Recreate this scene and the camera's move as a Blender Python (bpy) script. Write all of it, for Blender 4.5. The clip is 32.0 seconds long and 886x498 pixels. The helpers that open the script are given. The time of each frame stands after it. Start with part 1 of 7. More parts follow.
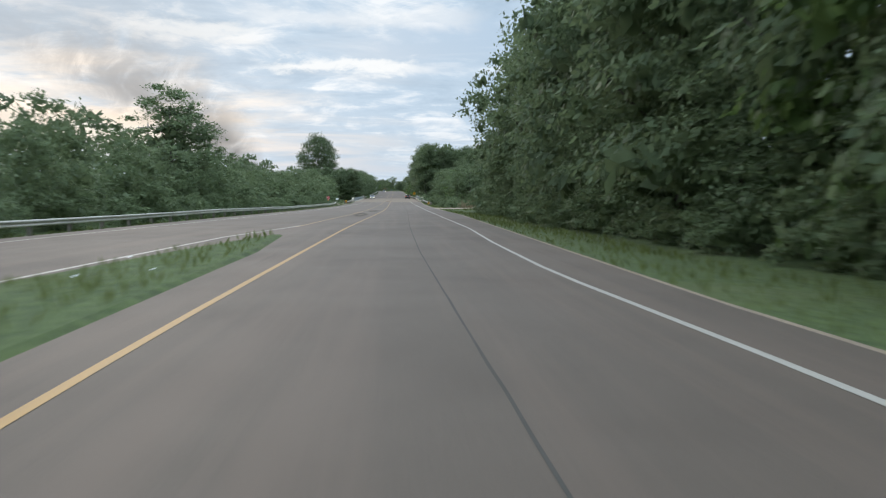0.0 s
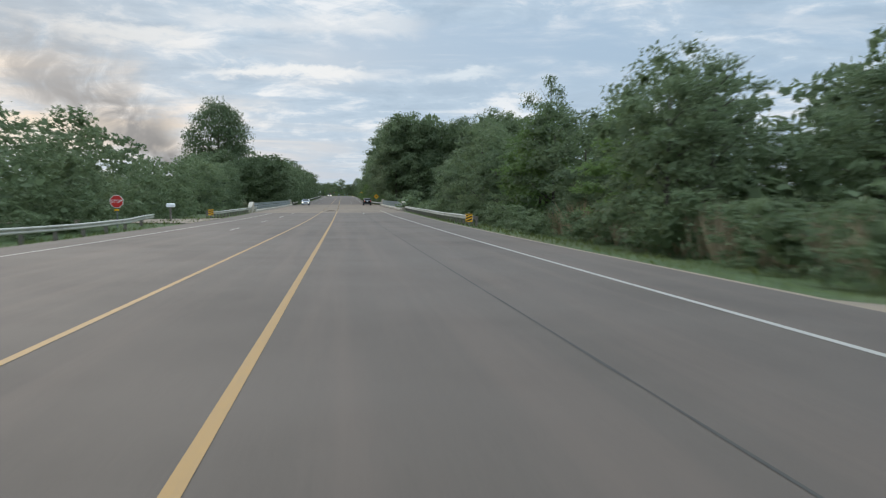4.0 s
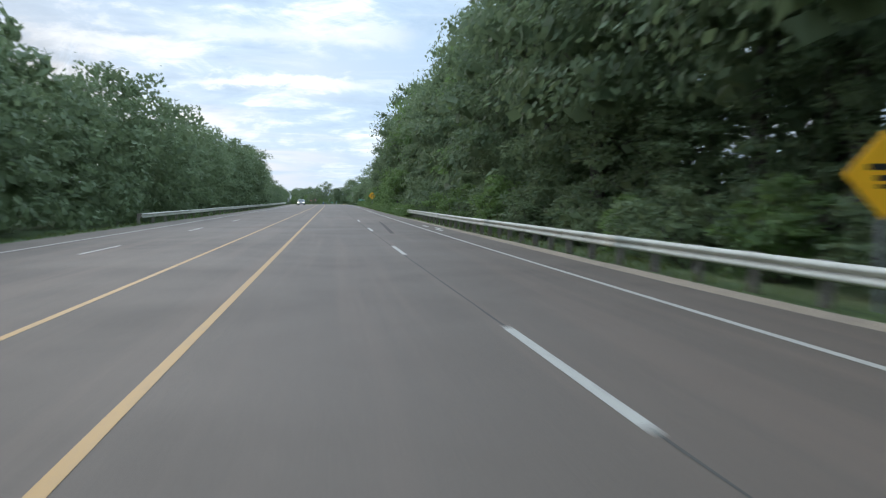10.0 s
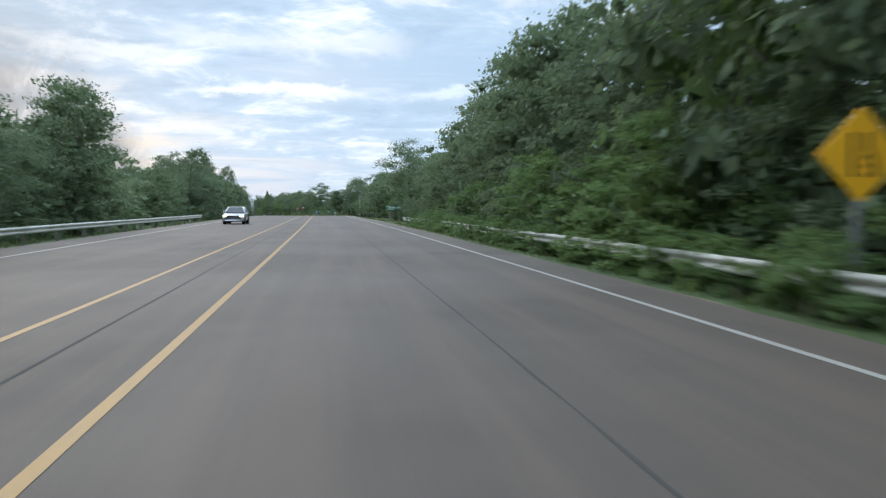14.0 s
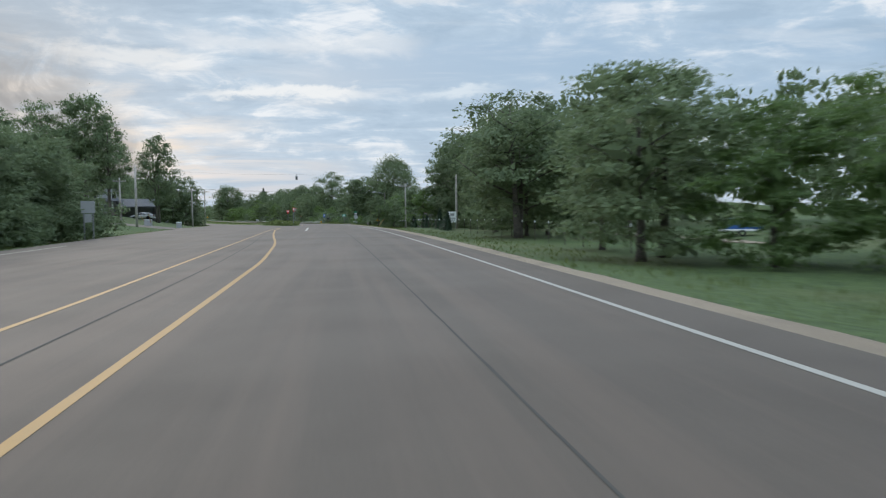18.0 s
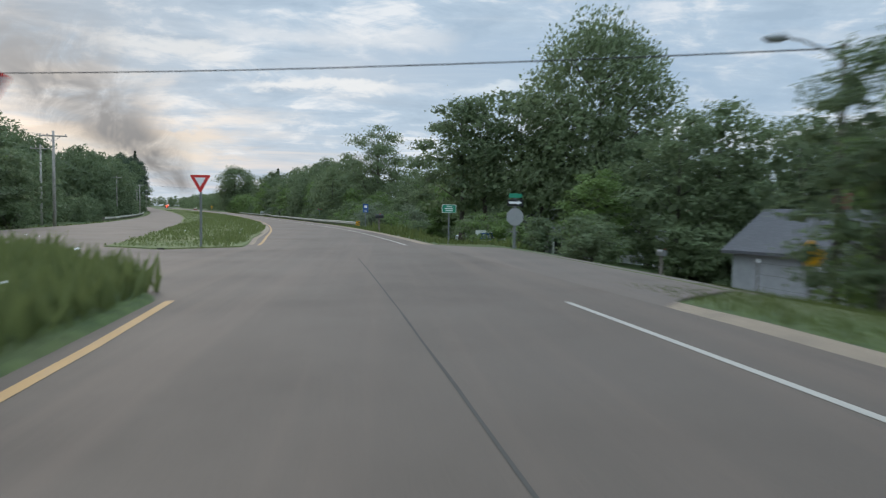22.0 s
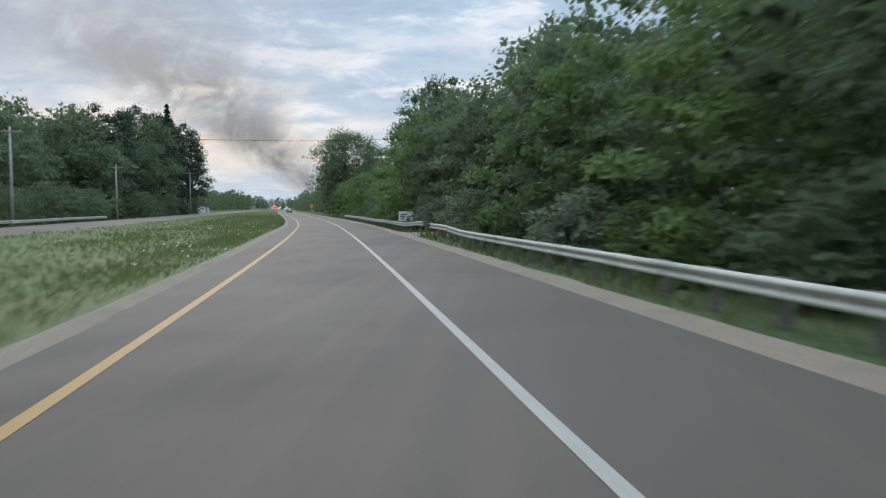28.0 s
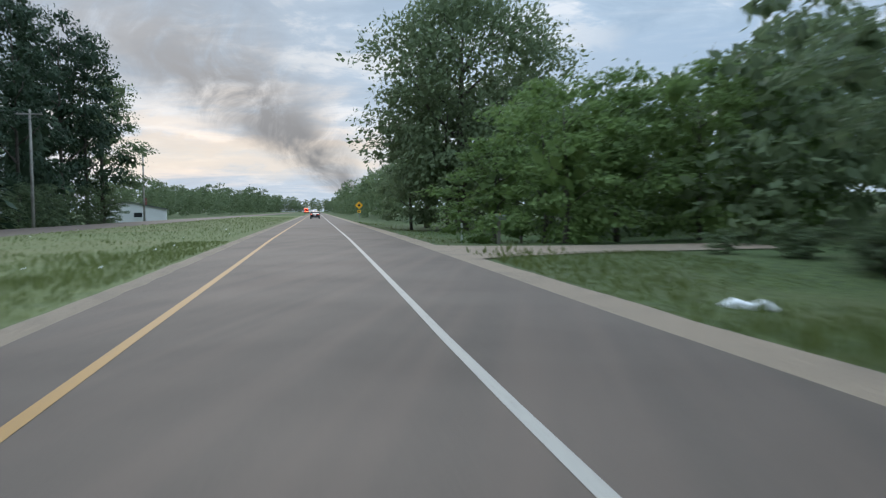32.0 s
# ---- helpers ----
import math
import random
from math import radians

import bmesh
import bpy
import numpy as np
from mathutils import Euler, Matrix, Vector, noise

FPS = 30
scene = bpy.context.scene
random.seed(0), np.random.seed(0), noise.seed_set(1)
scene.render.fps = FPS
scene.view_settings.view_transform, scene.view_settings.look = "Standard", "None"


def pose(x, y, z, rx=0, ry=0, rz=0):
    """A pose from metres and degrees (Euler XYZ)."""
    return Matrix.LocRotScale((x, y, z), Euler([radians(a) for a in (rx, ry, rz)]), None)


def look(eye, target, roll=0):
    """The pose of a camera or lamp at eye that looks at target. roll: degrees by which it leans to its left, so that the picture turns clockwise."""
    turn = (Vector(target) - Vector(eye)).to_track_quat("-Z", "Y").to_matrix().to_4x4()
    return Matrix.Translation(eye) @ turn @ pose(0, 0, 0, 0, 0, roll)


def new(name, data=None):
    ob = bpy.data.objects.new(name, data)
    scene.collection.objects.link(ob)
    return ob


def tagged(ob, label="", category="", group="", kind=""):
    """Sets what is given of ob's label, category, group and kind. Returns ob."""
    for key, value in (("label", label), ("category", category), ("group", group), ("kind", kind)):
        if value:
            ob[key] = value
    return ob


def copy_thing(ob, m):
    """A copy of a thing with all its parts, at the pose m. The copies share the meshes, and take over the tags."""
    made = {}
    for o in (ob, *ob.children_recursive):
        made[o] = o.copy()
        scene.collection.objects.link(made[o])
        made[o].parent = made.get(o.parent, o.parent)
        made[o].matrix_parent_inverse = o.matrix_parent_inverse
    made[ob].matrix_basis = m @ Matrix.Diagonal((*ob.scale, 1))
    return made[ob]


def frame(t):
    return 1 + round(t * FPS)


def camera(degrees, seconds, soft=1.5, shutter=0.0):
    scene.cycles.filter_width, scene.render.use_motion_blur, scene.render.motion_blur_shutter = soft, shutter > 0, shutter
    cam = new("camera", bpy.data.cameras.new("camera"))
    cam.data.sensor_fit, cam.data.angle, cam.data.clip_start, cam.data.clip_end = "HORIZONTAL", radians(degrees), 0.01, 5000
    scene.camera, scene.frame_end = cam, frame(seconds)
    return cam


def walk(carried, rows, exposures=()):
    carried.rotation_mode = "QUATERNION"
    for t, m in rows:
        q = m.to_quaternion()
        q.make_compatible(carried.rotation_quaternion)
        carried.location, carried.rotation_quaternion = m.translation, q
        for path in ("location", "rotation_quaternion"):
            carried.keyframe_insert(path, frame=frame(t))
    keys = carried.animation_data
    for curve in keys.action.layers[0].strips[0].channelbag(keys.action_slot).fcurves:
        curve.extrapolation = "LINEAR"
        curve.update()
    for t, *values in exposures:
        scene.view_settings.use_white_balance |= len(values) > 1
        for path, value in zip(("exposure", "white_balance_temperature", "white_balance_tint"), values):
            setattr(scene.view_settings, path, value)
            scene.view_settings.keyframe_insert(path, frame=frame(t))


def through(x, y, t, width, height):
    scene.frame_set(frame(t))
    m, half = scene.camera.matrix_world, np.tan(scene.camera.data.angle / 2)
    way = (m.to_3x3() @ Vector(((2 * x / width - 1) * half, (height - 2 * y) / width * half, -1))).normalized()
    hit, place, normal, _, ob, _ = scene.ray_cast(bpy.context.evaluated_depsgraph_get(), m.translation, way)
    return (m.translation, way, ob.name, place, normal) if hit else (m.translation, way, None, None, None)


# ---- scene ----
cam = camera(62.37, 32.0, soft=1.2, shutter=0.32)
EXPO, SKY = 0.1, 1.0
ROWS = [(0.0, 0.00, 0.00, 1.43, 85.33, -0.11, -3.60), (0.5, -0.25, 14.92, 1.24, 85.42, 0.08, -4.13), (1.0, -0.42, 29.87, 1.03, 85.60, -0.50, -4.59),
        (1.5, -0.54, 44.85, 0.81, 85.50, 0.09, -5.39), (2.0, -0.65, 59.91, 0.59, 85.42, -0.03, -6.05), (2.5, -0.74, 75.08, 0.36, 85.64, 0.02, -6.65),
        (3.0, -0.81, 90.36, 0.14, 85.65, 0.47, -7.16), (3.5, -0.85, 105.76, -0.08, 85.71, 0.29, -7.45), (4.0, -0.87, 121.26, -0.28, 85.85, 0.00, -7.64),
        (4.5, -0.86, 136.85, -0.47, 85.96, 0.00, -7.83), (5.0, -0.86, 152.50, -0.63, 86.04, 0.00, -8.03), (5.5, -0.86, 168.17, -0.76, 86.08, -0.32, -8.22),
        (6.0, -0.85, 183.86, -0.86, 86.19, -0.52, -8.36), (6.5, -0.83, 199.55, -0.92, 86.37, -0.28, -8.51), (7.0, -0.80, 215.20, -0.97, 86.55, 0.42, -8.60),
        (7.5, -0.79, 230.83, -0.99, 86.69, 0.79, -8.50), (8.0, -0.82, 246.45, -1.01, 86.72, 0.09, -8.65), (8.5, -0.85, 262.07, -1.02, 86.68, -0.01, -8.60),
        (9.0, -0.86, 277.68, -1.01, 86.67, 0.30, -8.66), (9.5, -0.86, 293.29, -0.98, 86.59, 0.15, -8.73), (10.0, -0.86, 308.92, -0.92, 86.64, -0.07, -8.64),
        (10.5, -0.86, 324.55, -0.83, 86.94, 0.02, -8.76), (11.0, -0.85, 340.17, -0.71, 86.92, -0.06, -8.78), (11.5, -0.85, 355.78, -0.58, 87.25, -0.11, -8.85),
        (12.0, -0.85, 371.35, -0.44, 87.30, -0.16, -8.77), (12.5, -0.85, 386.87, -0.30, 87.30, -0.19, -8.77), (13.0, -0.83, 402.34, -0.15, 87.23, -0.12, -8.78),
        (13.5, -0.77, 417.73, -0.01, 87.15, 0.15, -8.78), (14.0, -0.70, 433.04, 0.13, 87.24, -0.09, -8.88), (14.5, -0.65, 448.24, 0.27, 87.50, 0.27, -8.64),
        (15.0, -0.66, 463.35, 0.41, 87.39, 0.00, -8.49), (15.5, -0.71, 478.35, 0.54, 87.33, 0.00, -8.34), (16.0, -0.81, 493.24, 0.65, 87.30, 0.00, -8.19),
        (16.5, -0.93, 508.02, 0.75, 87.31, 0.84, -8.04), (17.0, -1.05, 522.68, 0.84, 87.22, 0.87, -8.09), (17.5, -1.16, 537.24, 0.92, 87.19, 0.65, -8.03),
        (18.0, -1.28, 551.68, 0.98, 87.19, 0.83, -7.92), (18.5, -1.45, 566.04, 1.03, 87.14, 0.13, -7.76), (19.0, -1.72, 580.33, 1.06, 87.12, 0.24, -7.65),
        (19.5, -2.09, 594.62, 1.06, 87.04, 0.04, -7.62), (20.0, -2.51, 608.99, 1.04, 87.02, -0.40, -7.45), (20.5, -2.96, 623.46, 1.00, 86.95, -0.25, -7.10),
        (21.0, -3.46, 638.00, 0.93, 86.92, -0.27, -6.69), (21.5, -4.05, 652.54, 0.86, 86.80, -0.38, -6.12), (22.0, -4.76, 666.94, 0.77, 86.87, -0.74, -5.34),
        (22.5, -5.57, 681.15, 0.67, 86.92, -1.47, -5.03), (23.0, -6.58, 695.30, 0.57, 86.66, -0.30, -4.11), (23.5, -7.86, 709.58, 0.46, 86.64, 0.17, -3.13),
        (24.0, -9.45, 724.07, 0.35, 86.75, -0.41, -2.09), (24.5, -11.40, 738.74, 0.22, 86.66, 0.22, -1.18), (25.0, -13.71, 753.49, 0.08, 86.61, -0.03, -0.21),
        (25.5, -16.32, 768.28, -0.06, 86.65, -0.06, 0.72), (26.0, -19.15, 783.10, -0.18, 86.69, 0.00, 1.51), (26.5, -22.19, 797.98, -0.28, 86.73, 0.00, 2.29),
        (27.0, -25.43, 812.95, -0.37, 86.77, 0.00, 3.08), (27.5, -28.85, 828.06, -0.44, 86.83, 0.48, 3.86), (28.0, -32.44, 843.34, -0.51, 86.85, 0.03, 4.39),
        (28.5, -36.19, 858.76, -0.56, 86.82, 0.10, 4.89), (29.0, -40.06, 874.27, -0.61, 86.75, 0.13, 5.27), (29.5, -44.03, 889.80, -0.64, 86.87, -0.34, 5.58),
        (30.0, -48.13, 905.35, -0.66, 87.02, -0.77, 5.95), (30.5, -52.39, 920.92, -0.66, 87.06, -0.37, 6.31), (31.0, -56.83, 936.55, -0.64, 87.12, -0.43, 6.60),
        (31.5, -61.44, 952.30, -0.59, 87.03, 0.11, 6.98), (32.0, -66.21, 968.17, -0.53, 86.99, 0.33, 7.36)]
walk(cam, [(t, pose(x, y, z, rx, ry, rz)) for t, x, y, z, rx, ry, rz in ROWS], [(t, EXPO - 0.06 + e, k, 10) for t, e, k in ((0, 0.05, 6600), (3, -0.08, 6650), (6, -0.12, 6650), (7.2, -0.12, 6500), (8.5, 0.05, 6220), (10, 0.31, 6220), (12, 0.29, 6130), (14, 0.21, 6240), (17, -0.06, 6470), (20, -0.15, 6550), (23, -0.16, 6550), (26, -0.17, 6420), (29, -0.1, 6270), (32, -0.14, 6240))])

# ---- sky and light: an overcast evening, the sun low and veiled ahead on the left ----
world = bpy.data.worlds.new("sky")
scene.world = world
world.use_nodes = True


class Nodes:
    """Short way to build node trees."""

    def __init__(self, tree):
        self.t = tree
        tree.nodes.clear()

    def n(self, kind, ins=None, **props):
        node = self.t.nodes.new(kind)
        p = props
        if "operation" in p:
            node.operation = p["operation"]
        if "use_clamp" in p:
            node.use_clamp = p["use_clamp"]
        if "data_type" in p:
            node.data_type = p["data_type"]
        if "blend_type" in p:
            node.blend_type = p["blend_type"]
        if "interpolation_type" in p:
            node.interpolation_type = p["interpolation_type"]
        if "sky_type" in p:
            node.sky_type = p["sky_type"]
        if "sun_disc" in p:
            node.sun_disc = p["sun_disc"]
        if "sun_elevation" in p:
            node.sun_elevation = p["sun_elevation"]
        if "sun_rotation" in p:
            node.sun_rotation = p["sun_rotation"]
        if "altitude" in p:
            node.altitude = p["altitude"]
        if "air_density" in p:
            node.air_density = p["air_density"]
        if "dust_density" in p:
            node.dust_density = p["dust_density"]
        for k, v in (ins or {}).items():
            if isinstance(v, bpy.types.NodeSocket):
                self.t.links.new(v, node.inputs[k])
            else:
                node.inputs[k].default_value = v
        return node

    def math(self, op, a, b=0.0, c=0.0, clamp=False):
        return self.n("ShaderNodeMath", {0: a, 1: b, 2: c}, operation=op, use_clamp=clamp).outputs[0]

    def mix(self, f, a, b, blend="MIX"):
        return self.n("ShaderNodeMix", {0: f, 6: a, 7: b}, data_type="RGBA", blend_type=blend).outputs[2]

    def ramp(self, f, stops, mode="LINEAR"):
        r = self.n("ShaderNodeValToRGB", {0: f})
        r.color_ramp.interpolation = mode
        els = r.color_ramp.elements
        while len(els) < len(stops):
            els.new(0.5)
        for e, (p, c) in zip(els, stops):
            e.position = p
            e.color = c if len(c) == 4 else (*c, 1)
        return r.outputs[0]

    def noise(self, vec, scale, detail=4.0, rough=0.55, dist=0.0):
        return self.n("ShaderNodeTexNoise", {"Vector": vec, "Scale": scale, "Detail": detail, "Roughness": rough, "Distortion": dist}).outputs[0]

    def smooth(self, x, a, b):
        return self.n("ShaderNodeMapRange", {0: x, 1: a, 2: b, 3: 0.0, 4: 1.0}, interpolation_type="SMOOTHSTEP").outputs[0]


SUN_AZ, SUN_EL = 22.0, 9.0  # degrees left of +y, above the horizon
g = Nodes(world.node_tree)
sky = g.n("ShaderNodeTexSky", sky_type="NISHITA", sun_disc=False, sun_elevation=radians(SUN_EL), sun_rotation=radians(-SUN_AZ), altitude=250, air_density=1.2, dust_density=2.5)
dirn = g.n("ShaderNodeTexCoord").outputs["Generated"]
sep = g.n("ShaderNodeSeparateXYZ", {0: dirn})
dx, dy, dz = sep.outputs
up = g.math("MAXIMUM", dz, 0.0)
flat = g.math("ADD", up, 0.10)
plane = g.n("ShaderNodeCombineXYZ", {0: g.math("DIVIDE", dx, flat), 1: g.math("DIVIDE", dy, flat), 2: 0.0}).outputs[0]
deck = g.noise(g.n("ShaderNodeMapping", {0: plane, 1: (1.7, 0.4, 0.0), 3: (0.55, 0.8, 1.0)}).outputs[0], 1.15, 7.0, 0.58, 0.5)
puffs = g.noise(g.n("ShaderNodeMapping", {0: plane, 1: (0.2, 3.1, 0.0), 3: (0.75, 1.0, 1.0)}).outputs[0], 3.4, 6.0, 0.6, 0.7)
streak = g.noise(g.n("ShaderNodeMapping", {0: plane, 1: (5.3, 1.2, 0.0), 3: (0.35, 1.3, 1.0)}).outputs[0], 1.6, 6.0, 0.6, 0.4)
blue = g.mix(0.85, g.n("ShaderNodeVectorMath", {0: sky.outputs[0], "Scale": 0.10}, operation="SCALE").outputs[0], (0.42, 0.59, 0.80, 1))
cover = g.smooth(deck, 0.30, 0.56)
heaps = g.noise(g.n("ShaderNodeMapping", {0: dirn, 1: (0.3, 0.1, 0.6), 3: (1.0, 1.0, 2.8)}).outputs[0], 8.5, 6.0, 0.6, 0.5)
mixed = g.math("MULTIPLY_ADD", heaps, 0.6, g.math("MULTIPLY", puffs, 0.4))
body = g.ramp(mixed, [(0.38, (0.42, 0.55, 0.69)), (0.505, (0.535, 0.67, 0.81)), (0.60, (0.92, 0.96, 1.0))])
col = g.mix(g.math("MULTIPLY", cover, 0.85), blue, body)
col = g.mix(g.math("MULTIPLY", g.smooth(streak, 0.58, 0.72), 0.35), col, (0.80, 0.86, 0.92, 1))
haze = g.smooth(dz, 0.11, -0.01)
col = g.mix(g.math("MULTIPLY", haze, 0.75), col, (0.57, 0.67, 0.77, 1))
az = g.math("DIVIDE", dx, g.math("MAXIMUM", dy, 0.05))
fine = g.noise(g.n("ShaderNodeMapping", {0: dirn, 3: (1.0, 1.0, 2.4)}).outputs[0], 16.0, 5.0, 0.6, 0.3)
az_w = g.math("ADD", az, g.math("MULTIPLY_ADD", puffs, 0.10, -0.05))
dz_w = g.math("ADD", dz, g.math("MULTIPLY_ADD", fine, 0.05, -0.025))


def cloud(col, a0, a1, z0, half, strength, c):
    """A bank of lit cloud between two bearings, about one height over the horizon."""
    f = g.math("MULTIPLY", g.smooth(az_w, a0 - 0.03, a0 + 0.04), g.smooth(az_w, a1 + 0.03, a1 - 0.05))
    f = g.math("MULTIPLY", f, g.smooth(g.math("ABSOLUTE", g.math("SUBTRACT", dz_w, z0)), half, half * 0.15))
    f = g.math("MULTIPLY", f, g.smooth(dy, 0.0, 0.3))
    return g.mix(g.math("MULTIPLY", f, strength), col, (*c, 1))


# grey underside of the smoke-laden cloud on the left
shade = g.math("MULTIPLY", g.math("MULTIPLY", g.smooth(az, -0.10, -0.45), g.smooth(dy, 0.0, 0.3)), g.smooth(dz, 0.10, 0.18))
col = g.mix(g.math("MULTIPLY", shade, 0.42), col, (0.41, 0.46, 0.52, 1))
col = cloud(col, -0.18, 0.04, 0.161, 0.011, 0.9, (0.93, 0.95, 0.96))
col = cloud(col, 0.12, 0.22, 0.160, 0.012, 0.7, (0.82, 0.90, 0.96))
col = cloud(col, -0.36, -0.17, 0.197, 0.016, 0.75, (0.90, 0.91, 0.91))
col = cloud(col, -0.20, 0.10, 0.222, 0.022, 0.55, (0.86, 0.89, 0.92))
col = cloud(col, -0.10, 0.35, 0.285, 0.018, 0.6, (0.86, 0.89, 0.92))
# warm light under the clouds, towards the sun
col = cloud(col, -0.95, -0.19, 0.087, 0.013, 0.75, (0.93, 0.80, 0.68))
col = cloud(col, -0.70, -0.17, 0.064, 0.010, 0.65, (0.90, 0.80, 0.72))
col = cloud(col, -1.2, -0.34, 0.115, 0.016, 0.55, (0.92, 0.82, 0.72))
col = cloud(col, -0.62, -0.20, 0.070, 0.034, 0.6, (1.0, 0.88, 0.73))
under = g.smooth(dz, 0.0, -0.02)
# an overcast sky grows brighter overhead
lift = g.math("MULTIPLY_ADD", g.smooth(dz, 0.30, 0.85), 1.8, 1.0)
col = g.n("ShaderNodeVectorMath", {0: col, "Scale": lift}, operation="SCALE").outputs[0]
col = g.mix(under, col, (0.10, 0.12, 0.09, 1))
back = g.n("ShaderNodeBackground", {0: col, 1: SKY})
g.n("ShaderNodeOutputWorld", {0: back.outputs[0]})
sun = new("sun", bpy.data.lights.new("sun", "SUN"))
sun.data.energy, sun.data.angle, sun.data.color = 0.7, radians(25), (1.0, 0.88, 0.76)
sun.matrix_world = look((-200 * math.sin(radians(SUN_AZ)), 200 * math.cos(radians(SUN_AZ)), 200 * math.tan(radians(SUN_EL + 14))), (0, 0, 0))

# ---- materials ----


def material(name):
    m = bpy.data.materials.new(name)
    m.use_nodes = True
    return m, Nodes(m.node_tree)


def finish(k, color, rough=0.8, metal=0.0, bump=None, strength=0.3, dist=0.02, **extra):
    ins = {"Base Color": color, "Roughness": rough, "Metallic": metal}
    ins.update({a.replace("_", " "): b for a, b in extra.items()})
    p = k.n("ShaderNodeBsdfPrincipled", ins)
    if bump is not None:
        k.t.links.new(k.n("ShaderNodeBump", {"Height": bump, "Strength": strength, "Distance": dist}).outputs[0], p.inputs["Normal"])
    k.n("ShaderNodeOutputMaterial", {0: p.outputs[0]})
    return p


def surface(name, c1, c2, fine=12.0, broad=0.4, rough=0.8, metal=0.0, strength=0.3, dist=0.02, c3=None, world_space=True):
    """Two-scale mottled surface: c1 to c2 by fine grain, c3 in broad stains."""
    m, k = material(name)
    v = k.n("ShaderNodeNewGeometry").outputs["Position"] if world_space else k.n("ShaderNodeTexCoord").outputs["Object"]
    a = k.noise(v, fine, 5.0, 0.65)
    b = k.noise(v, broad, 4.0, 0.6)
    col = k.mix(k.smooth(a, 0.3, 0.7), (*c1, 1), (*c2, 1))
    if c3:
        col = k.mix(k.math("MULTIPLY", k.smooth(b, 0.45, 0.72), 0.75), col, (*c3, 1))
    finish(k, col, k.math("MULTIPLY_ADD", b, 0.2, rough - 0.1), metal, a, strength, dist)
    return m


def lane_asphalt(name, c1, c2, stain, wear):
    """Worn asphalt: aggregate grain, broad patches, streaks drawn out along the road."""
    m, k = material(name)
    v = k.n("ShaderNodeNewGeometry").outputs["Position"]
    grain = k.noise(v, 45.0, 3.0, 0.7)
    patch = k.noise(v, 0.22, 5.0, 0.62, 0.3)
    drawn = k.noise(k.n("ShaderNodeMapping", {0: v, 3: (1.0, 0.03, 1.0)}).outputs[0], 1.5, 4.0, 0.6)
    col = k.mix(k.smooth(grain, 0.25, 0.75), (*c1, 1), (*c2, 1))
    col = k.mix(k.math("MULTIPLY", k.smooth(patch, 0.42, 0.75), 0.6), col, (*stain, 1))
    col = k.mix(k.math("MULTIPLY", k.smooth(drawn, 0.42, 0.68), 0.75), col, tuple(q * 1.12 for q in wear) + (1,))
    finish(k, col, k.math("MULTIPLY_ADD", patch, 0.25, 0.62), 0.0, grain, 0.25, 0.01)
    return m


def paint(name, c, worn, wear=0.65):
    m, k = material(name)
    v = k.n("ShaderNodeNewGeometry").outputs["Position"]
    a = k.noise(v, 9.0, 6.0, 0.75)
    col = k.mix(k.math("MULTIPLY", k.smooth(a, 0.88 - 0.58 * wear, 1.02 - 0.54 * wear), wear), (*c, 1), (*worn, 1))
    finish(k, col, 0.6, 0.0, a, 0.1, 0.005)
    return m


def flaked(name, c, cover):
    """Old paint of which only scattered flakes are left; the road shows between them."""
    m, k = material(name)
    v = k.n("ShaderNodeNewGeometry").outputs["Position"]
    a = k.noise(v, 5.0, 6.0, 0.7)
    b = k.noise(v, 0.35, 3.0, 0.6)
    f = k.math("MULTIPLY", k.smooth(a, 0.62 - 0.3 * cover, 0.80 - 0.3 * cover), k.smooth(b, 0.60 - 0.3 * cover, 0.85 - 0.3 * cover))
    p = k.n("ShaderNodeBsdfPrincipled", {"Base Color": (*c, 1), "Roughness": 0.8})
    mx = k.n("ShaderNodeMixShader", {0: f, 1: k.n("ShaderNodeBsdfTransparent").outputs[0], 2: p.outputs[0]})
    k.n("ShaderNodeOutputMaterial", {0: mx.outputs[0]})
    return m


def leaves(name, dark, light, through=0.25):
    """Foliage: tone by leaf, by plant and by broad clumps, with light passing through."""
    m, k = material(name)
    geo = k.n("ShaderNodeNewGeometry")
    oi = k.n("ShaderNodeObjectInfo")
    v = k.n("ShaderNodeTexCoord").outputs["Object"]
    a = k.noise(v, 0.55, 3.0, 0.6)
    f = k.math("ADD", k.math("MULTIPLY", geo.outputs["Random Per Island"], 0.38), k.math("MULTIPLY", a, 0.68))
    f = k.math("ADD", f, k.math("MULTIPLY_ADD", oi.outputs["Random"], 0.5, -0.32), clamp=True)
    col = k.ramp(f, [(0.0, dark), (0.55, tuple((p + q) / 2 for p, q in zip(dark, light))), (1.0, light)])
    d = k.n("ShaderNodeBsdfPrincipled", {"Base Color": col, "Roughness": 0.6, "Specular IOR Level": 0.25})
    t = k.n("ShaderNodeBsdfTranslucent", {0: k.mix(0.5, col, (*light, 1))})
    mx = k.n("ShaderNodeMixShader", {0: through, 1: d.outputs[0], 2: t.outputs[0]})
    k.n("ShaderNodeOutputMaterial", {0: mx.outputs[0]})
    return m


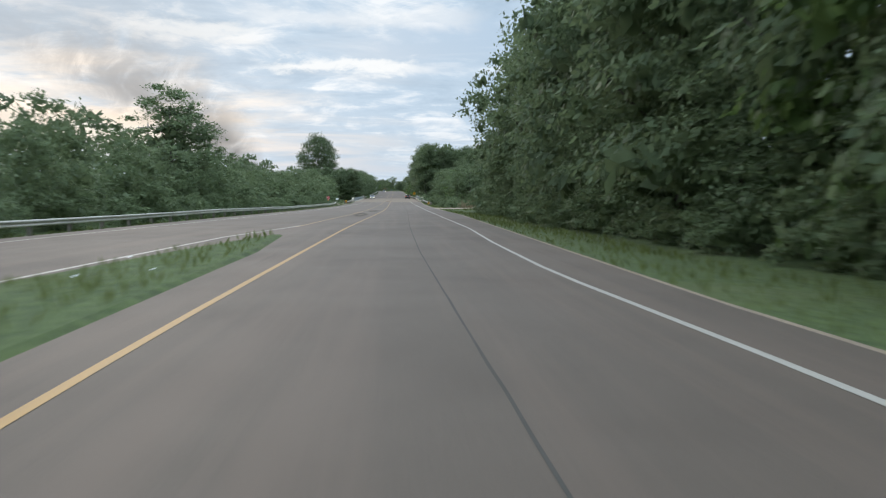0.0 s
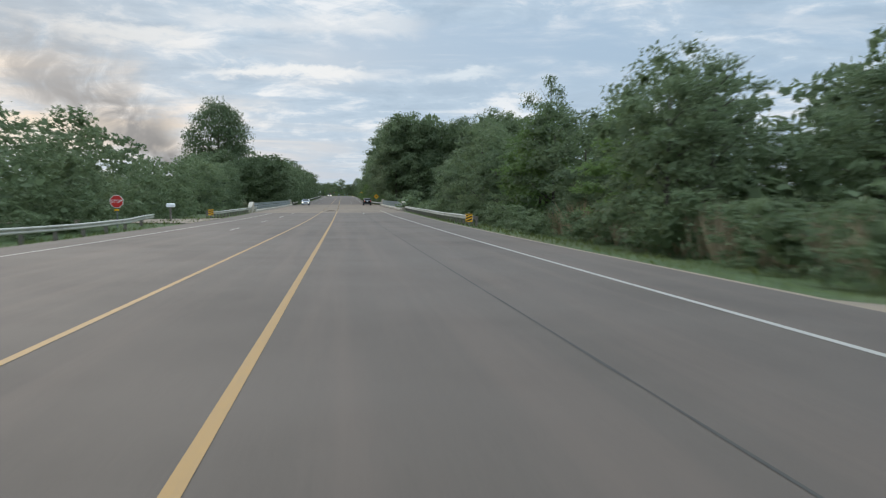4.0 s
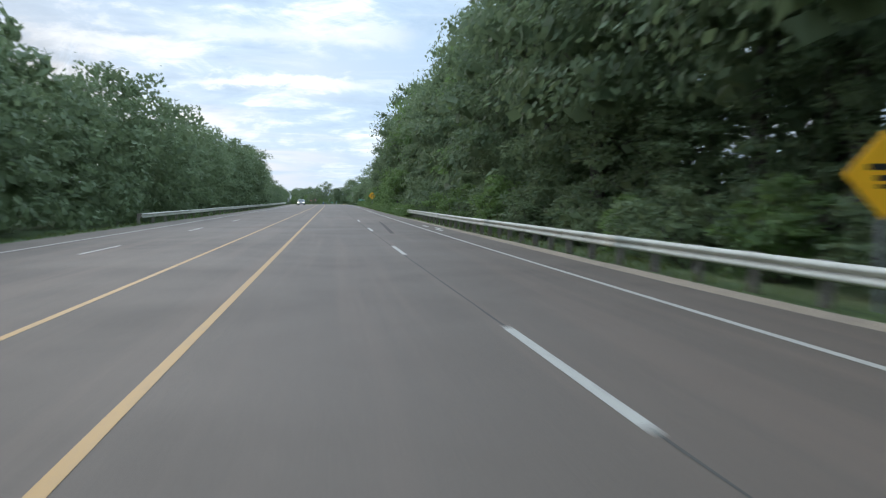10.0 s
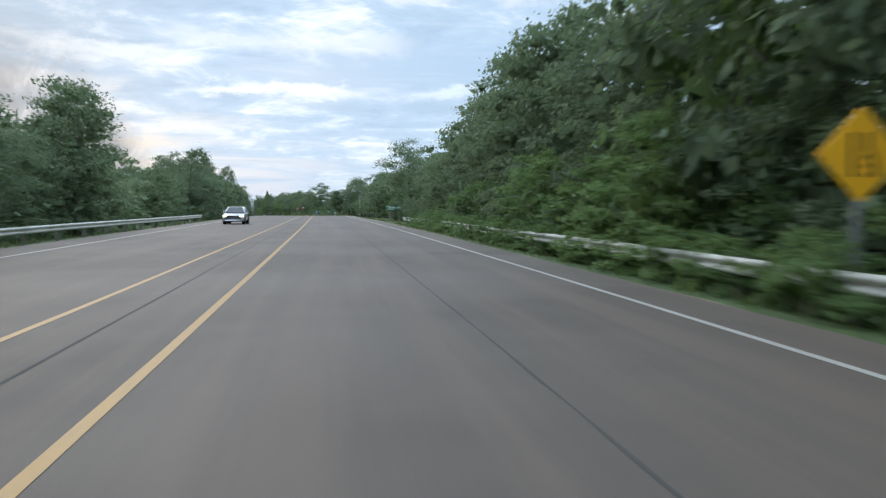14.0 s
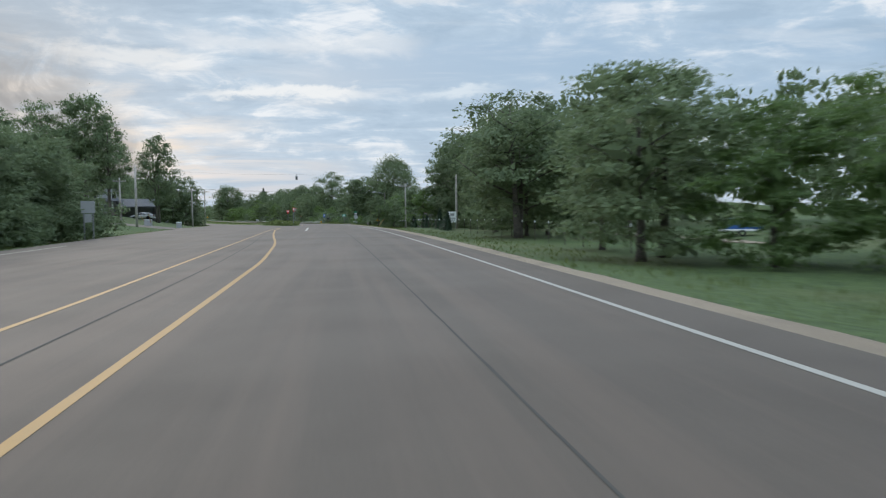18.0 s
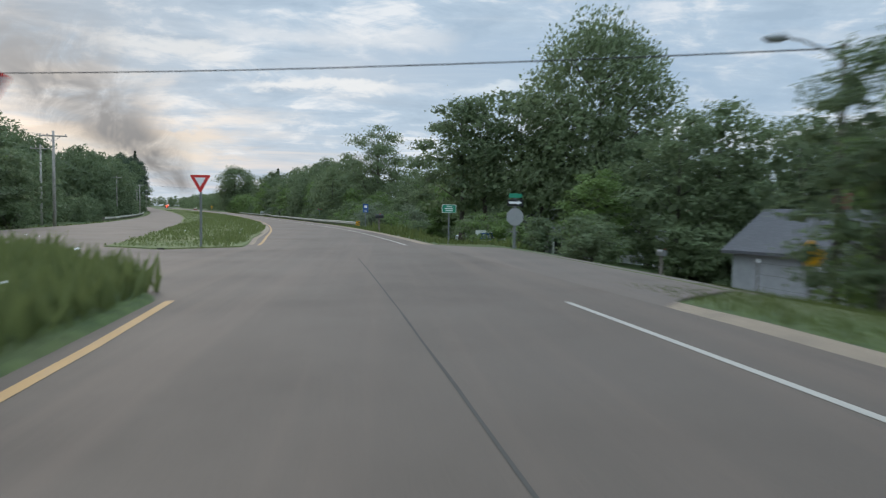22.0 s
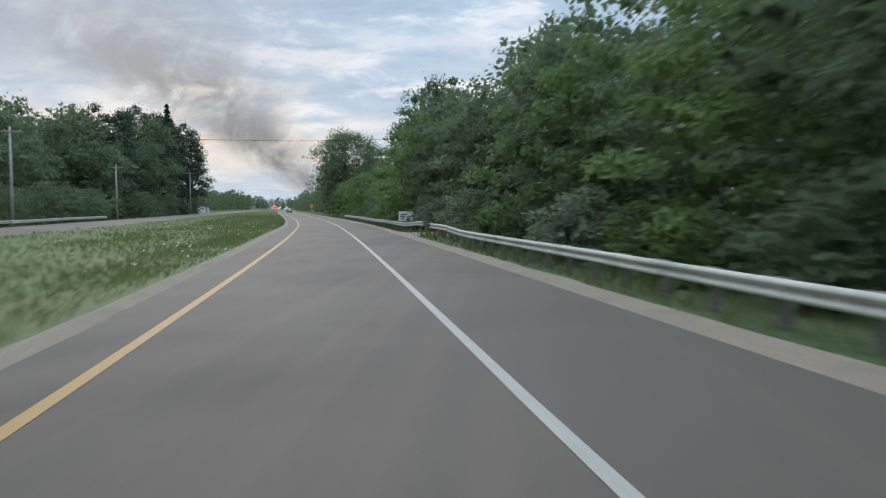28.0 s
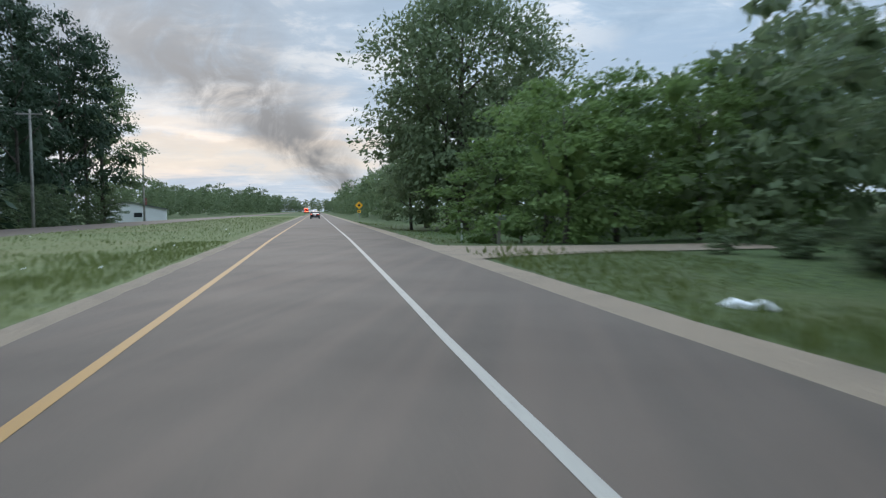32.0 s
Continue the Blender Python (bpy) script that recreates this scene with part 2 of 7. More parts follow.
def plain(name, c, rough=0.5, metal=0.0, emit=0.0, coat=0.0):
    m, k = material(name)
    v = k.n("ShaderNodeTexCoord").outputs["Object"]
    a = k.noise(v, 6.0, 5.0, 0.7)
    col = k.mix(k.math("MULTIPLY", k.smooth(a, 0.45, 0.8), 0.25), (*c, 1), tuple(q * 0.62 for q in c) + (1,))
    p = finish(k, col, k.math("MULTIPLY_ADD", a, 0.18, rough - 0.09), metal, Coat_Weight=coat)
    if emit:
        p.inputs["Emission Color"].default_value = (*c, 1)
        p.inputs["Emission Strength"].default_value = emit
    return m


ASPHALT = lane_asphalt("asphalt", (0.071, 0.053, 0.040), (0.108, 0.082, 0.059), (0.059, 0.044, 0.032), (0.103, 0.074, 0.054))
SHOULDER = lane_asphalt("shoulder_asphalt", (0.086, 0.068, 0.053), (0.129, 0.101, 0.078), (0.076, 0.059, 0.047), (0.120, 0.090, 0.069))
DECK = lane_asphalt("deck_concrete", (0.136, 0.099, 0.063), (0.177, 0.129, 0.085), (0.106, 0.072, 0.043), (0.158, 0.111, 0.069))
CONCRETE = surface("concrete", (0.43, 0.375, 0.29), (0.53, 0.47, 0.375), 14.0, 1.2, 0.85, 0, 0.3, 0.01, (0.30, 0.285, 0.26))
YELLOW = paint("yellow_paint", (0.336, 0.185, 0.046), (0.172, 0.125, 0.075))
WHITE = paint("white_paint", (0.363, 0.338, 0.290), (0.191, 0.171, 0.147))
FADED_WHITE = flaked("faded_white_paint", (0.34, 0.30, 0.24), 0.68)
FADED_YELLOW = flaked("faded_yellow_paint", (0.30, 0.165, 0.045), 0.8)
TAR = surface("tar", (0.040, 0.037, 0.031), (0.068, 0.063, 0.052), 20.0, 1.0, 0.92, 0, 0.2, 0.005)
GRAVEL = surface("gravel", (0.205, 0.155, 0.108), (0.345, 0.275, 0.200), 26.0, 0.8, 0.95, 0, 0.9, 0.03, (0.212, 0.170, 0.128))
GROUND = surface("grassland", (0.031, 0.056, 0.013), (0.078, 0.117, 0.029), 3.0, 0.09, 0.95, 0, 0.9, 0.12, (0.105, 0.110, 0.042))
GALV = surface("galvanised_steel", (0.46, 0.44, 0.375), (0.57, 0.545, 0.47), 7.0, 0.9, 0.95, 0.0, 0.1, 0.003, (0.38, 0.355, 0.30), False)
RAILPAINT = surface("rail_paint", (0.20, 0.235, 0.225), (0.27, 0.305, 0.295), 9.0, 1.1, 0.6, 0.1, 0.1, 0.003, (0.17, 0.19, 0.18), False)
WOOD = surface("weathered_wood", (0.14, 0.12, 0.10), (0.24, 0.21, 0.18), 16.0, 1.5, 0.85, 0, 0.4, 0.01, (0.10, 0.085, 0.07), False)
BARK = surface("bark", (0.055, 0.045, 0.036), (0.14, 0.12, 0.10), 9.0, 1.2, 0.95, 0, 0.9, 0.04, (0.045, 0.045, 0.03), False)
LEAF = leaves("broad_leaves", (0.074, 0.109, 0.058), (0.213, 0.270, 0.136), 0.46)
LEAF_LIGHT = leaves("light_leaves", (0.075, 0.122, 0.044), (0.200, 0.290, 0.092), 0.45)
LEAF_GREY = leaves("silvery_leaves", (0.09, 0.12, 0.08), (0.26, 0.31, 0.20), 0.4)
NEEDLE = leaves("needles", (0.030, 0.055, 0.034), (0.075, 0.115, 0.06), 0.2)
MEDIAN = surface("median_grass", (0.095, 0.120, 0.042), (0.150, 0.175, 0.062), 2.5, 0.12, 0.95, 0, 0.9, 0.1, (0.17, 0.165, 0.075))
BLADE_DRY = leaves("dry_grass_blades", (0.108, 0.142, 0.048), (0.205, 0.240, 0.094), 0.5)
REED = leaves("dry_reeds", (0.16, 0.125, 0.075), (0.32, 0.26, 0.165), 0.4)
BLADE = leaves("grass_blades", (0.055, 0.084, 0.022), (0.155, 0.185, 0.062), 0.45)

# ---- the road's axis: everything is placed by s metres along it and u metres to its right ----
AXIS = [(1.23, -59.99, 0.75), (0.01, 0.00, 0.00), (-0.66, 60.00, -0.84), (-0.86, 120.00, -1.70), (-0.84, 180.00, -2.26), (-0.82, 240.00, -2.43), (-0.86, 300.00, -2.39), (-0.86, 360.00, -1.97), (-0.74, 420.00, -1.42), (-0.73, 479.99, -0.88), (-1.18, 539.99, -0.50), (-2.22, 599.98, -0.37), (-4.43, 659.94, -0.62), (-8.95, 719.76, -1.04), (-18.36, 779.00, -1.58), (-31.11, 837.62, -1.91), (-45.61, 895.85, -2.08), (-61.84, 953.60, -2.02), (-79.31, 1011.01, -1.94)]

_k = np.array(AXIS)
_s = np.arange(len(_k)) * 60.0 - 60.0


def _second(y):
    n = len(y)
    a, b = np.eye(n), np.zeros((n, y.shape[1]))
    for i in range(1, n - 1):
        a[i, i - 1:i + 2] = 60, 240, 60
        b[i] = 6 * (y[i + 1] - 2 * y[i] + y[i - 1]) / 60
    return np.linalg.solve(a, b)


_m = _second(_k)


def axis(s):
    s = float(s)
    i = int(min(max((s + 60) // 60, 0), len(_k) - 2))
    q = min(max(s, _s[0]), _s[-1])
    t = q - _s[i]
    c = (_k[i + 1] - _k[i]) / 60 - 60 * (2 * _m[i] + _m[i + 1]) / 6
    e = (_m[i + 1] - _m[i]) / 360
    p = _k[i] + c * t + _m[i] / 2 * t * t + e * t ** 3
    d = c + _m[i] * t + 3 * e * t * t
    d = d / math.hypot(d[0], d[1])
    if s != q:
        d = np.array([d[0], d[1], 0.2 * d[2] if s > 0 else d[2]])
        p = p + (s - q) * d
    return p, d


def at(s, u, h=0.0):
    """World point s along, u to the right, h above the road's surface."""
    p, d = axis(s)
    return Vector((p[0] + u * d[1], p[1] - u * d[0], p[2] + h))


def heading(s):
    d = axis(s)[1]
    return math.degrees(math.atan2(-d[0], d[1]))


def stand(s, u, h=None, turn=0.0, scale=1.0):
    """Pose of a thing that stands on the ground at s, u, its front (-y) towards the oncoming camera."""
    p = at(s, u, ground_h(s, u) if h is None else h)
    return pose(p.x, p.y, p.z, 0, 0, heading(s) + turn) @ Matrix.Diagonal((scale, scale, scale, 1))


def tab(*rows):
    a, b = zip(*rows)
    return lambda s: float(np.interp(s, a, b))


W_LINE = tab((-90, 3.5), (5, 3.5), (14, 3.25), (24, 3.5), (36, 4.03), (68, 4.45), (100, 4.85), (130, 5.08), (175, 5.12), (195, 4.95), (222, 5.1), (315, 4.72), (380, 4.63), (445, 4.62), (528, 4.05), (560, 4.14), (616, 4.58), (645, 4.1), (674, 3.9), (702, 3.6), (730, 3.1), (760, 2.3), (800, 1.75), (850, 1.5), (884, 1.8), (916, 2.05), (947, 1.8), (982, 1.36), (1012, 1.5), (2400, 1.5))
Y_LINE = tab((-90, -2.46), (8, -2.45), (36, -2.05), (66, -1.35), (97, -0.86), (130, -0.88), (175, -0.97), (222, -1.08), (283, -1.27), (314, -1.43), (377, -1.53), (440, -1.57), (528, -2.0), (574, -1.97), (586, -2.42), (592, -2.8), (597, -3.2), (607, -3.85), (623, -4.65), (640, -4.8), (672, -2.4), (702, -2.8), (711, -3.05), (737, -3.27), (763, -3.25), (800, -2.8), (851, -2.05), (884, -1.76), (916, -1.5), (946, -1.68), (983, -2.15), (1013, -2.4), (2400, -2.4))
LY_LINE = tab((-90, -7.6), (12, -6.56), (28, -6.0), (39, -4.63), (61, -3.95), (70, -3.65), (98, -3.2), (178, -3.0), (198, -3.03), (317, -3.4), (384, -3.43), (445, -3.44), (532, -4.05), (565, -4.1), (622, -5.16), (645, -5.1))
LW_LINE = tab((-90, -13.0), (27, -12.6), (53, -11.5), (120, -9.8), (189, -8.86), (393, -9.0), (455, -8.92), (550, -11.3), (600, -13.0))
R_EDGE = tab((-90, 4.5), (10, 4.6), (37, 5.6), (70, 6.7), (110, 7.0), (180, 7.3), (222, 7.9), (230, 8.3), (293, 8.3), (302, 7.0), (318, 5.95), (384, 5.75), (445, 5.75), (516, 5.4), (535, 5.0), (564, 5.2), (620, 5.7), (650, 5.25), (676, 5.3), (702, 4.5), (731, 4.2), (763, 4.25), (854, 4.28), (918, 4.85), (985, 4.0), (1020, 4.0), (2400, 4.0))
GRAVEL_W = tab((-90, 0.15), (100, 0.2), (180, 0.3), (225, 0.1), (300, 0.5), (330, 0.6), (362, 0.4), (376, 0.06), (420, 0.06), (500, 0.15), (540, 0.45), (600, 0.75), (650, 0.7), (700, 0.6), (760, 0.75), (850, 0.8), (980, 0.85), (1100, 0.8), (2400, 0.8))
L_EDGE = tab((-90, -14.6), (27, -13.8), (58, -13.2), (130, -11.6), (189, -10.9), (226, -11.7), (292, -11.6), (310, -10.8), (330, -10.7), (455, -10.7), (550, -12.8), (587, -13.9), (620, -16.2), (660, -18.8), (700, -20.0), (723, -21.0), (796, -24.3), (890, -26.0), (1040, -26.5), (2400, -26.5))
MED_R = tab((-90, -3.7), (7, -3.5), (20, -3.6), (29, -4.2), (668, -4.0), (674, -3.2), (700, -3.3), (707, -3.65), (735, -3.65), (752, -3.78), (800, -3.6), (855, -3.14), (890, -3.15), (916, -2.75), (985, -3.75), (1020, -3.95), (1200, -4.1))
MED_L = tab((-90, -7.2), (12, -6.3), (20, -5.6), (29, -4.4), (668, -4.2), (674, -7.0), (700, -8.6), (723, -10.9), (751, -13.0), (796, -15.3), (890, -17.3), (960, -18.0), (1200, -18.0))


ISL_R = tab((666, -4.2), (667.2, -2.9), (679.5, -2.85), (683, -5.2), (690.5, -9.3))
ISL_L = tab((666, -4.4), (667.2, -5.3), (670.5, -6.1), (690.5, -9.7))
MED2_R = lambda s: MED_R(s) - (2.6 * max(0.0, 1 - (s - 695.2) / 2.0) if s < 697.2 else 0)
MED2_L = lambda s: MED_L(s) + (2.2 * max(0.0, 1 - (s - 695.2) / 2.0) if s < 697.2 else 0)
SIDES = ((100, 129, 1), (676, 702, 1), (645, 671, -1), (993, 1008, 1), (884, 897, 1), (175, 192, -1))


def median_at(s, u):
    if s < 29 or 695.2 < s < 1180:
        return MED_L(s) < u < MED_R(s)
    return 666 < s < 690.5 and ISL_L(s) < u < ISL_R(s)


def ground_h(s, u):
    """Height of the ground over the road's surface."""
    r, l = R_EDGE(s), L_EDGE(s)
    n = 0.12 * noise.noise(Vector((s * 0.06, u * 0.11, 3.7)))
    if l < u < r:
        return 0.05 if median_at(s, u) else -0.09
    d = u - r if u > 0 else l - u
    h = -0.04 - 0.10 * min(d, 4.5) + n * min(d / 3, 1.5)
    if u > 0:
        h += 0.05 * max(d - 9, 0) * (1 if s < 560 or s > 770 else 0.25)
        fall = max(0.0, min((s - 700) / 12, 1, (768 - s) / 14))
        h = h * (1 - fall) + fall * min(h, -0.05 - 0.16 * max(u - 7.5, 0))
        flat_h = -0.06 + 0.004 * d
    else:
        h += 0.03 * max(d - 9, 0) if s < 560 else 0.0
        rise = max(0.0, min((s - 590) / 50, 1, (760 - s) / 40))
        h += rise * min(max(d - 1.5, 0) * 0.17, 4.0)
        flat_h = -0.06 + rise * min(max(d - 1.5, 0) * 0.12, 4.0)
    h = max(min(h, 5.0), -1.2 - (2.6 if u > 7 and 700 < s < 768 else 0.0))
    for a, b, side in SIDES:
        if side * u > 0 and a - 5 < s < b + 5:
            w = max(0.0, min((s - a + 5) / 5, 1, (b + 5 - s) / 5))
            h = h * (1 - w) + flat_h * w
    if u > 8.2:
        # beside the junction the side road and the lawn fall away
        h -= max(0.0, min((s - 671) / 8, 1, (708 - s) / 8)) * min((u - 8.2) * 0.2, 2.4)
    w = max(0.0, min((s - 231) / 6, 1, (292 - s) / 6))
    return h * (1 - w) - 4.2 * w


def mesh(name, verts, faces, mat, smooth=False):
    me = bpy.data.meshes.new(name)
    me.from_pydata([tuple(v) for v in verts], [], faces)
    me.materials.append(mat)
    if smooth:
        me.polygons.foreach_set("use_smooth", [True] * len(me.polygons))
    me.update()
    return me


def part(name, me, parent, label="", m=None):
    """Links a mesh, or a bmesh with its material given by mesh(), as one part under a thing."""
    ob = new(name, me)
    ob.parent = parent
    if m is not None:
        ob.matrix_basis = m
    return tagged(ob, label)


def thing(name, m, label, category, group=""):
    ob = new(name)
    ob.matrix_world = m
    return tagged(ob, label, category, group)


def tube(points, radii, sides=6):
    """Vertices and faces of a tube through points."""
    vs, fs = [], []
    for i, p in enumerate(points):
        p = Vector(p)
        d = (Vector(points[min(i + 1, len(points) - 1)]) - Vector(points[max(i - 1, 0)])).normalized()
        a = d.orthogonal().normalized()
        b = d.cross(a)
        for k in range(sides):
            w = 2 * math.pi * k / sides
            vs.append(p + radii[i] * (math.cos(w) * a + math.sin(w) * b))
        if i:
            o = (i - 1) * sides
            for k in range(sides):
                k2 = (k + 1) % sides
                fs.append((o + k, o + k2, o + sides + k2, o + sides + k))
    fs.append(tuple(range(sides))[::-1])
    fs.append(tuple(range((len(points) - 1) * sides, len(points) * sides)))
    return vs, fs


def joined(pieces):
    vs, fs = [], []
    for v, f in pieces:
        o = len(vs)
        vs += list(v)
        fs += [tuple(i + o for i in q) for q in f]
    return vs, fs


def box(x0, y0, z0, x1, y1, z1, b=0.0):
    """A block with its long edges bevelled by b."""
    if b <= 0:
        v = [(x, y, z) for z in (z0, z1) for x, y in ((x0, y0), (x1, y0), (x1, y1), (x0, y1))]
        return v, [(3, 2, 1, 0), (4, 5, 6, 7), (0, 1, 5, 4), (1, 2, 6, 5), (2, 3, 7, 6), (3, 0, 4, 7)]
    ring = [(x0 + b, y0), (x1 - b, y0), (x1, y0 + b), (x1, y1 - b), (x1 - b, y1), (x0 + b, y1), (x0, y1 - b), (x0, y0 + b)]
    cx, cy = (x0 + x1) / 2, (y0 + y1) / 2
    fx, fy = 1 - 2 * b / (x1 - x0), 1 - 2 * b / (y1 - y0)
    small = [(cx + (x - cx) * fx, cy + (y - cy) * fy) for x, y in ring]
    v = [(x, y, z0) for x, y in small] + [(x, y, z0 + b) for x, y in ring] + [(x, y, z1 - b) for x, y in ring] + [(x, y, z1) for x, y in small]
    f = [tuple(range(8))[::-1], tuple(range(24, 32))]
    for r in range(3):
        for k in range(8):
            f.append((r * 8 + k, r * 8 + (k + 1) % 8, r * 8 + 8 + (k + 1) % 8, r * 8 + 8 + k))
    return v, f


# ---- ground: one sheet to the horizon ----
cols = [-3200, -300, -220, -160, -120, -90, -70, -56, -46, -38] + [x * 1.0 for x in range(-32, 33)] + [38, 46, 56, 70, 90, 120, 160, 220, 300, 3200]
srows = [-90 + 4 * i for i in range(int(1300 / 4))] + [1210 + 60 * i for i in range(1, 20)]
vs, fs = [], []
nc = len(cols)


def sheet_row(s, y_far=None):
    for c in cols:
        if abs(c) > 1000:
            p = at(s, 0)
            vs.append((c, p.y if y_far is None else y_far, -2.0))
        else:
            p = at(s, c, -0.09 if L_EDGE(s) < c < R_EDGE(s) else ground_h(s, c) if abs(c) < 200 else 0.0)
            vs.append((p.x, p.y if y_far is None else y_far, p.z if y_far is None else -2.0))


sheet_row(-90, -700)
for s in srows:
    sheet_row(s)
sheet_row(srows[-1], 4600)
for i in range(len(srows) + 1):
    for j in range(nc - 1):
        fs.append((i * nc + j, i * nc + j + 1, (i + 1) * nc + j + 1, (i + 1) * nc + j))
tagged(new("ground", mesh("ground", vs, fs, GROUND, True)), "uneven green grass and weeds beside the road", "ground", kind="structure")


def strip(name, s0, s1, left, right, h, mat, step=3.0, skirt=0.0, cuts=1, lean=0.0):
    """A ribbon of road between two offsets, with sides that go down by skirt. Mesh only."""
    n = max(2, int(abs(s1 - s0) / step) + 1)
    v, f = [], []
    k = cuts + 1
    w = k + (2 if skirt else 0)
    for i in range(n):
        s = s0 + (s1 - s0) * i / (n - 1)
        a, b = left(s), right(s)
        if skirt:
            v.append(at(s, a - lean, h - skirt))
        for j in range(k):
            v.append(at(s, a + (b - a) * j / cuts, h))
        if skirt:
            v.append(at(s, b + lean, h - skirt))
        if i:
            o = (i - 1) * w
            for j in range(w - 1):
                f.append((o + j, o + j + 1, o + w + j + 1, o + w + j))
    return mesh(name, v, f, mat)


def setting(name, me, label, category):
    return tagged(new(name, me), label, category, kind="structure")


setting("road_west", strip("road", -90, 214, L_EDGE, R_EDGE, 0, ASPHALT, 3, 0.35, 6), "worn grey asphalt road with faded lane lines", "road")
setting("road_bridge", strip("deck", 214, 302, lambda s: L_EDGE(s) if s < 222 or s > 292 else -11.75, lambda s: R_EDGE(s) if s < 230 or s > 294 else 8.35, 0, DECK, 3, 0.9, 6), "pale concrete bridge deck with brown stains", "bridge deck")
setting("road_middle", strip("road", 302, 730, L_EDGE, R_EDGE, 0, ASPHALT, 3, 0.35, 6), "worn grey asphalt road with a dark joint", "road")
setting("road_right", strip("road", 730, 1750, lambda s: MED_R(s) + 0.05, R_EDGE, 0, ASPHALT, 3, 0.35, 3), "grey asphalt carriageway curving to the left", "road")
setting("road_left", strip("road", 730, 1750, L_EDGE, lambda s: MED_L(s) - 0.05, 0, ASPHALT, 3, 0.35, 3), "grey asphalt carriageway beyond the grass median", "road")
setting("island_west", strip("island", -90, 29, MED_L, MED_R, 0.05, GROUND, 1.5, 0.12, 3, 0.3), "grass island between the carriageways", "grass island")
setting("island_junction", strip("island", 666, 690.5, ISL_L, ISL_R, 0.05, GROUND, 0.75, 0.12, 3, 0.3), "small grass island at the junction", "grass island")
setting("island_east", strip("island", 695.2, 740, MED2_L, MED2_R, 0.05, MEDIAN, 0.5, 0.12, 4, 0.1), "start of the grass median", "grass island")
setting("median_east", strip("median", 739.8, 1200, MED_L, MED_R, 0.048, MEDIAN, 2.0, 0.12, 6, 0.1), "long grass median between the carriageways", "grass median")
setting("gravel_shoulder", strip("gravel", -90, 226, lambda s: R_EDGE(s) - 0.03, lambda s: R_EDGE(s) + GRAVEL_W(s), -0.02, GRAVEL, 2, 0.15, 1), "narrow strip of pale gravel at the road's edge", "gravel")
setting("gravel_shoulder_east", strip("gravel", 298, 1400, lambda s: R_EDGE(s) - 0.03, lambda s: R_EDGE(s) + GRAVEL_W(s) + 0.12 * noise.noise(Vector((s * 0.4, 0, 0))), -0.02, GRAVEL, 1.5, 0.15, 1), "strip of pale gravel and dirt along the asphalt", "gravel")


setting("median_dirt_edge", strip("dirt", 716, 1200, lambda s: MED_R(s) - 0.05 - 0.10 * noise.noise(Vector((s * 0.5, 2, 0))), lambda s: MED_R(s) + 0.06 + 0.08 * noise.noise(Vector((s * 0.8, 7, 0))), 0.056, GRAVEL, 0.7, 0.06, 1, 0.22), "strip of pale dirt and broken asphalt along the median", "gravel")


def line(name, s0, s1, f, w, mat, label, dash=None, lift=0.004):
    """A painted line, or each dash of one, as a child of nothing: part of the setting."""
    if dash is None:
        return setting(name, strip(name, s0, s1, lambda s: f(s) - w / 2, lambda s: f(s) + w / 2, lift, mat, 3), label, "road marking")
    on, off = dash
    holder = setting(name, None, label, "road marking")
    s = s0
    while s < s1:
        ob = new("dash", strip("dash", s, min(s + on, s1), lambda q: f(q) - w / 2, lambda q: f(q) + w / 2, lift, mat, 2))
        ob.parent = holder
        s += on + off
    return holder


line("edge_line_right", -90, 214, W_LINE, 0.11, WHITE, "white edge line, a little worn")
line("edge_line_approach", 214, 229, W_LINE, 0.10, WHITE, "white edge line running out on the bridge")
line("edge_line_bridge", 229, 302, W_LINE, 0.08, FADED_WHITE, "faded white edge line on concrete")
line("edge_line_middle", 302, 678.5, W_LINE, 0.11, WHITE, "white edge line, a little worn")
line("edge_line_junction", 699.5, 752, W_LINE, 0.11, WHITE, "white edge line, a little worn")
line("edge_line_far", 752, 1750, W_LINE, 0.125, WHITE, "broad white line at the lane's right")
line("median_line_right", -90, 214, Y_LINE, 0.115, YELLOW, "worn yellow line at the lane's left")
line("median_line_approach", 214, 225.5, Y_LINE, 0.115, YELLOW, "worn yellow line running out on the bridge")
line("median_line_left_approach", 214, 227, LY_LINE, 0.105, YELLOW, "worn yellow line running out on the bridge")
line("median_line_bridge", 225.5, 302, Y_LINE, 0.14, FADED_YELLOW, "very faded yellow line on concrete")
line("median_line_middle", 302, 594, Y_LINE, 0.115, YELLOW, "worn yellow line at the lane's left")
line("median_line_taper", 594, 640, Y_LINE, 0.13, YELLOW, "worn yellow line bending away before the junction")
line("median_line_junction", 671, 679, Y_LINE, 0.14, YELLOW, "short worn yellow line beside a grass island")
line("median_line_far", 699, 1750, Y_LINE, 0.14, YELLOW, "worn yellow line along the grass median")
line("median_line_left", 38, 214, LY_LINE, 0.105, YELLOW, "worn yellow line of the oncoming lanes")
line("median_line_left_bridge", 227, 302, LY_LINE, 0.12, FADED_YELLOW, "very faded yellow line on concrete")
line("median_line_left_middle", 302, 640, LY_LINE, 0.105, YELLOW, "worn yellow line of the oncoming lanes")
line("oncoming_edge_line", -90, 40, lambda s: LY_LINE(s) - 0.1, 0.12, WHITE, "white line beside the grass island")
line("edge_line_left_bridge", 214, 302, LW_LINE, 0.09, FADED_WHITE, "faded white edge line on concrete")
line("edge_line_left_east", 302, 590, LW_LINE, 0.11, WHITE, "white edge line of the oncoming lanes")
line("edge_line_left", -90, 214, LW_LINE, 0.11, WHITE, "white edge line of the oncoming lanes")
line("lane_dashes_right", 207.4, 213, lambda s: 2.2, 0.12, WHITE, "white lane dashes", (3.81, 11.43))
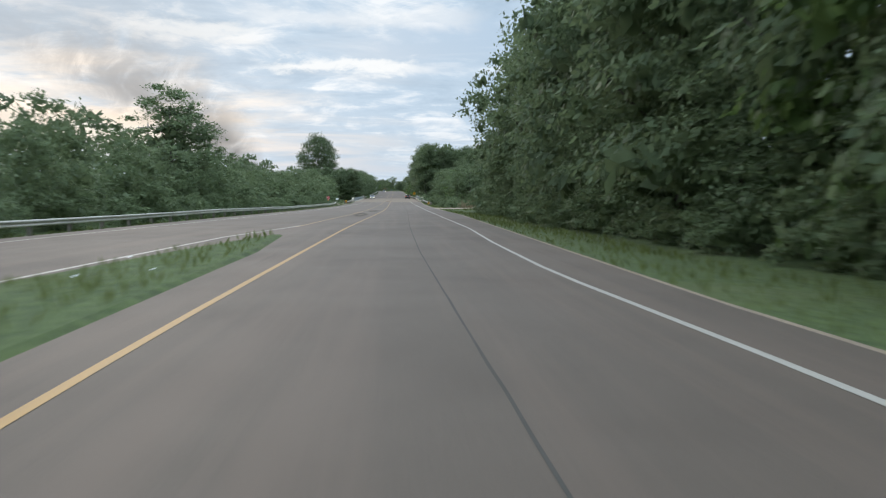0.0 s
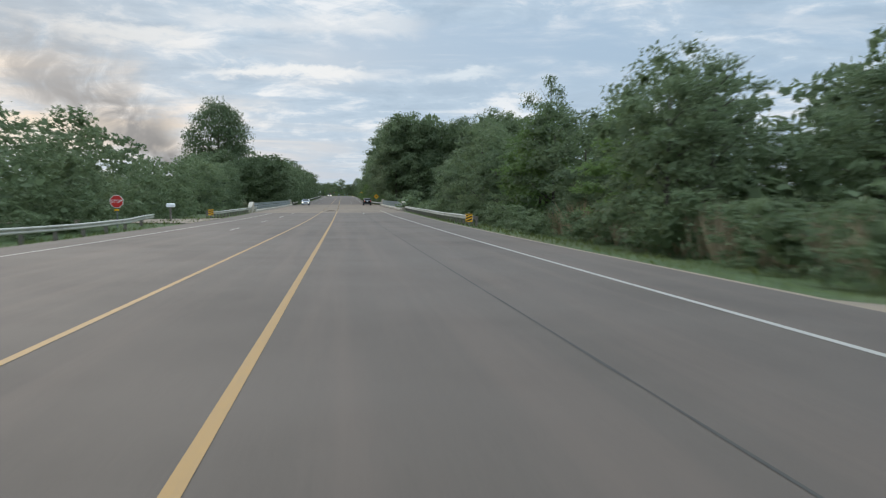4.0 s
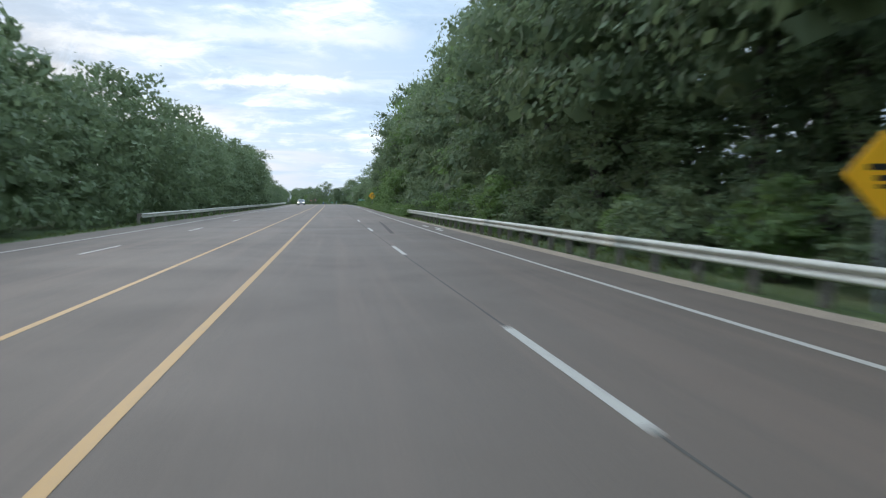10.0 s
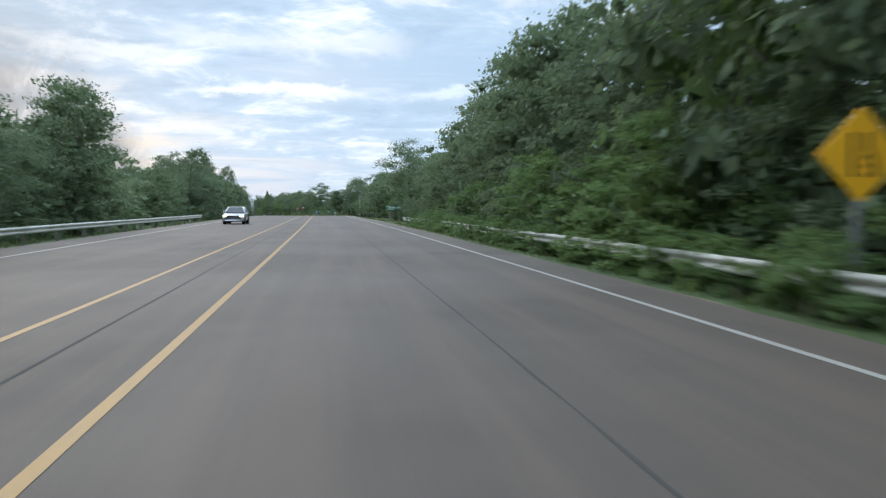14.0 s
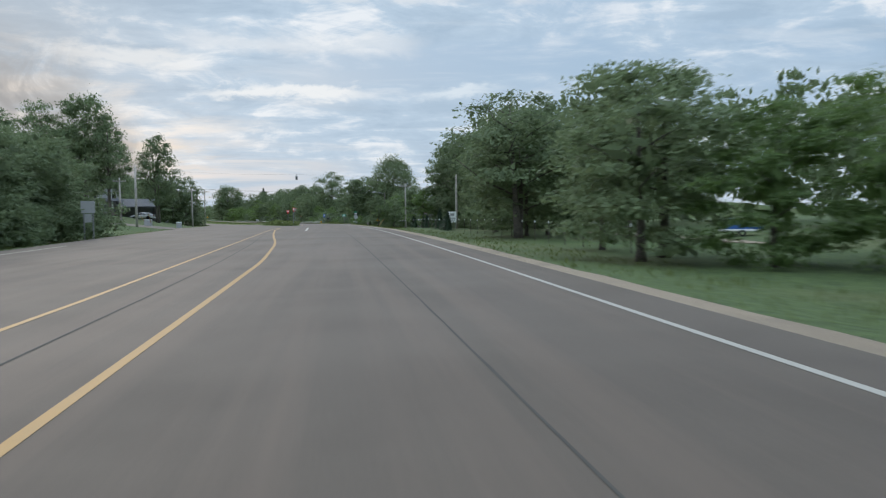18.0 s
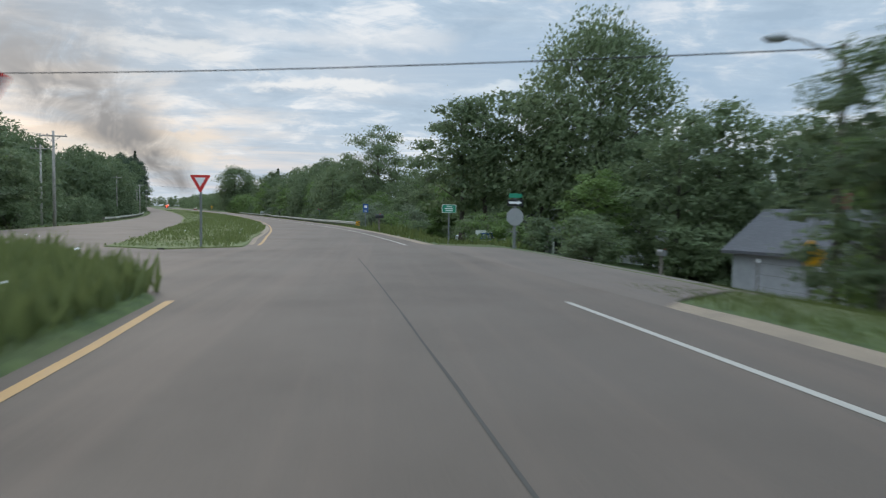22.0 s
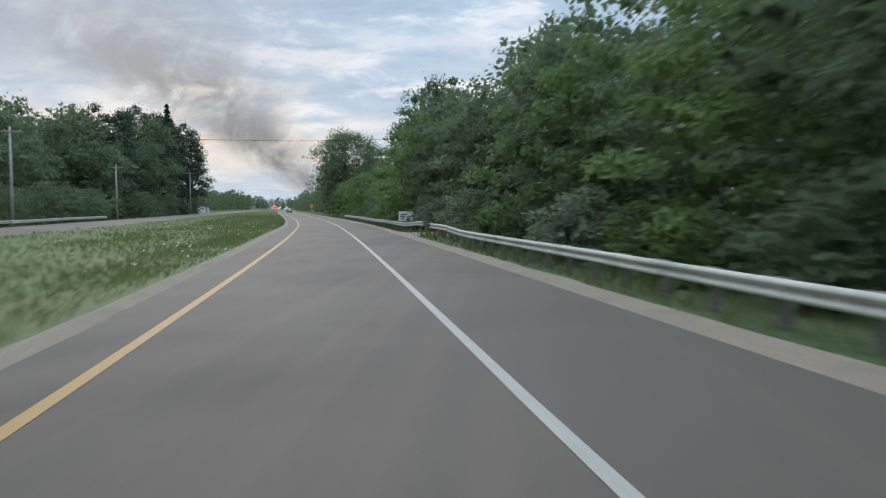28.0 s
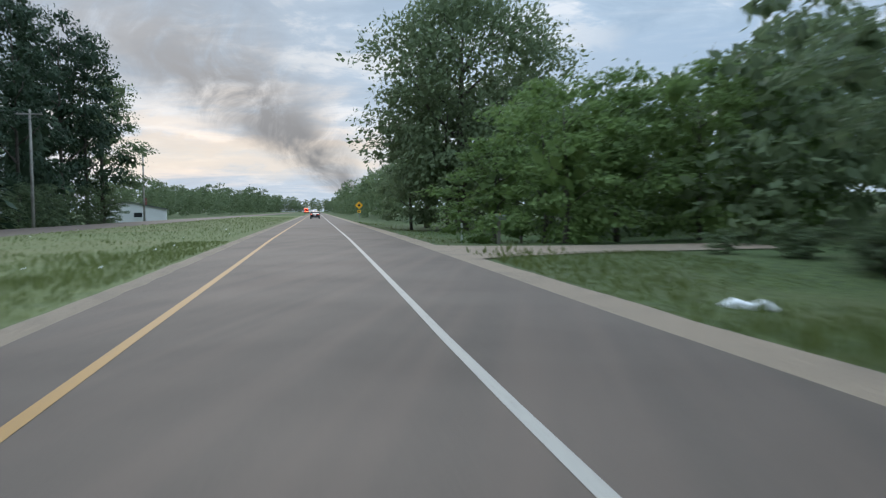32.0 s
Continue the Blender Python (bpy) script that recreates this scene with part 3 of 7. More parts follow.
line("lane_dashes_bridge", 222.7, 300, lambda s: 2.2, 0.07, FADED_WHITE, "thin faded lane dashes on concrete", (3.81, 11.43))
line("lane_dashes_east", 313.2, 370, lambda s: 2.2 if s < 230 else 2.2 - 0.0025 * (s - 230), 0.12, WHITE, "white lane dashes", (3.81, 11.43))
line("lane_dashes_left", 162, 213, lambda s: -6.2, 0.11, WHITE, "white lane dashes", (3.81, 11.43))
line("lane_dashes_left_east", 314.4, 375, lambda s: -6.65, 0.11, WHITE, "white lane dashes", (3.81, 11.43))
line("turn_lane_line", 617.5, 637, lambda s: -1.67, 0.2, WHITE, "white line of the turning lane")
JOINT = tab((-90, 0.7), (20, 0.9), (38, 1.15), (60, 1.6), (96, 2.24), (130, 2.3), (222, 2.2), (313, 2.0), (340, 1.85), (380, 1.62), (440, 1.72), (500, 1.5), (530, 1.41), (614, 1.49), (645, 1.17), (700, 0.9))
setting("paving_joint_west", strip("joint", -90, 222.8, lambda s: JOINT(s) - 0.016 + 0.02 * noise.noise(Vector((s * 0.7, 0, 0))), lambda s: JOINT(s) + 0.016 + 0.018 * noise.noise(Vector((s * 0.9, 5, 0))), 0.003, TAR, 1.0), "dark sealed joint between two lanes", "joint")
setting("paving_joint_east", strip("joint", 304, 690, lambda s: JOINT(s) - 0.016 + 0.02 * noise.noise(Vector((s * 0.7, 0, 0))), lambda s: JOINT(s) + 0.016 + 0.018 * noise.noise(Vector((s * 0.9, 5, 0))), 0.003, TAR, 1.0), "dark sealed joint between two lanes", "joint")
JOINT_L = lambda s: (Y_LINE(s) + LY_LINE(s)) / 2 - 0.1
setting("paving_joint_median", strip("joint", 366, 610, lambda s: JOINT_L(s) - 0.02, lambda s: JOINT_L(s) + 0.02 + 0.02 * noise.noise(Vector((s * 0.9, 9, 0))), 0.003, TAR, 1.0), "thin dark joint in the painted median", "joint")

# ---- trees ----
rng = np.random.default_rng(7)


def fast_mesh(name, verts, quads, mats, smooth=False, tris=None, index=None):
    me = bpy.data.meshes.new(name)
    nv, nq = len(verts), len(quads)
    nt = 0 if tris is None else len(tris)
    me.vertices.add(nv)
    me.vertices.foreach_set("co", np.asarray(verts, dtype=np.float32).ravel())
    loops = np.asarray(quads, dtype=np.int32).ravel()
    if nt:
        loops = np.concatenate([loops, np.asarray(tris, dtype=np.int32).ravel()])
    me.loops.add(len(loops))
    me.loops.foreach_set("vertex_index", loops)
    me.polygons.add(nq + nt)
    me.polygons.foreach_set("loop_start", np.concatenate([np.arange(nq) * 4, nq * 4 + np.arange(nt) * 3]).astype(np.int32))
    for m in (mats if isinstance(mats, (list, tuple)) else [mats]):
        me.materials.append(m)
    if smooth:
        me.polygons.foreach_set("use_smooth", [True] * (nq + nt))
    me.update(calc_edges=True)
    me.validate()
    return me


def unit(n):
    d = rng.normal(size=(n, 3))
    return d / np.linalg.norm(d, axis=1)[:, None]


def kites(pos, axis_dir, normal, length, width):
    """Leaf sprays: one four-cornered blade each."""
    a = axis_dir / np.linalg.norm(axis_dir, axis=1)[:, None]
    b = np.cross(a, normal)
    b /= np.linalg.norm(b, axis=1)[:, None] + 1e-9
    L, Wd = length[:, None], width[:, None]
    v = np.stack([pos - a * L * 0.5, pos + b * Wd * 0.5 - a * L * 0.05, pos + a * L * 0.5, pos - b * Wd * 0.5 - a * L * 0.05], 1)
    return v.reshape(-1, 3), np.arange(len(pos) * 4).reshape(-1, 4)


def crown(name, blobs, n, size, mat, core=14, droop=0.3, shell=(0.55, 1.12), solid=0.62):
    """A crown of n small leaf sprays on billowing clumps; each clump has a ragged, dense middle."""
    blobs = np.asarray(blobs, dtype=float)
    w = (blobs[:, 3] * blobs[:, 4] + blobs[:, 3] * blobs[:, 5])
    w[0] *= 0.5
    pick = rng.choice(len(blobs), size=int(n * 2.6), p=w / w.sum())
    d = unit(len(pick))
    d[:, 2] = np.where(d[:, 2] < -0.45, -d[:, 2], d[:, 2])
    lump = 1 + 0.16 * np.sin(d[:, 0] * 5 + pick * 1.7) * np.sin(d[:, 1] * 4.3 + pick) + 0.12 * np.sin(d[:, 2] * 7 + pick * 2.1)
    r = rng.uniform(*shell, size=len(pick)) ** 0.8 * lump
    stray = rng.uniform(size=len(pick)) < 0.07
    r = np.where(stray, r * rng.uniform(1.0, 1.22, len(pick)), r)
    pos = blobs[pick, :3] + d * blobs[pick, 3:6] * r[:, None]
    keep = pos[:, 2] > 0.12
    for i, b in enumerate(blobs):
        inside = (((pos - b[:3]) / b[3:6]) ** 2).sum(1) < (0.42 if core else 0.2) ** 2
        keep &= ~inside
    idx = np.nonzero(keep)[0][:n]
    pos, d, pk = pos[idx], d[idx], pick[idx]
    out = pos - blobs[0, :3]
    out /= np.linalg.norm(out, axis=1)[:, None] + 1e-6
    nrm = 0.75 * d + 0.3 * out + 0.5 * unit(len(pos)) + np.array([0, 0, 0.45])
    ax = 0.8 * unit(len(pos)) + out * 0.8
    ax[:, 2] -= droop
    L = size * rng.uniform(0.55, 1.4, len(pos))
    v, q = kites(pos, ax, nrm, L, L * rng.uniform(0.42, 0.7, len(pos)))
    if core:
        # large shaded sprays fill the middle of each clump
        m = np.repeat(np.arange(len(blobs)), core)
        m = np.concatenate([m, np.zeros(core * 4, dtype=int)])
        e = unit(len(m))
        pos2 = blobs[m, :3] + e * blobs[m, 3:6] * rng.uniform(0.0, solid, len(m))[:, None]
        pos2[:, 2] = np.maximum(pos2[:, 2], 0.1)
        L2 = np.minimum(blobs[m, 3:6].mean(1) * rng.uniform(0.5, 0.8, len(m)), 1.0)
        v2, q2 = kites(pos2, unit(len(m)), 0.6 * e + unit(len(m)) + np.array([0, 0, 0.3]), L2, L2 * 0.6)
        q = np.concatenate([q, q2 + len(v)])
        v = np.concatenate([v, v2])
    return fast_mesh(name, v, q, mat)


def limbs(name, h, r, count, spread, start=0.3, lean=0.0, mat=None):
    """A tapered, slightly bent trunk with limbs that fork off it."""
    pts = [(lean * h * (t ** 2) + 0.12 * math.sin(3 * t + h), 0.1 * math.sin(4 * t + r), -0.3 + (h + 0.3) * t) for t in (0, 0.08, 0.25, 0.5, 0.75, 1.0)]
    rad = [r * 1.35, r, r * 0.82, r * 0.6, r * 0.38, r * 0.12]
    out = [tube(pts, rad, 8)]
    for i in range(count):
        t = start + (0.95 - start) * (i + 0.5) / count
        k = t * 5 if t > 0.5 else t * 4
        z = h * t
        x = lean * h * t * t
        a = i * 2.4 + h
        ln = spread * (1.15 - 0.6 * t)
        e1 = (x + 0.5 * ln * math.cos(a), 0.5 * ln * math.sin(a), z + 0.35 * ln)
        e2 = (x + ln * math.cos(a + 0.25), ln * math.sin(a + 0.25), z + 0.75 * ln)
        rr = r * (0.5 - 0.3 * t)
        out.append(tube([(x, 0, z), e1, e2], [rr, rr * 0.65, rr * 0.2], 5))
    v, f = joined(out)
    return mesh(name, v, f, mat or BARK, True)


def make_blobs(n, h, r, z0, flat=0.8, seed=0):
    q = np.random.default_rng(seed)
    out = [(0, 0, z0 + (h - z0) * 0.46, r * 0.7, r * 0.7, (h - z0) * 0.46)]
    a1, a2 = q.uniform(0, 6.28, 2)
    for i in range(n):
        t = (i + 0.5) / n
        z = z0 + (h - z0) * (0.05 + 0.88 * t)
        env = r * math.sqrt(max(0.08, 1 - (2 * abs(t - 0.42)) ** 2 * 0.78))
        a = i * 2.399 + q.uniform(-0.4, 0.4)
        env *= 1 + 0.16 * math.sin(a + a1) + 0.14 * math.sin(2 * a + a2)
        d = env * q.uniform(0.6, 0.92)
        b = r * q.uniform(0.20, 0.42)
        out.append((d * math.cos(a), d * math.sin(a), z, b * q.uniform(0.9, 1.35), b * q.uniform(0.9, 1.35), b * q.uniform(0.5, 0.8)))
    return out


PROTO = {}


def proto(kind):
    """Builds each kind of plant once; every other one of it is a copy."""
    seed = sum(ord(c) for c in kind)
    if kind.startswith("tall"):
        h = 16.0
        b = make_blobs(14 if len(kind) == 6 else 26, h, 4.4, 3.0, seed=seed)
        fine, mid = kind.endswith("near"), kind.endswith("mid")
        return ("tree", limbs("trunk", 13.0, 0.26, 8, 3.2), crown("crown", b, 5200 if fine else 1900 if mid else 560, 0.29 if fine else 0.48 if mid else 0.86, LEAF, 14 if fine else 7 if mid else 5), "tall broadleaf tree in dark green summer leaf", "tree")
    if kind.startswith("edge"):
        h = 12.0
        b = make_blobs(14 if len(kind) == 6 else 26, h, 3.7, 0.2, seed=seed)
        fine, mid = kind.endswith("near"), kind.endswith("mid")
        return ("tree", limbs("trunk", 9.5, 0.18, 7, 2.6, 0.2), crown("crown", b, 4800 if fine else 1700 if mid else 500, 0.27 if fine else 0.45 if mid else 0.80, LEAF, 14 if fine else 7 if mid else 5), "leafy green tree with branches down to the ground", "tree")
    if kind.startswith("low"):
        b = make_blobs(10, 12.0, 6.0, 0.0, seed=seed)
        return ("tree", limbs("trunk", 9.5, 0.18, 3, 2.6, 0.2), crown("crown", b, 200, 1.3, LEAF, 4), "low bushy tree", "tree")
    if kind.startswith("light"):
        h = 9.0
        b = make_blobs(24, h, 3.2, -0.4, seed=seed)
        return ("tree", limbs("trunk", 7.0, 0.13, 7, 2.2, 0.2), crown("crown", b, 4400, 0.25, LEAF_LIGHT, 14), "young light green tree at the wood's edge", "tree")
    if kind.startswith("lacy"):
        b = make_blobs(14, 13.0, 4.6, 3.5, seed=seed)
        return ("tree", limbs("trunk", 11.5, 0.22, 12, 4.2, 0.22, 0.05), crown("crown", b, 5500, 0.28, LEAF, 0, 0.6, (0.2, 1.15)), "airy tree with thin foliage and visible limbs", "tree")
    if kind.startswith("oak"):
        b = make_blobs(70, 20.0, 9.0, 2.5, seed=seed)
        return ("tree", limbs("trunk", 16.0, 0.55, 14, 7.5, 0.15), crown("crown", b, 26000, 0.40, LEAF, 10, 0.3, (0.35, 1.08)), "broad old oak with a wide dark green crown", "tree")
    if kind.startswith("pine"):
        b = make_blobs(24, 18.0, 4.6, 2.2, seed=seed)
        return ("pine", limbs("trunk", 16.0, 0.24, 10, 3.4, 0.2), crown("crown", b, 6000, 0.33, NEEDLE, 14, 0.1), "tall dark pine with ragged tiers of boughs", "conifer")
    if kind.startswith("spruce"):
        v, f, q = [], [], []
        pos, ax, nr = [], [], []
        for i in range(26):
            t = i / 25
            z = 0.6 + 15.0 * t
            rr = 4.0 * (1 - t) ** 0.85 + 0.15
            for j in range(11):
                a = j * 2 * math.pi / 11 + i * 0.7 + rng.uniform(-0.2, 0.2)
                for e in (0.35, 0.6, 0.8, 0.97):
                    m = rr * e * rng.uniform(0.85, 1.12)
                    pos.append((m * math.cos(a), m * math.sin(a), z - 0.28 * m + rng.uniform(-0.2, 0.2)))
                    ax.append((math.cos(a), math.sin(a), -0.35 + rng.uniform(-0.3, 0.3)))
                    nr.append((0.4 * rng.normal(), 0.4 * rng.normal(), 1.0))
        pos, ax, nr = map(np.array, (pos, ax, nr))
        L = rng.uniform(0.7, 1.2, len(pos))
        v, q = kites(pos, ax, nr, L, L * 0.5)
        o = len(v)
        ring = [(0.0, 0.0, 15.2)]
        rn, tr = 9, []
        for k in range(1, 9):
            t = 1 - k / 8
            rr = 2.3 * (1 - t) ** 0.85
            for j in range(rn):
                a = j * 2 * math.pi / rn
                ring.append((rr * math.cos(a) * rng.uniform(0.8, 1.1), rr * math.sin(a) * rng.uniform(0.8, 1.1), 0.6 + 14.2 * t))
        for j in range(rn):
            tr.append((o, o + 1 + j, o + 1 + (j + 1) % rn))
        for k in range(7):
            for j in range(rn):
                a0, a1 = o + 1 + k * rn + j, o + 1 + k * rn + (j + 1) % rn
                tr += [(a0, a0 + rn, a1), (a1, a0 + rn, a1 + rn)]
        me = fast_mesh("crown", np.concatenate([v, np.array(ring)]), q, NEEDLE, False, np.array(tr))
        tv, tf = tube([(0, 0, -0.3), (0, 0, 3), (0, 0, 15.4)], [0.26, 0.2, 0.03], 8)
        return ("spruce", mesh("trunk", tv, tf, BARK, True), me, "tall dark spruce with drooping needle boughs", "conifer")
    leafm = LEAF_LIGHT if "bright" in kind else LEAF_GREY if "silver" in kind else LEAF
    b = make_blobs(12, 2.6, 1.7, 0.0, seed=seed)
    lab = {"bright": "bright green leafy shrub beside the road", "silver": "silvery green shrub at the wood's edge"}.get(kind.split("_")[-1], "dark green leafy shrub at the wood's edge")
    st = [tube([(0.1 * math.cos(a), 0.1 * math.sin(a), -0.2), (0.5 * math.cos(a), 0.5 * math.sin(a), 0.8), (0.9 * math.cos(a), 0.9 * math.sin(a), 1.7)], [0.04, 0.03, 0.01], 5) for a in (0.3, 1.6, 2.7, 4.0, 5.2)]
    return ("shrub", mesh("stem", *joined(st), BARK, True), crown("foliage", b, 1300, 0.19, leafm, 8), lab, "shrub")


def plant(kind, s, u, size=1.0, stretch=1.0, turn=None, sink=0.0, group=""):
    """Stands a plant at s, u; size scales its breadth, stretch its height besides."""
    p = at(s, u, ground_h(s, u) - sink)
    m = pose(p.x, p.y, p.z, 0, 0, rng.uniform(0, 360) if turn is None else turn) @ Matrix.Diagonal((size, size, size * stretch, 1))
    if kind not in PROTO:
        name, stem, leaf, label, cat = proto(kind)
        ob = thing(name, Matrix.Identity(4), label, cat, group)
        part("stem" if name == "shrub" else "trunk", stem, ob)
        part("foliage" if name == "shrub" else "crown", leaf, ob)
        PROTO[kind] = ob
        ob.matrix_basis = m
        return ob
    src = PROTO[kind]
    keep = src.matrix_basis.copy()
    src.matrix_basis = Matrix.Identity(4)
    ob = copy_thing(src, m)
    src.matrix_basis = keep
    return ob


RADIUS = {"tall": 4.4, "edge": 3.7, "light": 3.2, "lacy": 4.6, "oak": 9.0, "spruce": 4.0, "pine": 4.6, "shrub": 1.7}


def grow(kind, s, u, h, half, group=""):
    """Stands a plant at s, u, h metres high, its crown half metres to each side."""
    k = kind.split("_")[0]
    size = half / RADIUS[k]
    return plant(kind, s, u, size, h / BASE[k] / size, group=group)


CLEAR = ((306, 321, 12.5), (432, 442, 13.0), (531, 539, 11.5), (902, 909, 10.0), (742, 751, 10.5))  # nothing grows in front of the signs


def wood(s0, s1, u0, u1, h0, h1, gap, kinds, group, base, into=None):
    """A run of trees along the road: kinds by turns, h0 to h1 metres high; far ones go into a joined wood."""
    s, i = s0, 0
    while s < s1:
        k = kinds[int(rng.integers(len(kinds)))]
        h = rng.uniform(h0, h1)
        b = base[k.split("_")[0]]
        size = (h / b) ** 0.75
        w = rng.uniform(u0, u1)
        if any(a < s < b and 0 < w < c for a, b, c in CLEAR):
            s += 1.5
            continue
        if into:
            gather(into, k, s + rng.uniform(-0.3, 0.3) * gap, w, size, h / b)
        else:
            plant(k, s + rng.uniform(-0.3, 0.3) * gap, w, size, (h / b) / size, group=group)
        s += gap * rng.uniform(0.75, 1.25)


BASE = {"low": 12.0, "tall": 16.0, "edge": 12.0, "light": 9.0, "lacy": 13.5, "spruce": 15.5, "oak": 20.0, "pine": 18.0, "shrub": 2.9}
NEAR = ["tall_a_near", "tall_b_near", "tall_c_near", "edge_a_near", "edge_b_near"]
HANG = ["edge_a_near", "edge_b_near", "edge_c_near", "edge_d_near", "tall_a_near", "light_b"]
EDGE = ["edge_a_near", "edge_b_near", "edge_c_near", "light_a"]
SHRUBS = ["shrub_dark", "shrub_b_dark", "shrub_bright"]
GR, GL = "trees along the right of the road", "trees along the left of the road"
LOW = {}
WOODS = {}


def low_tree(kind):
    if kind not in LOW:
        name, stem, leaf, label, cat = proto(kind)
        n = len(leaf.vertices)
        co = np.empty(n * 3, dtype=np.float32)
        leaf.vertices.foreach_get("co", co)
        polys = [tuple(p.vertices) for p in leaf.polygons]
        q = np.array([p for p in polys if len(p) == 4])
        LOW[kind] = (co.reshape(-1, 3), q)
        bpy.data.meshes.remove(leaf)
        bpy.data.meshes.remove(stem)
    return LOW[kind]


def gather(name, k, s, u, size, tall):
    """Adds one tree's foliage to the joined wood of that name."""
    co, q = low_tree(k)
    p = at(s, u, ground_h(s, u) - 0.2)
    a = rng.uniform(0, 6.28)
    c, d = math.cos(a), math.sin(a)
    v = co * np.array([size, size, tall])
    v = np.stack([v[:, 0] * c - v[:, 1] * d + p.x, v[:, 0] * d + v[:, 1] * c + p.y, v[:, 2] + p.z], 1)
    WOODS.setdefault(name, []).append((v, q))


def back_wood(name, s0, s1, u0, u1, h0, h1, gap, suffix=""):
    """Trees behind the first row, gathered for one joined mesh of uncounted woodland."""
    s = s0
    while s < s1:
        k = (["tall_a", "edge_a", "edge_b", "edge_c"] if h1 > 6 else ["low_a", "low_b"])[int(rng.integers(4 if h1 > 6 else 2))]
        h = rng.uniform(h0, h1)
        b = BASE[k.split("_")[0]]
        gather(name, k + suffix, s + rng.uniform(-0.3, 0.3) * gap, rng.uniform(u0, u1), (h / b) ** 0.75, h / b)
        s += gap * rng.uniform(0.75, 1.25)


def finish_woods():
    for name, items in WOODS.items():
        o, vs2, qs = 0, [], []
        for v, q in items:
            vs2.append(v)
            qs.append(q + o)
            o += len(v)
        ob = new(name, fast_mesh(name, np.concatenate(vs2), np.concatenate(qs), LEAF))
        tagged(ob, "dense dark green undergrowth between the trees" if name == "undergrowth" else "mixed green trees and bushes beyond the oncoming lanes" if "thicket_left" in name else "mixed green young trees along the wood's edge" if "thicket" in name else "dense green broadleaf woodland behind the roadside trees", "woodland", kind="stuff")


# right side
wood(8, 90, 13.8, 16.2, 19, 23, 4.4, HANG, GR, BASE)
wood(9, 92, 12.9, 14.2, 6, 9.5, 3.8, EDGE[:3], GR, BASE, "thicket_right_west")
back_wood("woodland_west", -6, 102, 17, 24, 14, 18, 4.5, "_mid")
wood(6, 98, 11.8, 13.0, 2.0, 3.6, 3.4, SHRUBS, GR, BASE, "thicket_right_west")
back_wood("woodland_west", 60, 122, 34, 48, 11, 15, 4.5)
wood(128, 165, 18, 30, 5, 7, 4.5, ["edge_a_near", "edge_c_near", "edge_b_near"], GR, BASE, "thicket_right_west")
wood(150, 228, 12.5, 16, 6, 10, 6.0, EDGE, GR, BASE)
back_wood("woodland_west", 126, 152, 26, 44, 6.5, 8.5, 3.0)
back_wood("woodland_west", 152, 232, 24, 42, 9, 12.5, 4.0)
back_wood("woodland_west", 126, 190, 46, 80, 7, 9, 2.2)
for kk, q, w, hh, half in (("edge_b_near", 152, 32.5, 12.0, 5.4), ("tall_a_near", 153, 25.5, 8.4, 4.2), ("lacy_b", 182, 17.4, 13.2, 2.2), ("light_a", 178, 16.0, 9.5, 3.4), ("lacy_a", 152, 16.0, 8.8, 3.4)):
    grow(kk, q, w, hh, half, GR)
wood(130, 222, 10.5, 13, 1.6, 3.2, 4.0, SHRUBS, GR, BASE, "thicket_right_west")
back_wood("woodland_bridge", 232, 292, 40, 60, 9, 11, 3.0)
for kk, q, w, hh, half in (("tall_b_near", 303, 12.8, 20.5, 5.0), ("edge_d_near", 302, 20, 21.5, 5.5), ("edge_b_near", 298.5, 21.8, 13.2, 4.4), ("tall_c_near", 302, 29, 21.5, 5.4), ("tall_a_near", 301, 36, 21.5, 5.4), ("tall_b_near", 301, 42.5, 21.0, 5.0), ("edge_c_near", 300, 48, 12.5, 4.6), ("edge_a_near", 299, 39, 9.0, 4.4)):
    grow(kk, q, w, hh, half, GR)
wood(304, 345, 12.6, 14.8, 21, 25, 4.2, NEAR[:3] + ["edge_d_near"], GR, BASE)
wood(303, 346, 12.4, 13.6, 6, 10, 3.8, HANG[:4] + ["light_a"], GR, BASE)
wood(299, 316, 14, 44, 20.5, 24.5, 1.4, NEAR[:3], GR, BASE, "woodland_bridge")
back_wood("woodland_bridge", 305, 345, 18, 42, 20, 24, 1.6)
back_wood("woodland_bridge", 296, 345, 40, 95, 6, 9, 0.9)
wood(297, 302, 15, 27, 9, 13, 1.2, ["edge_a_near", "edge_b_near"], GR, BASE)
wood(345, 400, 13.0, 15.5, 17, 21, 4.4, HANG, GR, BASE)
wood(400, 458, 12.2, 14.2, 17, 21, 4.4, HANG, GR, BASE)
wood(458, 498, 11.8, 14.4, 11.3, 13.0, 4.4, HANG, GR, BASE)
wood(348, 495, 11.0, 12.5, 5, 8, 4.4, EDGE[:3], GR, BASE, "thicket_right_middle")
back_wood("woodland_middle", 345, 455, 16, 24, 13, 16, 4.0, "_mid")
back_wood("woodland_middle", 455, 505, 17, 26, 10, 13, 3.5)
wood(300, 350, 9.8, 11.0, 1.8, 3.2, 2.6, SHRUBS + ["shrub_b_bright"], GR, BASE)
wood(350, 500, 8.8, 10.4, 2.2, 4.4, 3.0, SHRUBS + ["shrub_b_bright"], GR, BASE)
wood(376, 492, 6.95, 7.45, 0.95, 1.5, 1.25, ["shrub_bright", "shrub_b_bright"], GR, BASE)
wood(486, 530, 12, 16, 8, 11, 5.0, ["edge_a_near", "edge_c_near", "tall_a_near"], GR, BASE)
for q, w, hh in ((547, 13.0, 13.5), (552.5, 14.0, 12.5)):
    plant("lacy_a", q, w, 1.0, hh / 13.5, group=GR)
wood(500, 562, 11.2, 14.5, 2.2, 4.2, 2.0, SHRUBS[:2] + ["edge_a_near"], GR, BASE)
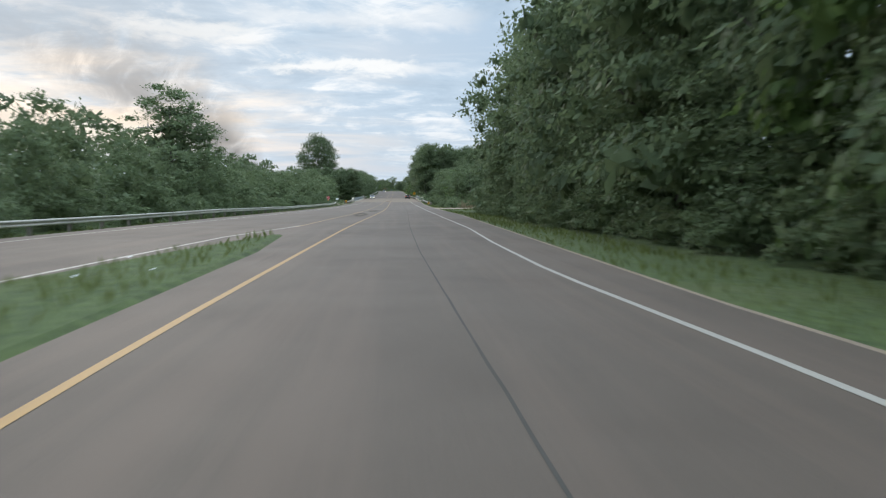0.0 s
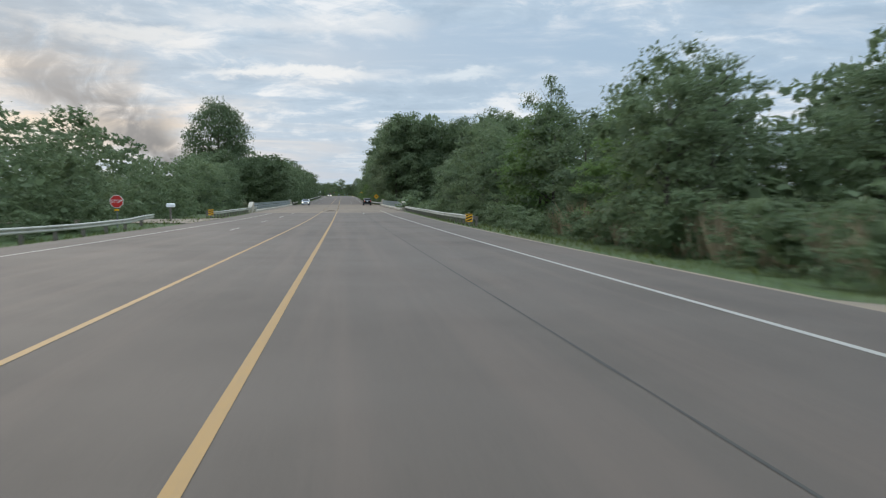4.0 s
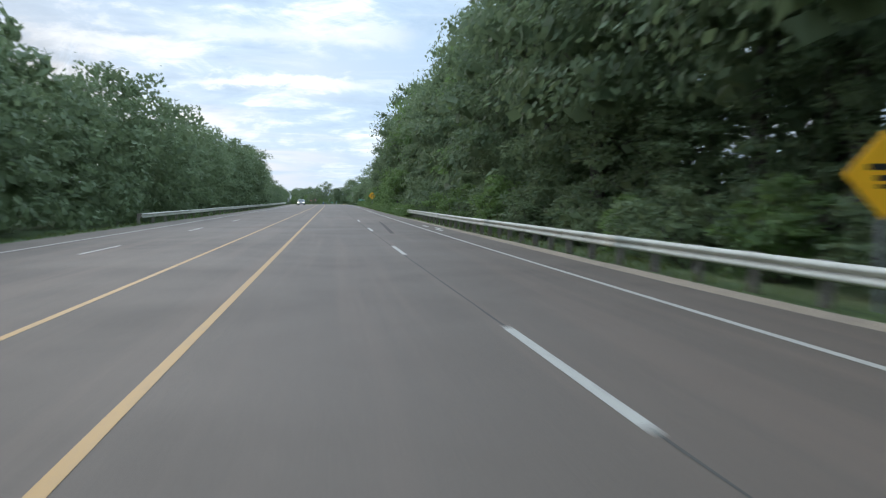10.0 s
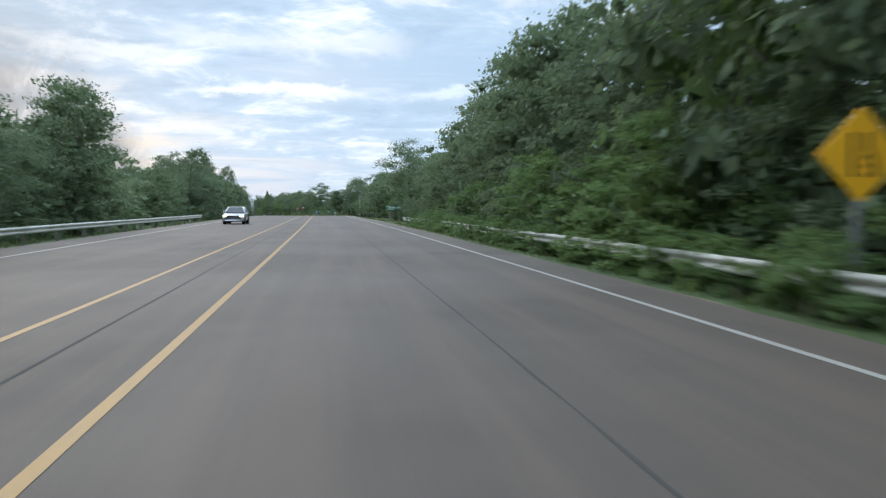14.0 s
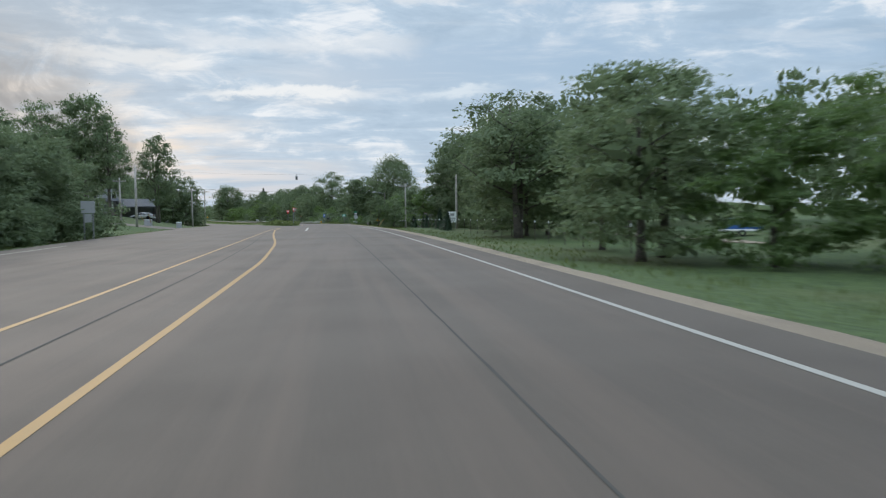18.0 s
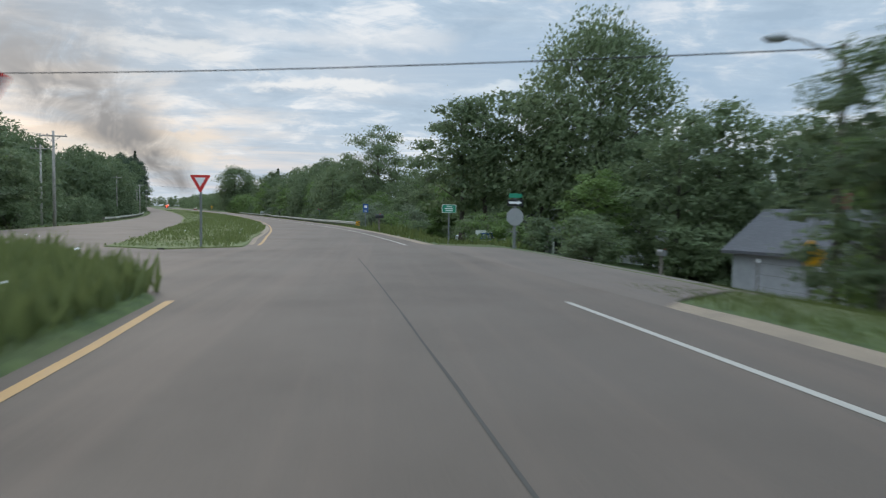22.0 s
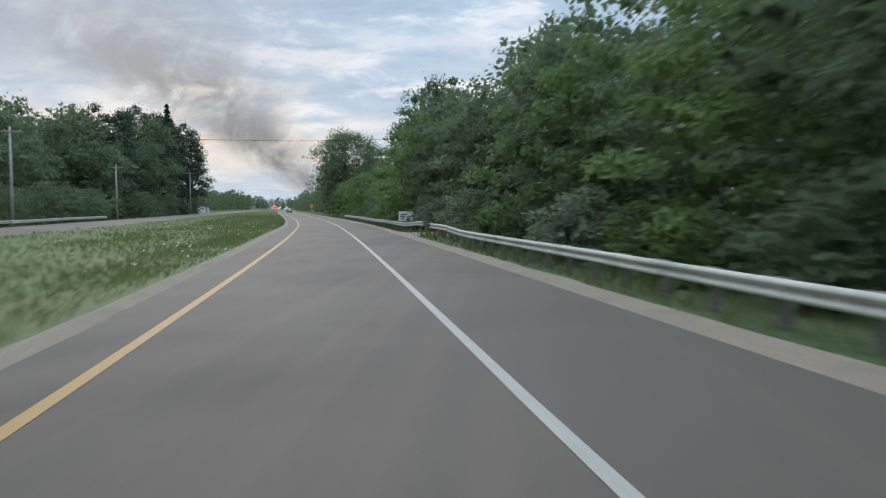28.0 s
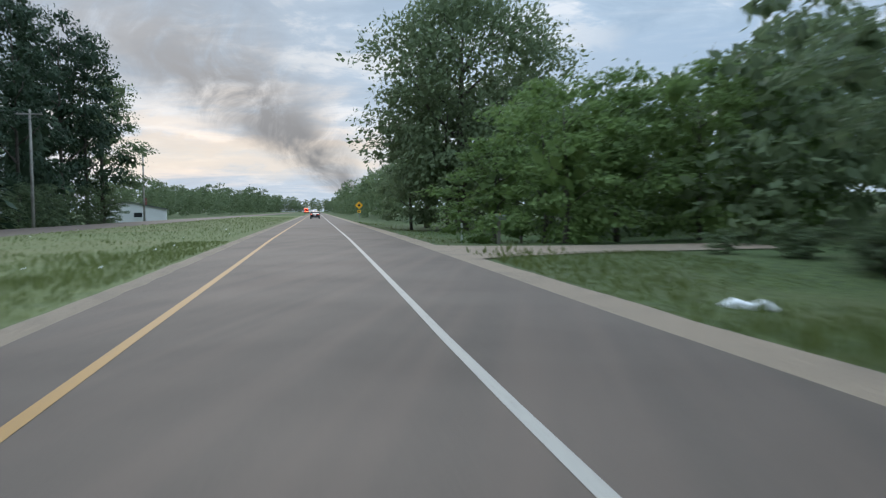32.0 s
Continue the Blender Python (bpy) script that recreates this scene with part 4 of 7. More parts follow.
wood(538, 556, 16, 18.5, 10, 12, 8.0, ["lacy_a", "lacy_b"], GR, BASE)
back_wood("woodland_middle", 500, 575, 20, 30, 6, 8.5, 3.0)
for q, w, hh, kk in ((572, 13.4, 5.4, "light_a"), (570.5, 16.0, 6.0, "light_b"), (584, 12.5, 7.0, "edge_c_near"), (604, 14.6, 9.0, "edge_b_near"), (606, 16.8, 10.5, "edge_c_near"), (597, 19.5, 12.0, "lacy_a"), (611, 16.0, 11.0, "tall_a_near"), (614.5, 16.8, 11.6, "edge_d_near"), (620, 16.2, 12.0, "edge_a_near")):
    b = BASE[kk.split("_")[0]]
    plant(kk, q, w, (hh / b) ** 0.6, (hh / b) ** 0.4, group=GR)
grow("lacy_b", 600, 12.8, 10.6, 5.6, GR)
grow("edge_d_near", 601, 13.2, 8.6, 4.6, GR)
plant("edge_a_near", 575.5, 10.6, 0.95, 0.62, group=GR)
plant("tall_b_near", 577.5, 12.4, 0.8, 0.56, group=GR)
back_wood("woodland_middle", 575, 660, 36, 55, 10, 14, 3.0)
wood(624, 667, 20.6, 22.6, 12.0, 13.6, 3.6, ["edge_a_near", "edge_b_near", "tall_b_near"], GR, BASE)
back_wood("woodland_middle", 615, 680, 26, 36, 12, 15, 4.0, "_mid")
grow("oak_a", 714, 18.8, 16.4, 5.4, GR)
back_wood("woodland_east", 703, 712, 19, 46, 7.5, 9.5, 0.7)
wood(698.5, 703, 13, 32, 2.4, 4.0, 0.4, SHRUBS[:2], GR, BASE, "thicket_right_middle")
wood(737, 750, 9.6, 12.0, 1.0, 1.8, 1.3, ["shrub_bright", "shrub_dark"], GR, BASE)
wood(728, 737, 18.5, 24, 2.4, 4.0, 1.0, SHRUBS[:2], GR, BASE)
wood(751, 760, 11, 16, 2.2, 3.4, 1.6, SHRUBS, GR, BASE)
back_wood("woodland_east", 690, 765, 32, 50, 8, 10, 2.0)
for q, w, hh, kk in ((721, 10.9, 11.0, "tall_a_near"), (720, 12.6, 11.5, "tall_b_mid"), (723, 11.6, 11.0, "tall_a_mid"), (718, 14.6, 11.5, "tall_c_near"), (716.5, 15.6, 11.0, "tall_b_mid"), (713.5, 16.8, 11.0, "tall_a_mid"), (714, 19.5, 10.5, "tall_b_near"), (709, 20.0, 8.5, "edge_b_near"), (702, 18.0, 8.5, "edge_a_near"), (704, 21.5, 9.5, "edge_c_near"), (700, 23.5, 9.5, "edge_b_near"), (700, 28.0, 9.5, "lacy_b"), (703, 31, 8, "edge_a_near"), (740, 17.5, 9.0, "edge_a_near"), (751, 19, 6.5, "edge_b_near"), (753, 18, 8, "light_b"), (757, 22, 10.5, "edge_a_near"), (763, 25, 12, "tall_a_near"), (768, 29, 12, "edge_c_near"), (747, 21, 10, "edge_c_near"), (750, 27, 12, "edge_b_near"), (744, 27.5, 11, "edge_a_near"), (756, 17.5, 7, "light_b"), (760, 14.5, 6, "edge_b_near"), (745, 23.5, 8.5, "edge_c_near"), (704, 14.5, 5.0, "light_a"), (733, 23, 10, "tall_c_near"), (690, 27.0, 10.0, "tall_a_near"), (699, 25.5, 8.0, "edge_c_near"), (752, 20.0, 7.0, "edge_b_near"), (775, 24, 10.5, "edge_a_near"), (770, 19.5, 10.0, "tall_c_near"), (664, 16.0, 6.0, "light_a")):
    b = BASE[kk.split("_")[0]]
    plant(kk, q, w, (hh / b) ** 0.6, (hh / b) ** 0.4, group=GR)
wood(626, 668, 17.6, 18.6, 1.4, 2.4, 2.4, ["shrub_dark", "shrub_b_dark"], GR, BASE, "thicket_right_middle")
for q, w, hh in ((627, 12.8, 2.0), (633.5, 13.6, 1.6), (640.0, 14.2, 2.5), (646, 13.6, 1.7), (651.5, 14.0, 1.6), (656, 13.5, 1.5), (661, 14.0, 1.8)):
    grow("spruce_a" if hh > 1.6 else "spruce_b", q, w, hh, hh * 0.42, "young spruces on the lawn")
wood(696, 715, 10.0, 12.5, 1.2, 2.6, 2.6, SHRUBS, GR, BASE)
wood(752, 775, 9.5, 14, 2.2, 4.0, 2.2, SHRUBS + ["shrub_silver"], GR, BASE)
wood(776, 800, 9.5, 12.5, 4, 7, 4.0, EDGE, GR, BASE)
wood(800, 885, 9.2, 12, 7, 11, 5.0, EDGE, GR, BASE)
wood(405, 428, 8.2, 9.2, 4.2, 6.0, 4.0, ["light_a"], GR, BASE)
wood(452, 470, 8.4, 9.6, 3.5, 5.0, 4.5, ["light_a"], GR, BASE)
wood(896, 925, 9.4, 12, 9.5, 13, 4.2, EDGE + ["edge_c_near"], GR, BASE)
wood(927, 952, 9.4, 12, 4.0, 6.5, 4.2, EDGE + ["light_b"], GR, BASE)
wood(952, 984, 9.8, 12.5, 6.5, 9, 3.8, ["light_a", "light_b", "edge_b_near"], GR, BASE)
for q, w, hh, kk in ((981, 17.5, 13, "tall_b_near"), (971, 22, 13.5, "tall_a_near"), (984, 22, 12, "edge_d_near")):
    plant(kk, q, w, (hh / BASE[kk.split("_")[0]]) ** 0.7, (hh / BASE[kk.split("_")[0]]) ** 0.3, group=GR)
back_wood("woodland_east", 782, 830, 15, 24, 8, 10, 2.6, "_mid")
back_wood("woodland_east", 830, 920, 14, 22, 12, 16.5, 3.2, "_mid")
back_wood("woodland_east", 926, 945, 14, 24, 6.5, 8.5, 2.6, "_mid")
back_wood("woodland_east", 945, 985, 14, 24, 7, 9.5, 2.6)
for q, w, hh, kk in ((773, 13.5, 5.5, "light_b"), (777, 16.5, 7, "edge_a_near"), (781, 20, 8.5, "edge_b_near"), (775, 20.5, 7.5, "light_a"), (771, 17, 6, "edge_c_near")):
    plant(kk, q, w, (hh / BASE[kk.split("_")[0]]) ** 0.7, (hh / BASE[kk.split("_")[0]]) ** 0.3, group=GR)
back_wood("woodland_east", 1000, 1066, 19, 32, 9, 14, 2.4)
back_wood("woodland_east", 980, 1045, 32, 62, 9, 13, 1.5)
back_wood("woodland_east", 872, 918, 23, 32, 11, 14, 2.6)
wood(756, 978, 8.2, 9.2, 1.5, 3.2, 4.0, ["shrub_bright", "shrub_b_bright", "shrub_silver", "shrub_dark"], GR, BASE)
back_wood("woodland_end", 1068, 1560, 10, 26, 9, 13, 5.0)
# left side
wood(30, 185, -24, -19, 6, 9, 5.0, ["edge_a_mid", "edge_b_mid", "edge_c_mid"], GL, BASE, "thicket_left_west")
back_wood("woodland_left_west", -10, 232, -42, -25, 8, 12, 3.4)
wood(20, 180, -19, -17.2, 2, 3.6, 5.0, SHRUBS, GL, BASE, "thicket_left_west")
wood(185, 228, -24, -17, 5, 8, 5.0, ["edge_a_mid", "edge_b_mid", "edge_c_mid"], GL, BASE, "thicket_left_west")
back_wood("woodland_left_west", 232, 297, -50, -24, 7, 12, 3.0)
for q, w, hh, kk in ((487, -17.5, 10.8, "edge_d_near"), (492, -19.5, 9.5, "edge_c_near"), (540, -18.8, 9.5, "lacy_a"), (547, -17.8, 8.8, "lacy_b")):
    plant(kk, q, w, (hh / BASE[kk.split("_")[0]]) ** 0.8, (hh / BASE[kk.split("_")[0]]) ** 0.2, group=GL)
wood(450, 484, -18.5, -15.5, 6.5, 8.5, 4.5, ["edge_a_near", "edge_b_near"], GL, BASE, "thicket_left_middle")
wood(294, 302, -36, -16, 11.8, 13.4, 0.7, ["edge_a_near", "edge_b_near", "edge_c_near"], GL, BASE, "thicket_left_middle")
for kk, q, w, hh, half in (("edge_b_near", 446, -15.8, 12.4, 4.2), ("edge_d_near", 452, -16.2, 11.6, 4.0), ("edge_a_near", 458, -17.2, 10.4, 3.8), ("tall_a_near", 484, -16.2, 10.2, 3.0)):
    grow(kk, q, w, hh, half, GL)
wood(298, 450, -17.5, -14.8, 10, 13, 5.0, ["edge_a_mid", "edge_b_mid", "edge_c_mid", "tall_a_mid"], GL, BASE, "thicket_left_middle")
back_wood("woodland_left_middle", 298, 450, -30, -20, 11, 14, 4.4)
back_wood("woodland_left_middle", 450, 505, -32, -21, 8, 10, 4.0)
wood(486, 578, -22, -17, 3.5, 7, 4.2, ["edge_a_near", "edge_b_near", "edge_c_near"], GL, BASE, "thicket_left_middle")
back_wood("woodland_left_middle", 500, 610, -38, -25, 8, 11, 4.0)
back_wood("woodland_left_east", 650, 800, -95, -60, 12, 16, 2.5)
back_wood("woodland_left_east", 718, 760, -62, -47, 11, 15, 2.2, "_mid")
wood(560, 611, -20.5, -18.0, 6.2, 8.0, 2.6, ["edge_a_near", "edge_b_near", "edge_c_near"], GL, BASE, "thicket_left_middle")
wood(560, 613, -23.5, -20.5, 7.0, 9.0, 2.6, ["edge_a_near", "edge_b_near", "tall_a_near"], GL, BASE, "thicket_left_middle")
wood(540, 612, -17.8, -16.9, 2.4, 4.2, 2.2, SHRUBS[:2], GL, BASE, "thicket_left_middle")
for q, w, hh, kk in ((740, -34, 11, "edge_a_near"), (747, -30, 8, "light_a"), (752, -38, 12, "tall_b_near"), (758, -33, 10, "edge_b_near"), (765, -40, 13, "tall_a_near"), (772, -35, 10, "edge_c_near"), (781, -33, 9, "edge_a_near"), (790, -36, 11, "edge_b_near")):
    plant(kk, q, w, (hh / BASE[kk.split("_")[0]]) ** 0.6, (hh / BASE[kk.split("_")[0]]) ** 0.4, group=GL)
back_wood("woodland_left_east", 800, 870, -50, -35, 15, 19, 4.0, "_mid")
back_wood("woodland_left_east", 770, 1010, -60, -35, 10, 15, 2.6)
wood(846, 905, -37, -33, 13, 17, 4.0, ["edge_a_mid", "edge_b_mid", "tall_a_mid"], GL, BASE, "thicket_left_east")
wood(800, 990, -34, -30.5, 3, 6, 4.5, ["edge_a_mid", "edge_b_mid", "edge_c_mid"], GL, BASE, "thicket_left_east")
wood(990, 1092, -30.6, -29.2, 3.5, 6, 3.6, ["edge_a_mid", "edge_b_mid", "edge_c_mid"], GL, BASE, "thicket_left_east")
for q, w, hh, half, kk in ((1000, -39, 20, 5.5, "tall_a_near"), (1006, -36, 22, 4.6, "pine_a"), (1012, -42, 25, 5.0, "pine_b"), (1018, -35, 21, 6.0, "edge_b_near"), (1024, -38, 25, 5.0, "pine_a"), (1030, -33, 24, 6.0, "edge_a_near"), (1036, -38, 28, 5.4, "pine_b"), (1041, -33, 26, 5.0, "pine_a"), (1047, -32, 28, 5.2, "spruce_a"), (1052, -34, 27, 5.6, "pine_b"), (1058, -38, 29, 5.6, "tall_b_near"), (1064, -33, 27, 5.2, "pine_a"), (1070, -34, 27, 5.0, "spruce_b"), (1076, -32, 28, 5.6, "pine_b"), (1081, -30.5, 26, 5.8, "pine_a"), (1087, -30.2, 22, 5.8, "tall_a_near"), (1084, -37, 25, 5.6, "pine_b")):
    grow(kk, q, w, hh, half, GL)
back_wood("woodland_left_end", 960, 1100, -60, -42, 18, 23, 3.0, "_mid")
back_wood("woodland_left_end", 1170, 1350, -78, -37, 9, 12.5, 3.0)
back_wood("woodland_left_end", 1350, 1760, -92, -33, 14, 18, 3.6)
back_wood("woodland_end", 1750, 1800, -95, 70, 9, 20, 0.4)
for run in ((0, 98, 13, 18), (126, 228, 17, 24), (232, 300, 14, 40), (233, 296, 10.5, 18), (297, 345, 14, 30), (345, 505, 13, 20), (505, 575, 16, 24), (616, 680, 22, 30), (780, 985, 12.5, 18), (1000, 1066, 17, 30), (-10, 230, -27, -20), (232, 300, -40, -17), (298, 505, -20, -17), (505, 600, -26, -20), (760, 1010, -40, -33), (1000, 1095, -44, -34)):
    back_wood("undergrowth", *run, 3.2, 5.5, 2.3)
finish_woods()
# trees that stand out
plant("oak_a", 326, -33.5, 1.0, 1.36)
for kk, q, w, hh, half in (("edge_b_near", 250, -25.5, 13.4, 4.6), ("edge_a_near", 257, -27.0, 14.0, 5.0), ("edge_d_near", 264, -25.5, 13.2, 4.6), ("tall_a_near", 271, -28.0, 14.2, 4.8), ("edge_c_near", 278, -25.0, 13.4, 4.6), ("edge_a_near", 286, -26.0, 14.0, 4.8)):
    grow(kk, q, w, hh, half, GL)
grow("tall_b_near", 86, -25.0, 15.3, 5.2)
grow("edge_d_near", 88, -24.0, 13.0, 5.0)
plant("edge_a_near", 330, -33, 1.5, 1.2)
grow("oak_a", 1043, 13.4, 22.5, 9.6)
for q, w, hh, kk in ((1046, 12.5, 14, "edge_a_near"), (1047, 18, 16, "edge_b_near"), (1050, 9.5, 11, "edge_c_near"), (1045, 23, 14, "edge_d_near"), (1056, 12, 17, "tall_a_near"), (1052, 21, 18, "tall_b_near")):
    plant(kk, q, w, (hh / BASE[kk.split("_")[0]]) ** 0.8, (hh / BASE[kk.split("_")[0]]) ** 0.2, group=GR)
grow("spruce_b", 972, 22.2, 18.0, 4.6)
for kk, q, w, hh, half in (("tall_a_near", 923, 12.9, 15.2, 4.4), ("edge_d_near", 926.5, 14.6, 14.4, 4.2), ("tall_b_near", 919, 12.6, 15.8, 4.6), ("edge_b_near", 928.5, 16.5, 13.6, 4.0), ("edge_a_near", 924, 11.6, 7.0, 3.0)):
    grow(kk, q, w, hh, half, GR)
grow("edge_b_near", 976, 17.0, 16.3, 4.6)
for q, w, hh, kk in ((1006.5, 10.8, 7.6, "light_b"), (1008, 14, 8.5, "light_a"), (1007, 17.5, 8.5, "light_b"), (1009, 21.5, 9.5, "light_a"), (1012, 9.0, 6.0, "light_a"), (1015, 12.5, 9, "light_b"), (1012, 25, 10, "light_b")):
    plant(kk, q, w, (hh / 9) ** 0.4 * 1.1, (hh / 9) ** 0.6 / 1.1, group=GR)
grow("tall_c_near", 226.5, 21.5, 13.4, 3.3)
for kk, q, w, hh, half in (("edge_a_near", 683, 16.2, 4.2, 2.0), ("edge_c_near", 681.5, 17.6, 3.6, 1.5), ("shrub_dark", 684, 14.2, 2.6, 1.8)):
    grow(kk, q, w, hh, half, GR)
grow("lacy_b", 793, 16.8, 18.0, 6.0)
grow("lacy_a", 793.6, 17.4, 17.0, 5.6)
grow("edge_d_near", 762, 20.5, 9.6, 5.0)
for kk, q, w, hh, half in (("tall_b_near", 699, -28.6, 17.2, 3.6), ("lacy_a", 699.5, -29.2, 16.0, 4.2), ("tall_a_near", 680, -36.6, 20.0, 5.2), ("tall_b_near", 681, -38.0, 19.0, 5.4), ("lacy_b", 679, -33.2, 16.5, 4.2), ("tall_c_near", 684, -34.0, 16.0, 4.2), ("lacy_a", 680, -43.5, 18.2, 4.6), ("tall_b_near", 690, -42, 15, 5.0), ("tall_a_near", 655, -42, 14, 5.0), ("edge_b_near", 668, -39, 11, 4.6), ("tall_b_near", 700, -50, 18, 5.5), ("tall_a_near", 718, -48, 16, 5.5),
                           ("edge_b_near", 728.5, -26.6, 11.8, 4.8), ("edge_d_near", 720, -31.2, 9.6, 4.6), ("tall_a_near", 724, -29.0, 9.8, 4.4), ("edge_a_near", 735, -27.0, 8.8, 4.2), ("edge_c_near", 738, -24.8, 5.4, 2.6), ("edge_a_near", 731, -33, 10, 4.6), ("edge_c_near", 742, -30, 9, 4.4), ("shrub_dark", 722, -28, 2.6, 2.2), ("shrub_b_dark", 727, -24.6, 2.6, 2.2), ("shrub_dark", 733, -23.9, 2.4, 2.0)):
    grow(kk, q, w, hh, half, GL)
state = rng.bit_generator.state
wood(983, 998, 12.0, 14.0, 0.9, 1.8, 1.6, ["shrub_dark", "shrub_b_dark"], GR, BASE)
grow("tall_b_near", 991, 16.6, 11.4, 4.6, GR)
for q, w, hh, kk in ((679.8, 10.8, 5.6, "edge_c_near"), (681.3, 13.6, 6.4, "light_b"), (677.6, 13.2, 5.4, "edge_a_near"), (668, 20.6, 13.2, "tall_b_near"), (664, 20.4, 13.6, "edge_b_near"), (660, 20.8, 14.2, "tall_a_near")):
    plant(kk, q, w, (hh / BASE[kk.split("_")[0]]) ** 0.8, (hh / BASE[kk.split("_")[0]]) ** 0.2, group=GR)
rng.bit_generator.state = state

# ---- guardrails ----
def profile_sweep(s0, s1, f, prof, step=2.0, base=0.0, side=1):
    """Sweeps a closed or open outline (u offset, height) along the road."""
    n = max(2, int((s1 - s0) / step) + 1)
    v, q = [], []
    k = len(prof)
    for i in range(n):
        s = s0 + (s1 - s0) * i / (n - 1)
        b = base(s) if callable(base) else base
        for du, z in prof:
            v.append(at(s, f(s) + side * du, b + z))
        if i:
            o = (i - 1) * k
            for j in range(k):
                q.append((o + j, o + (j + 1) % k, o + k + (j + 1) % k, o + k + j))
    q += [tuple(range(k)), tuple(range((n - 1) * k, n * k))[::-1]]
    return v, q


W_BEAM = [(0.0, 0.40), (-0.07, 0.43), (-0.08, 0.49), (0.0, 0.535), (0.0, 0.565), (-0.08, 0.61), (-0.07, 0.67), (0.0, 0.70),
          (0.006, 0.70), (-0.06, 0.665), (-0.07, 0.612), (0.01, 0.57), (0.01, 0.53), (-0.07, 0.488), (-0.06, 0.435), (0.006, 0.40)]
POST = mesh("post", *joined([box(-0.075, -0.09, -0.9, 0.075, 0.09, 0.68, 0.012), box(-0.075, -0.27, 0.42, 0.075, -0.09, 0.70, 0.01)]), WOOD)


def guardrail(s0, s1, f, side, label, spacing=1.905):
    m = Matrix.Translation(at((s0 + s1) / 2, f((s0 + s1) / 2)))
    ob = thing("guardrail", m, label, "guardrail", "guardrails beside the road")
    inv = m.inverted()
    base = lambda s: ground_h(s, f(s)) + 0.04
    s = s0
    while s < s1 - 0.5:
        e = min(s + 15.24, s1)
        v, q = profile_sweep(s, e + (0.15 if e < s1 else 0), f, W_BEAM, 1.9, base, side)
        part("beam", mesh("beam", [inv @ Vector(p) for p in v], q, GALV, True), ob)
        s = e
    s = s0 + 0.4
    while s < s1:
        p = at(s, f(s) + side * 0.27, base(s))
        part("post", POST, ob, m=inv @ pose(p.x, p.y, p.z, 0, 0, heading(s) + (90 if side > 0 else -90) + 180))
        s += spacing
    return ob


guardrail(170, 231.5, tab((170, 8.6), (230, 8.9)), 1, "galvanised steel guardrail on wooden posts before the bridge")
guardrail(296, 500, tab((296, 8.9), (310, 7.7), (330, 7.0), (500, 6.9)), 1, "galvanised steel guardrail partly overgrown by vines")
guardrail(752, 889.5, tab((752, 6.7), (765, 6.0), (850, 6.1), (889.5, 6.55)), 1, "galvanised steel guardrail along the curve")
guardrail(895, 971, tab((895, 7.0), (905, 6.5), (971, 6.7)), 1, "galvanised steel guardrail beside the gravel shoulder")
guardrail(-40, 176, tab((-40, -15.6), (30, -15.2), (60, -14.6), (130, -13.4), (176, -13.6)), -1, "galvanised steel guardrail beyond the oncoming lanes", 3.81)
guardrail(192, 226, tab((192, -12.6), (226, -12.2)), -1, "galvanised steel guardrail before the bridge")
guardrail(296, 322, tab((296, -12.1), (322, -12.4)), -1, "galvanised steel guardrail after the bridge")
guardrail(358, 507, tab((358, -12.0), (507, -12.0)), -1, "galvanised steel guardrail beyond the oncoming lanes", 3.81)
guardrail(800, 960, tab((800, -27.5), (960, -28.5)), -1, "galvanised steel guardrail beyond the far carriageway", 3.81)

# ---- bridge ----
BAR = lambda z, h, d: [(0.0, z), (0.0, z + h), (d, z + h), (d, z)]


def bridge_rail(side, edge, s0, s1):
    m = Matrix.Translation(at((s0 + s1) / 2, edge))
    inv = m.inverted()
    ob = thing("bridge_railing", m, "grey-green steel bridge railing with four bars between concrete end posts", "railing", "bridge railings")
    kerb = lambda s: edge
    v, q = profile_sweep(s0 - 1, s1 + 1, kerb, [(-0.45, -0.9), (-0.42, 0.0), (-0.40, 0.2), (-0.36, 0.23), (0.3, 0.23), (0.3, -0.9)], 3, 0.0, side)
    part("kerb", mesh("kerb", [inv @ Vector(p) for p in v], q, CONCRETE), ob, "pale concrete kerb")
    for z, h in ((0.38, 0.10), (0.56, 0.20), (0.86, 0.13), (1.06, 0.12)):
        v, q = profile_sweep(s0 + 0.5, s1 - 0.5, kerb, BAR(z, h, 0.09), 3, 0.0, side)
        part("bar", mesh("bar", [inv @ Vector(p) for p in v], q, RAILPAINT), ob)
    pm = mesh("post", *box(-0.14, 0.02, 0.2, 0.14, 0.2, 1.14, 0.015), RAILPAINT)
    n = int((s1 - s0) / 2.6)
    for i in range(n):
        s = s0 + 1.4 + (s1 - s0 - 2.8) * i / (n - 1)
        p = at(s, edge + side * 0.07, 0)
        part("post", pm, ob, m=inv @ pose(p.x, p.y, p.z, 0, 0, heading(s) + (-90 if side > 0 else 90)))
    for s, way in ((s0, -1), (s1, 1)):
        out = [(-0.05, 0.0), (0.45, 0.0)]
        w0, w1 = s, s + way * 0.9
        w2 = s + way * 2.3
        vv = []
        for q0, hh in ((w0, 1.32), (w1, 1.32), (w2, 0.72)):
            for du, z in ((-0.08, -0.9), (-0.08, hh - 0.03), (-0.05, hh), (0.42, hh), (0.45, hh - 0.03), (0.45, -0.9)):
                vv.append(inv @ at(q0, edge + side * du, z))
        ff = [(i * 6 + j, i * 6 + (j + 1) % 6, i * 6 + 6 + (j + 1) % 6, i * 6 + 6 + j) for i in range(2) for j in range(6)] + [tuple(range(6)), tuple(range(12, 18))]
        part("end_post", mesh("end_post", vv, ff, CONCRETE), ob, "white concrete end post with a sloped top")


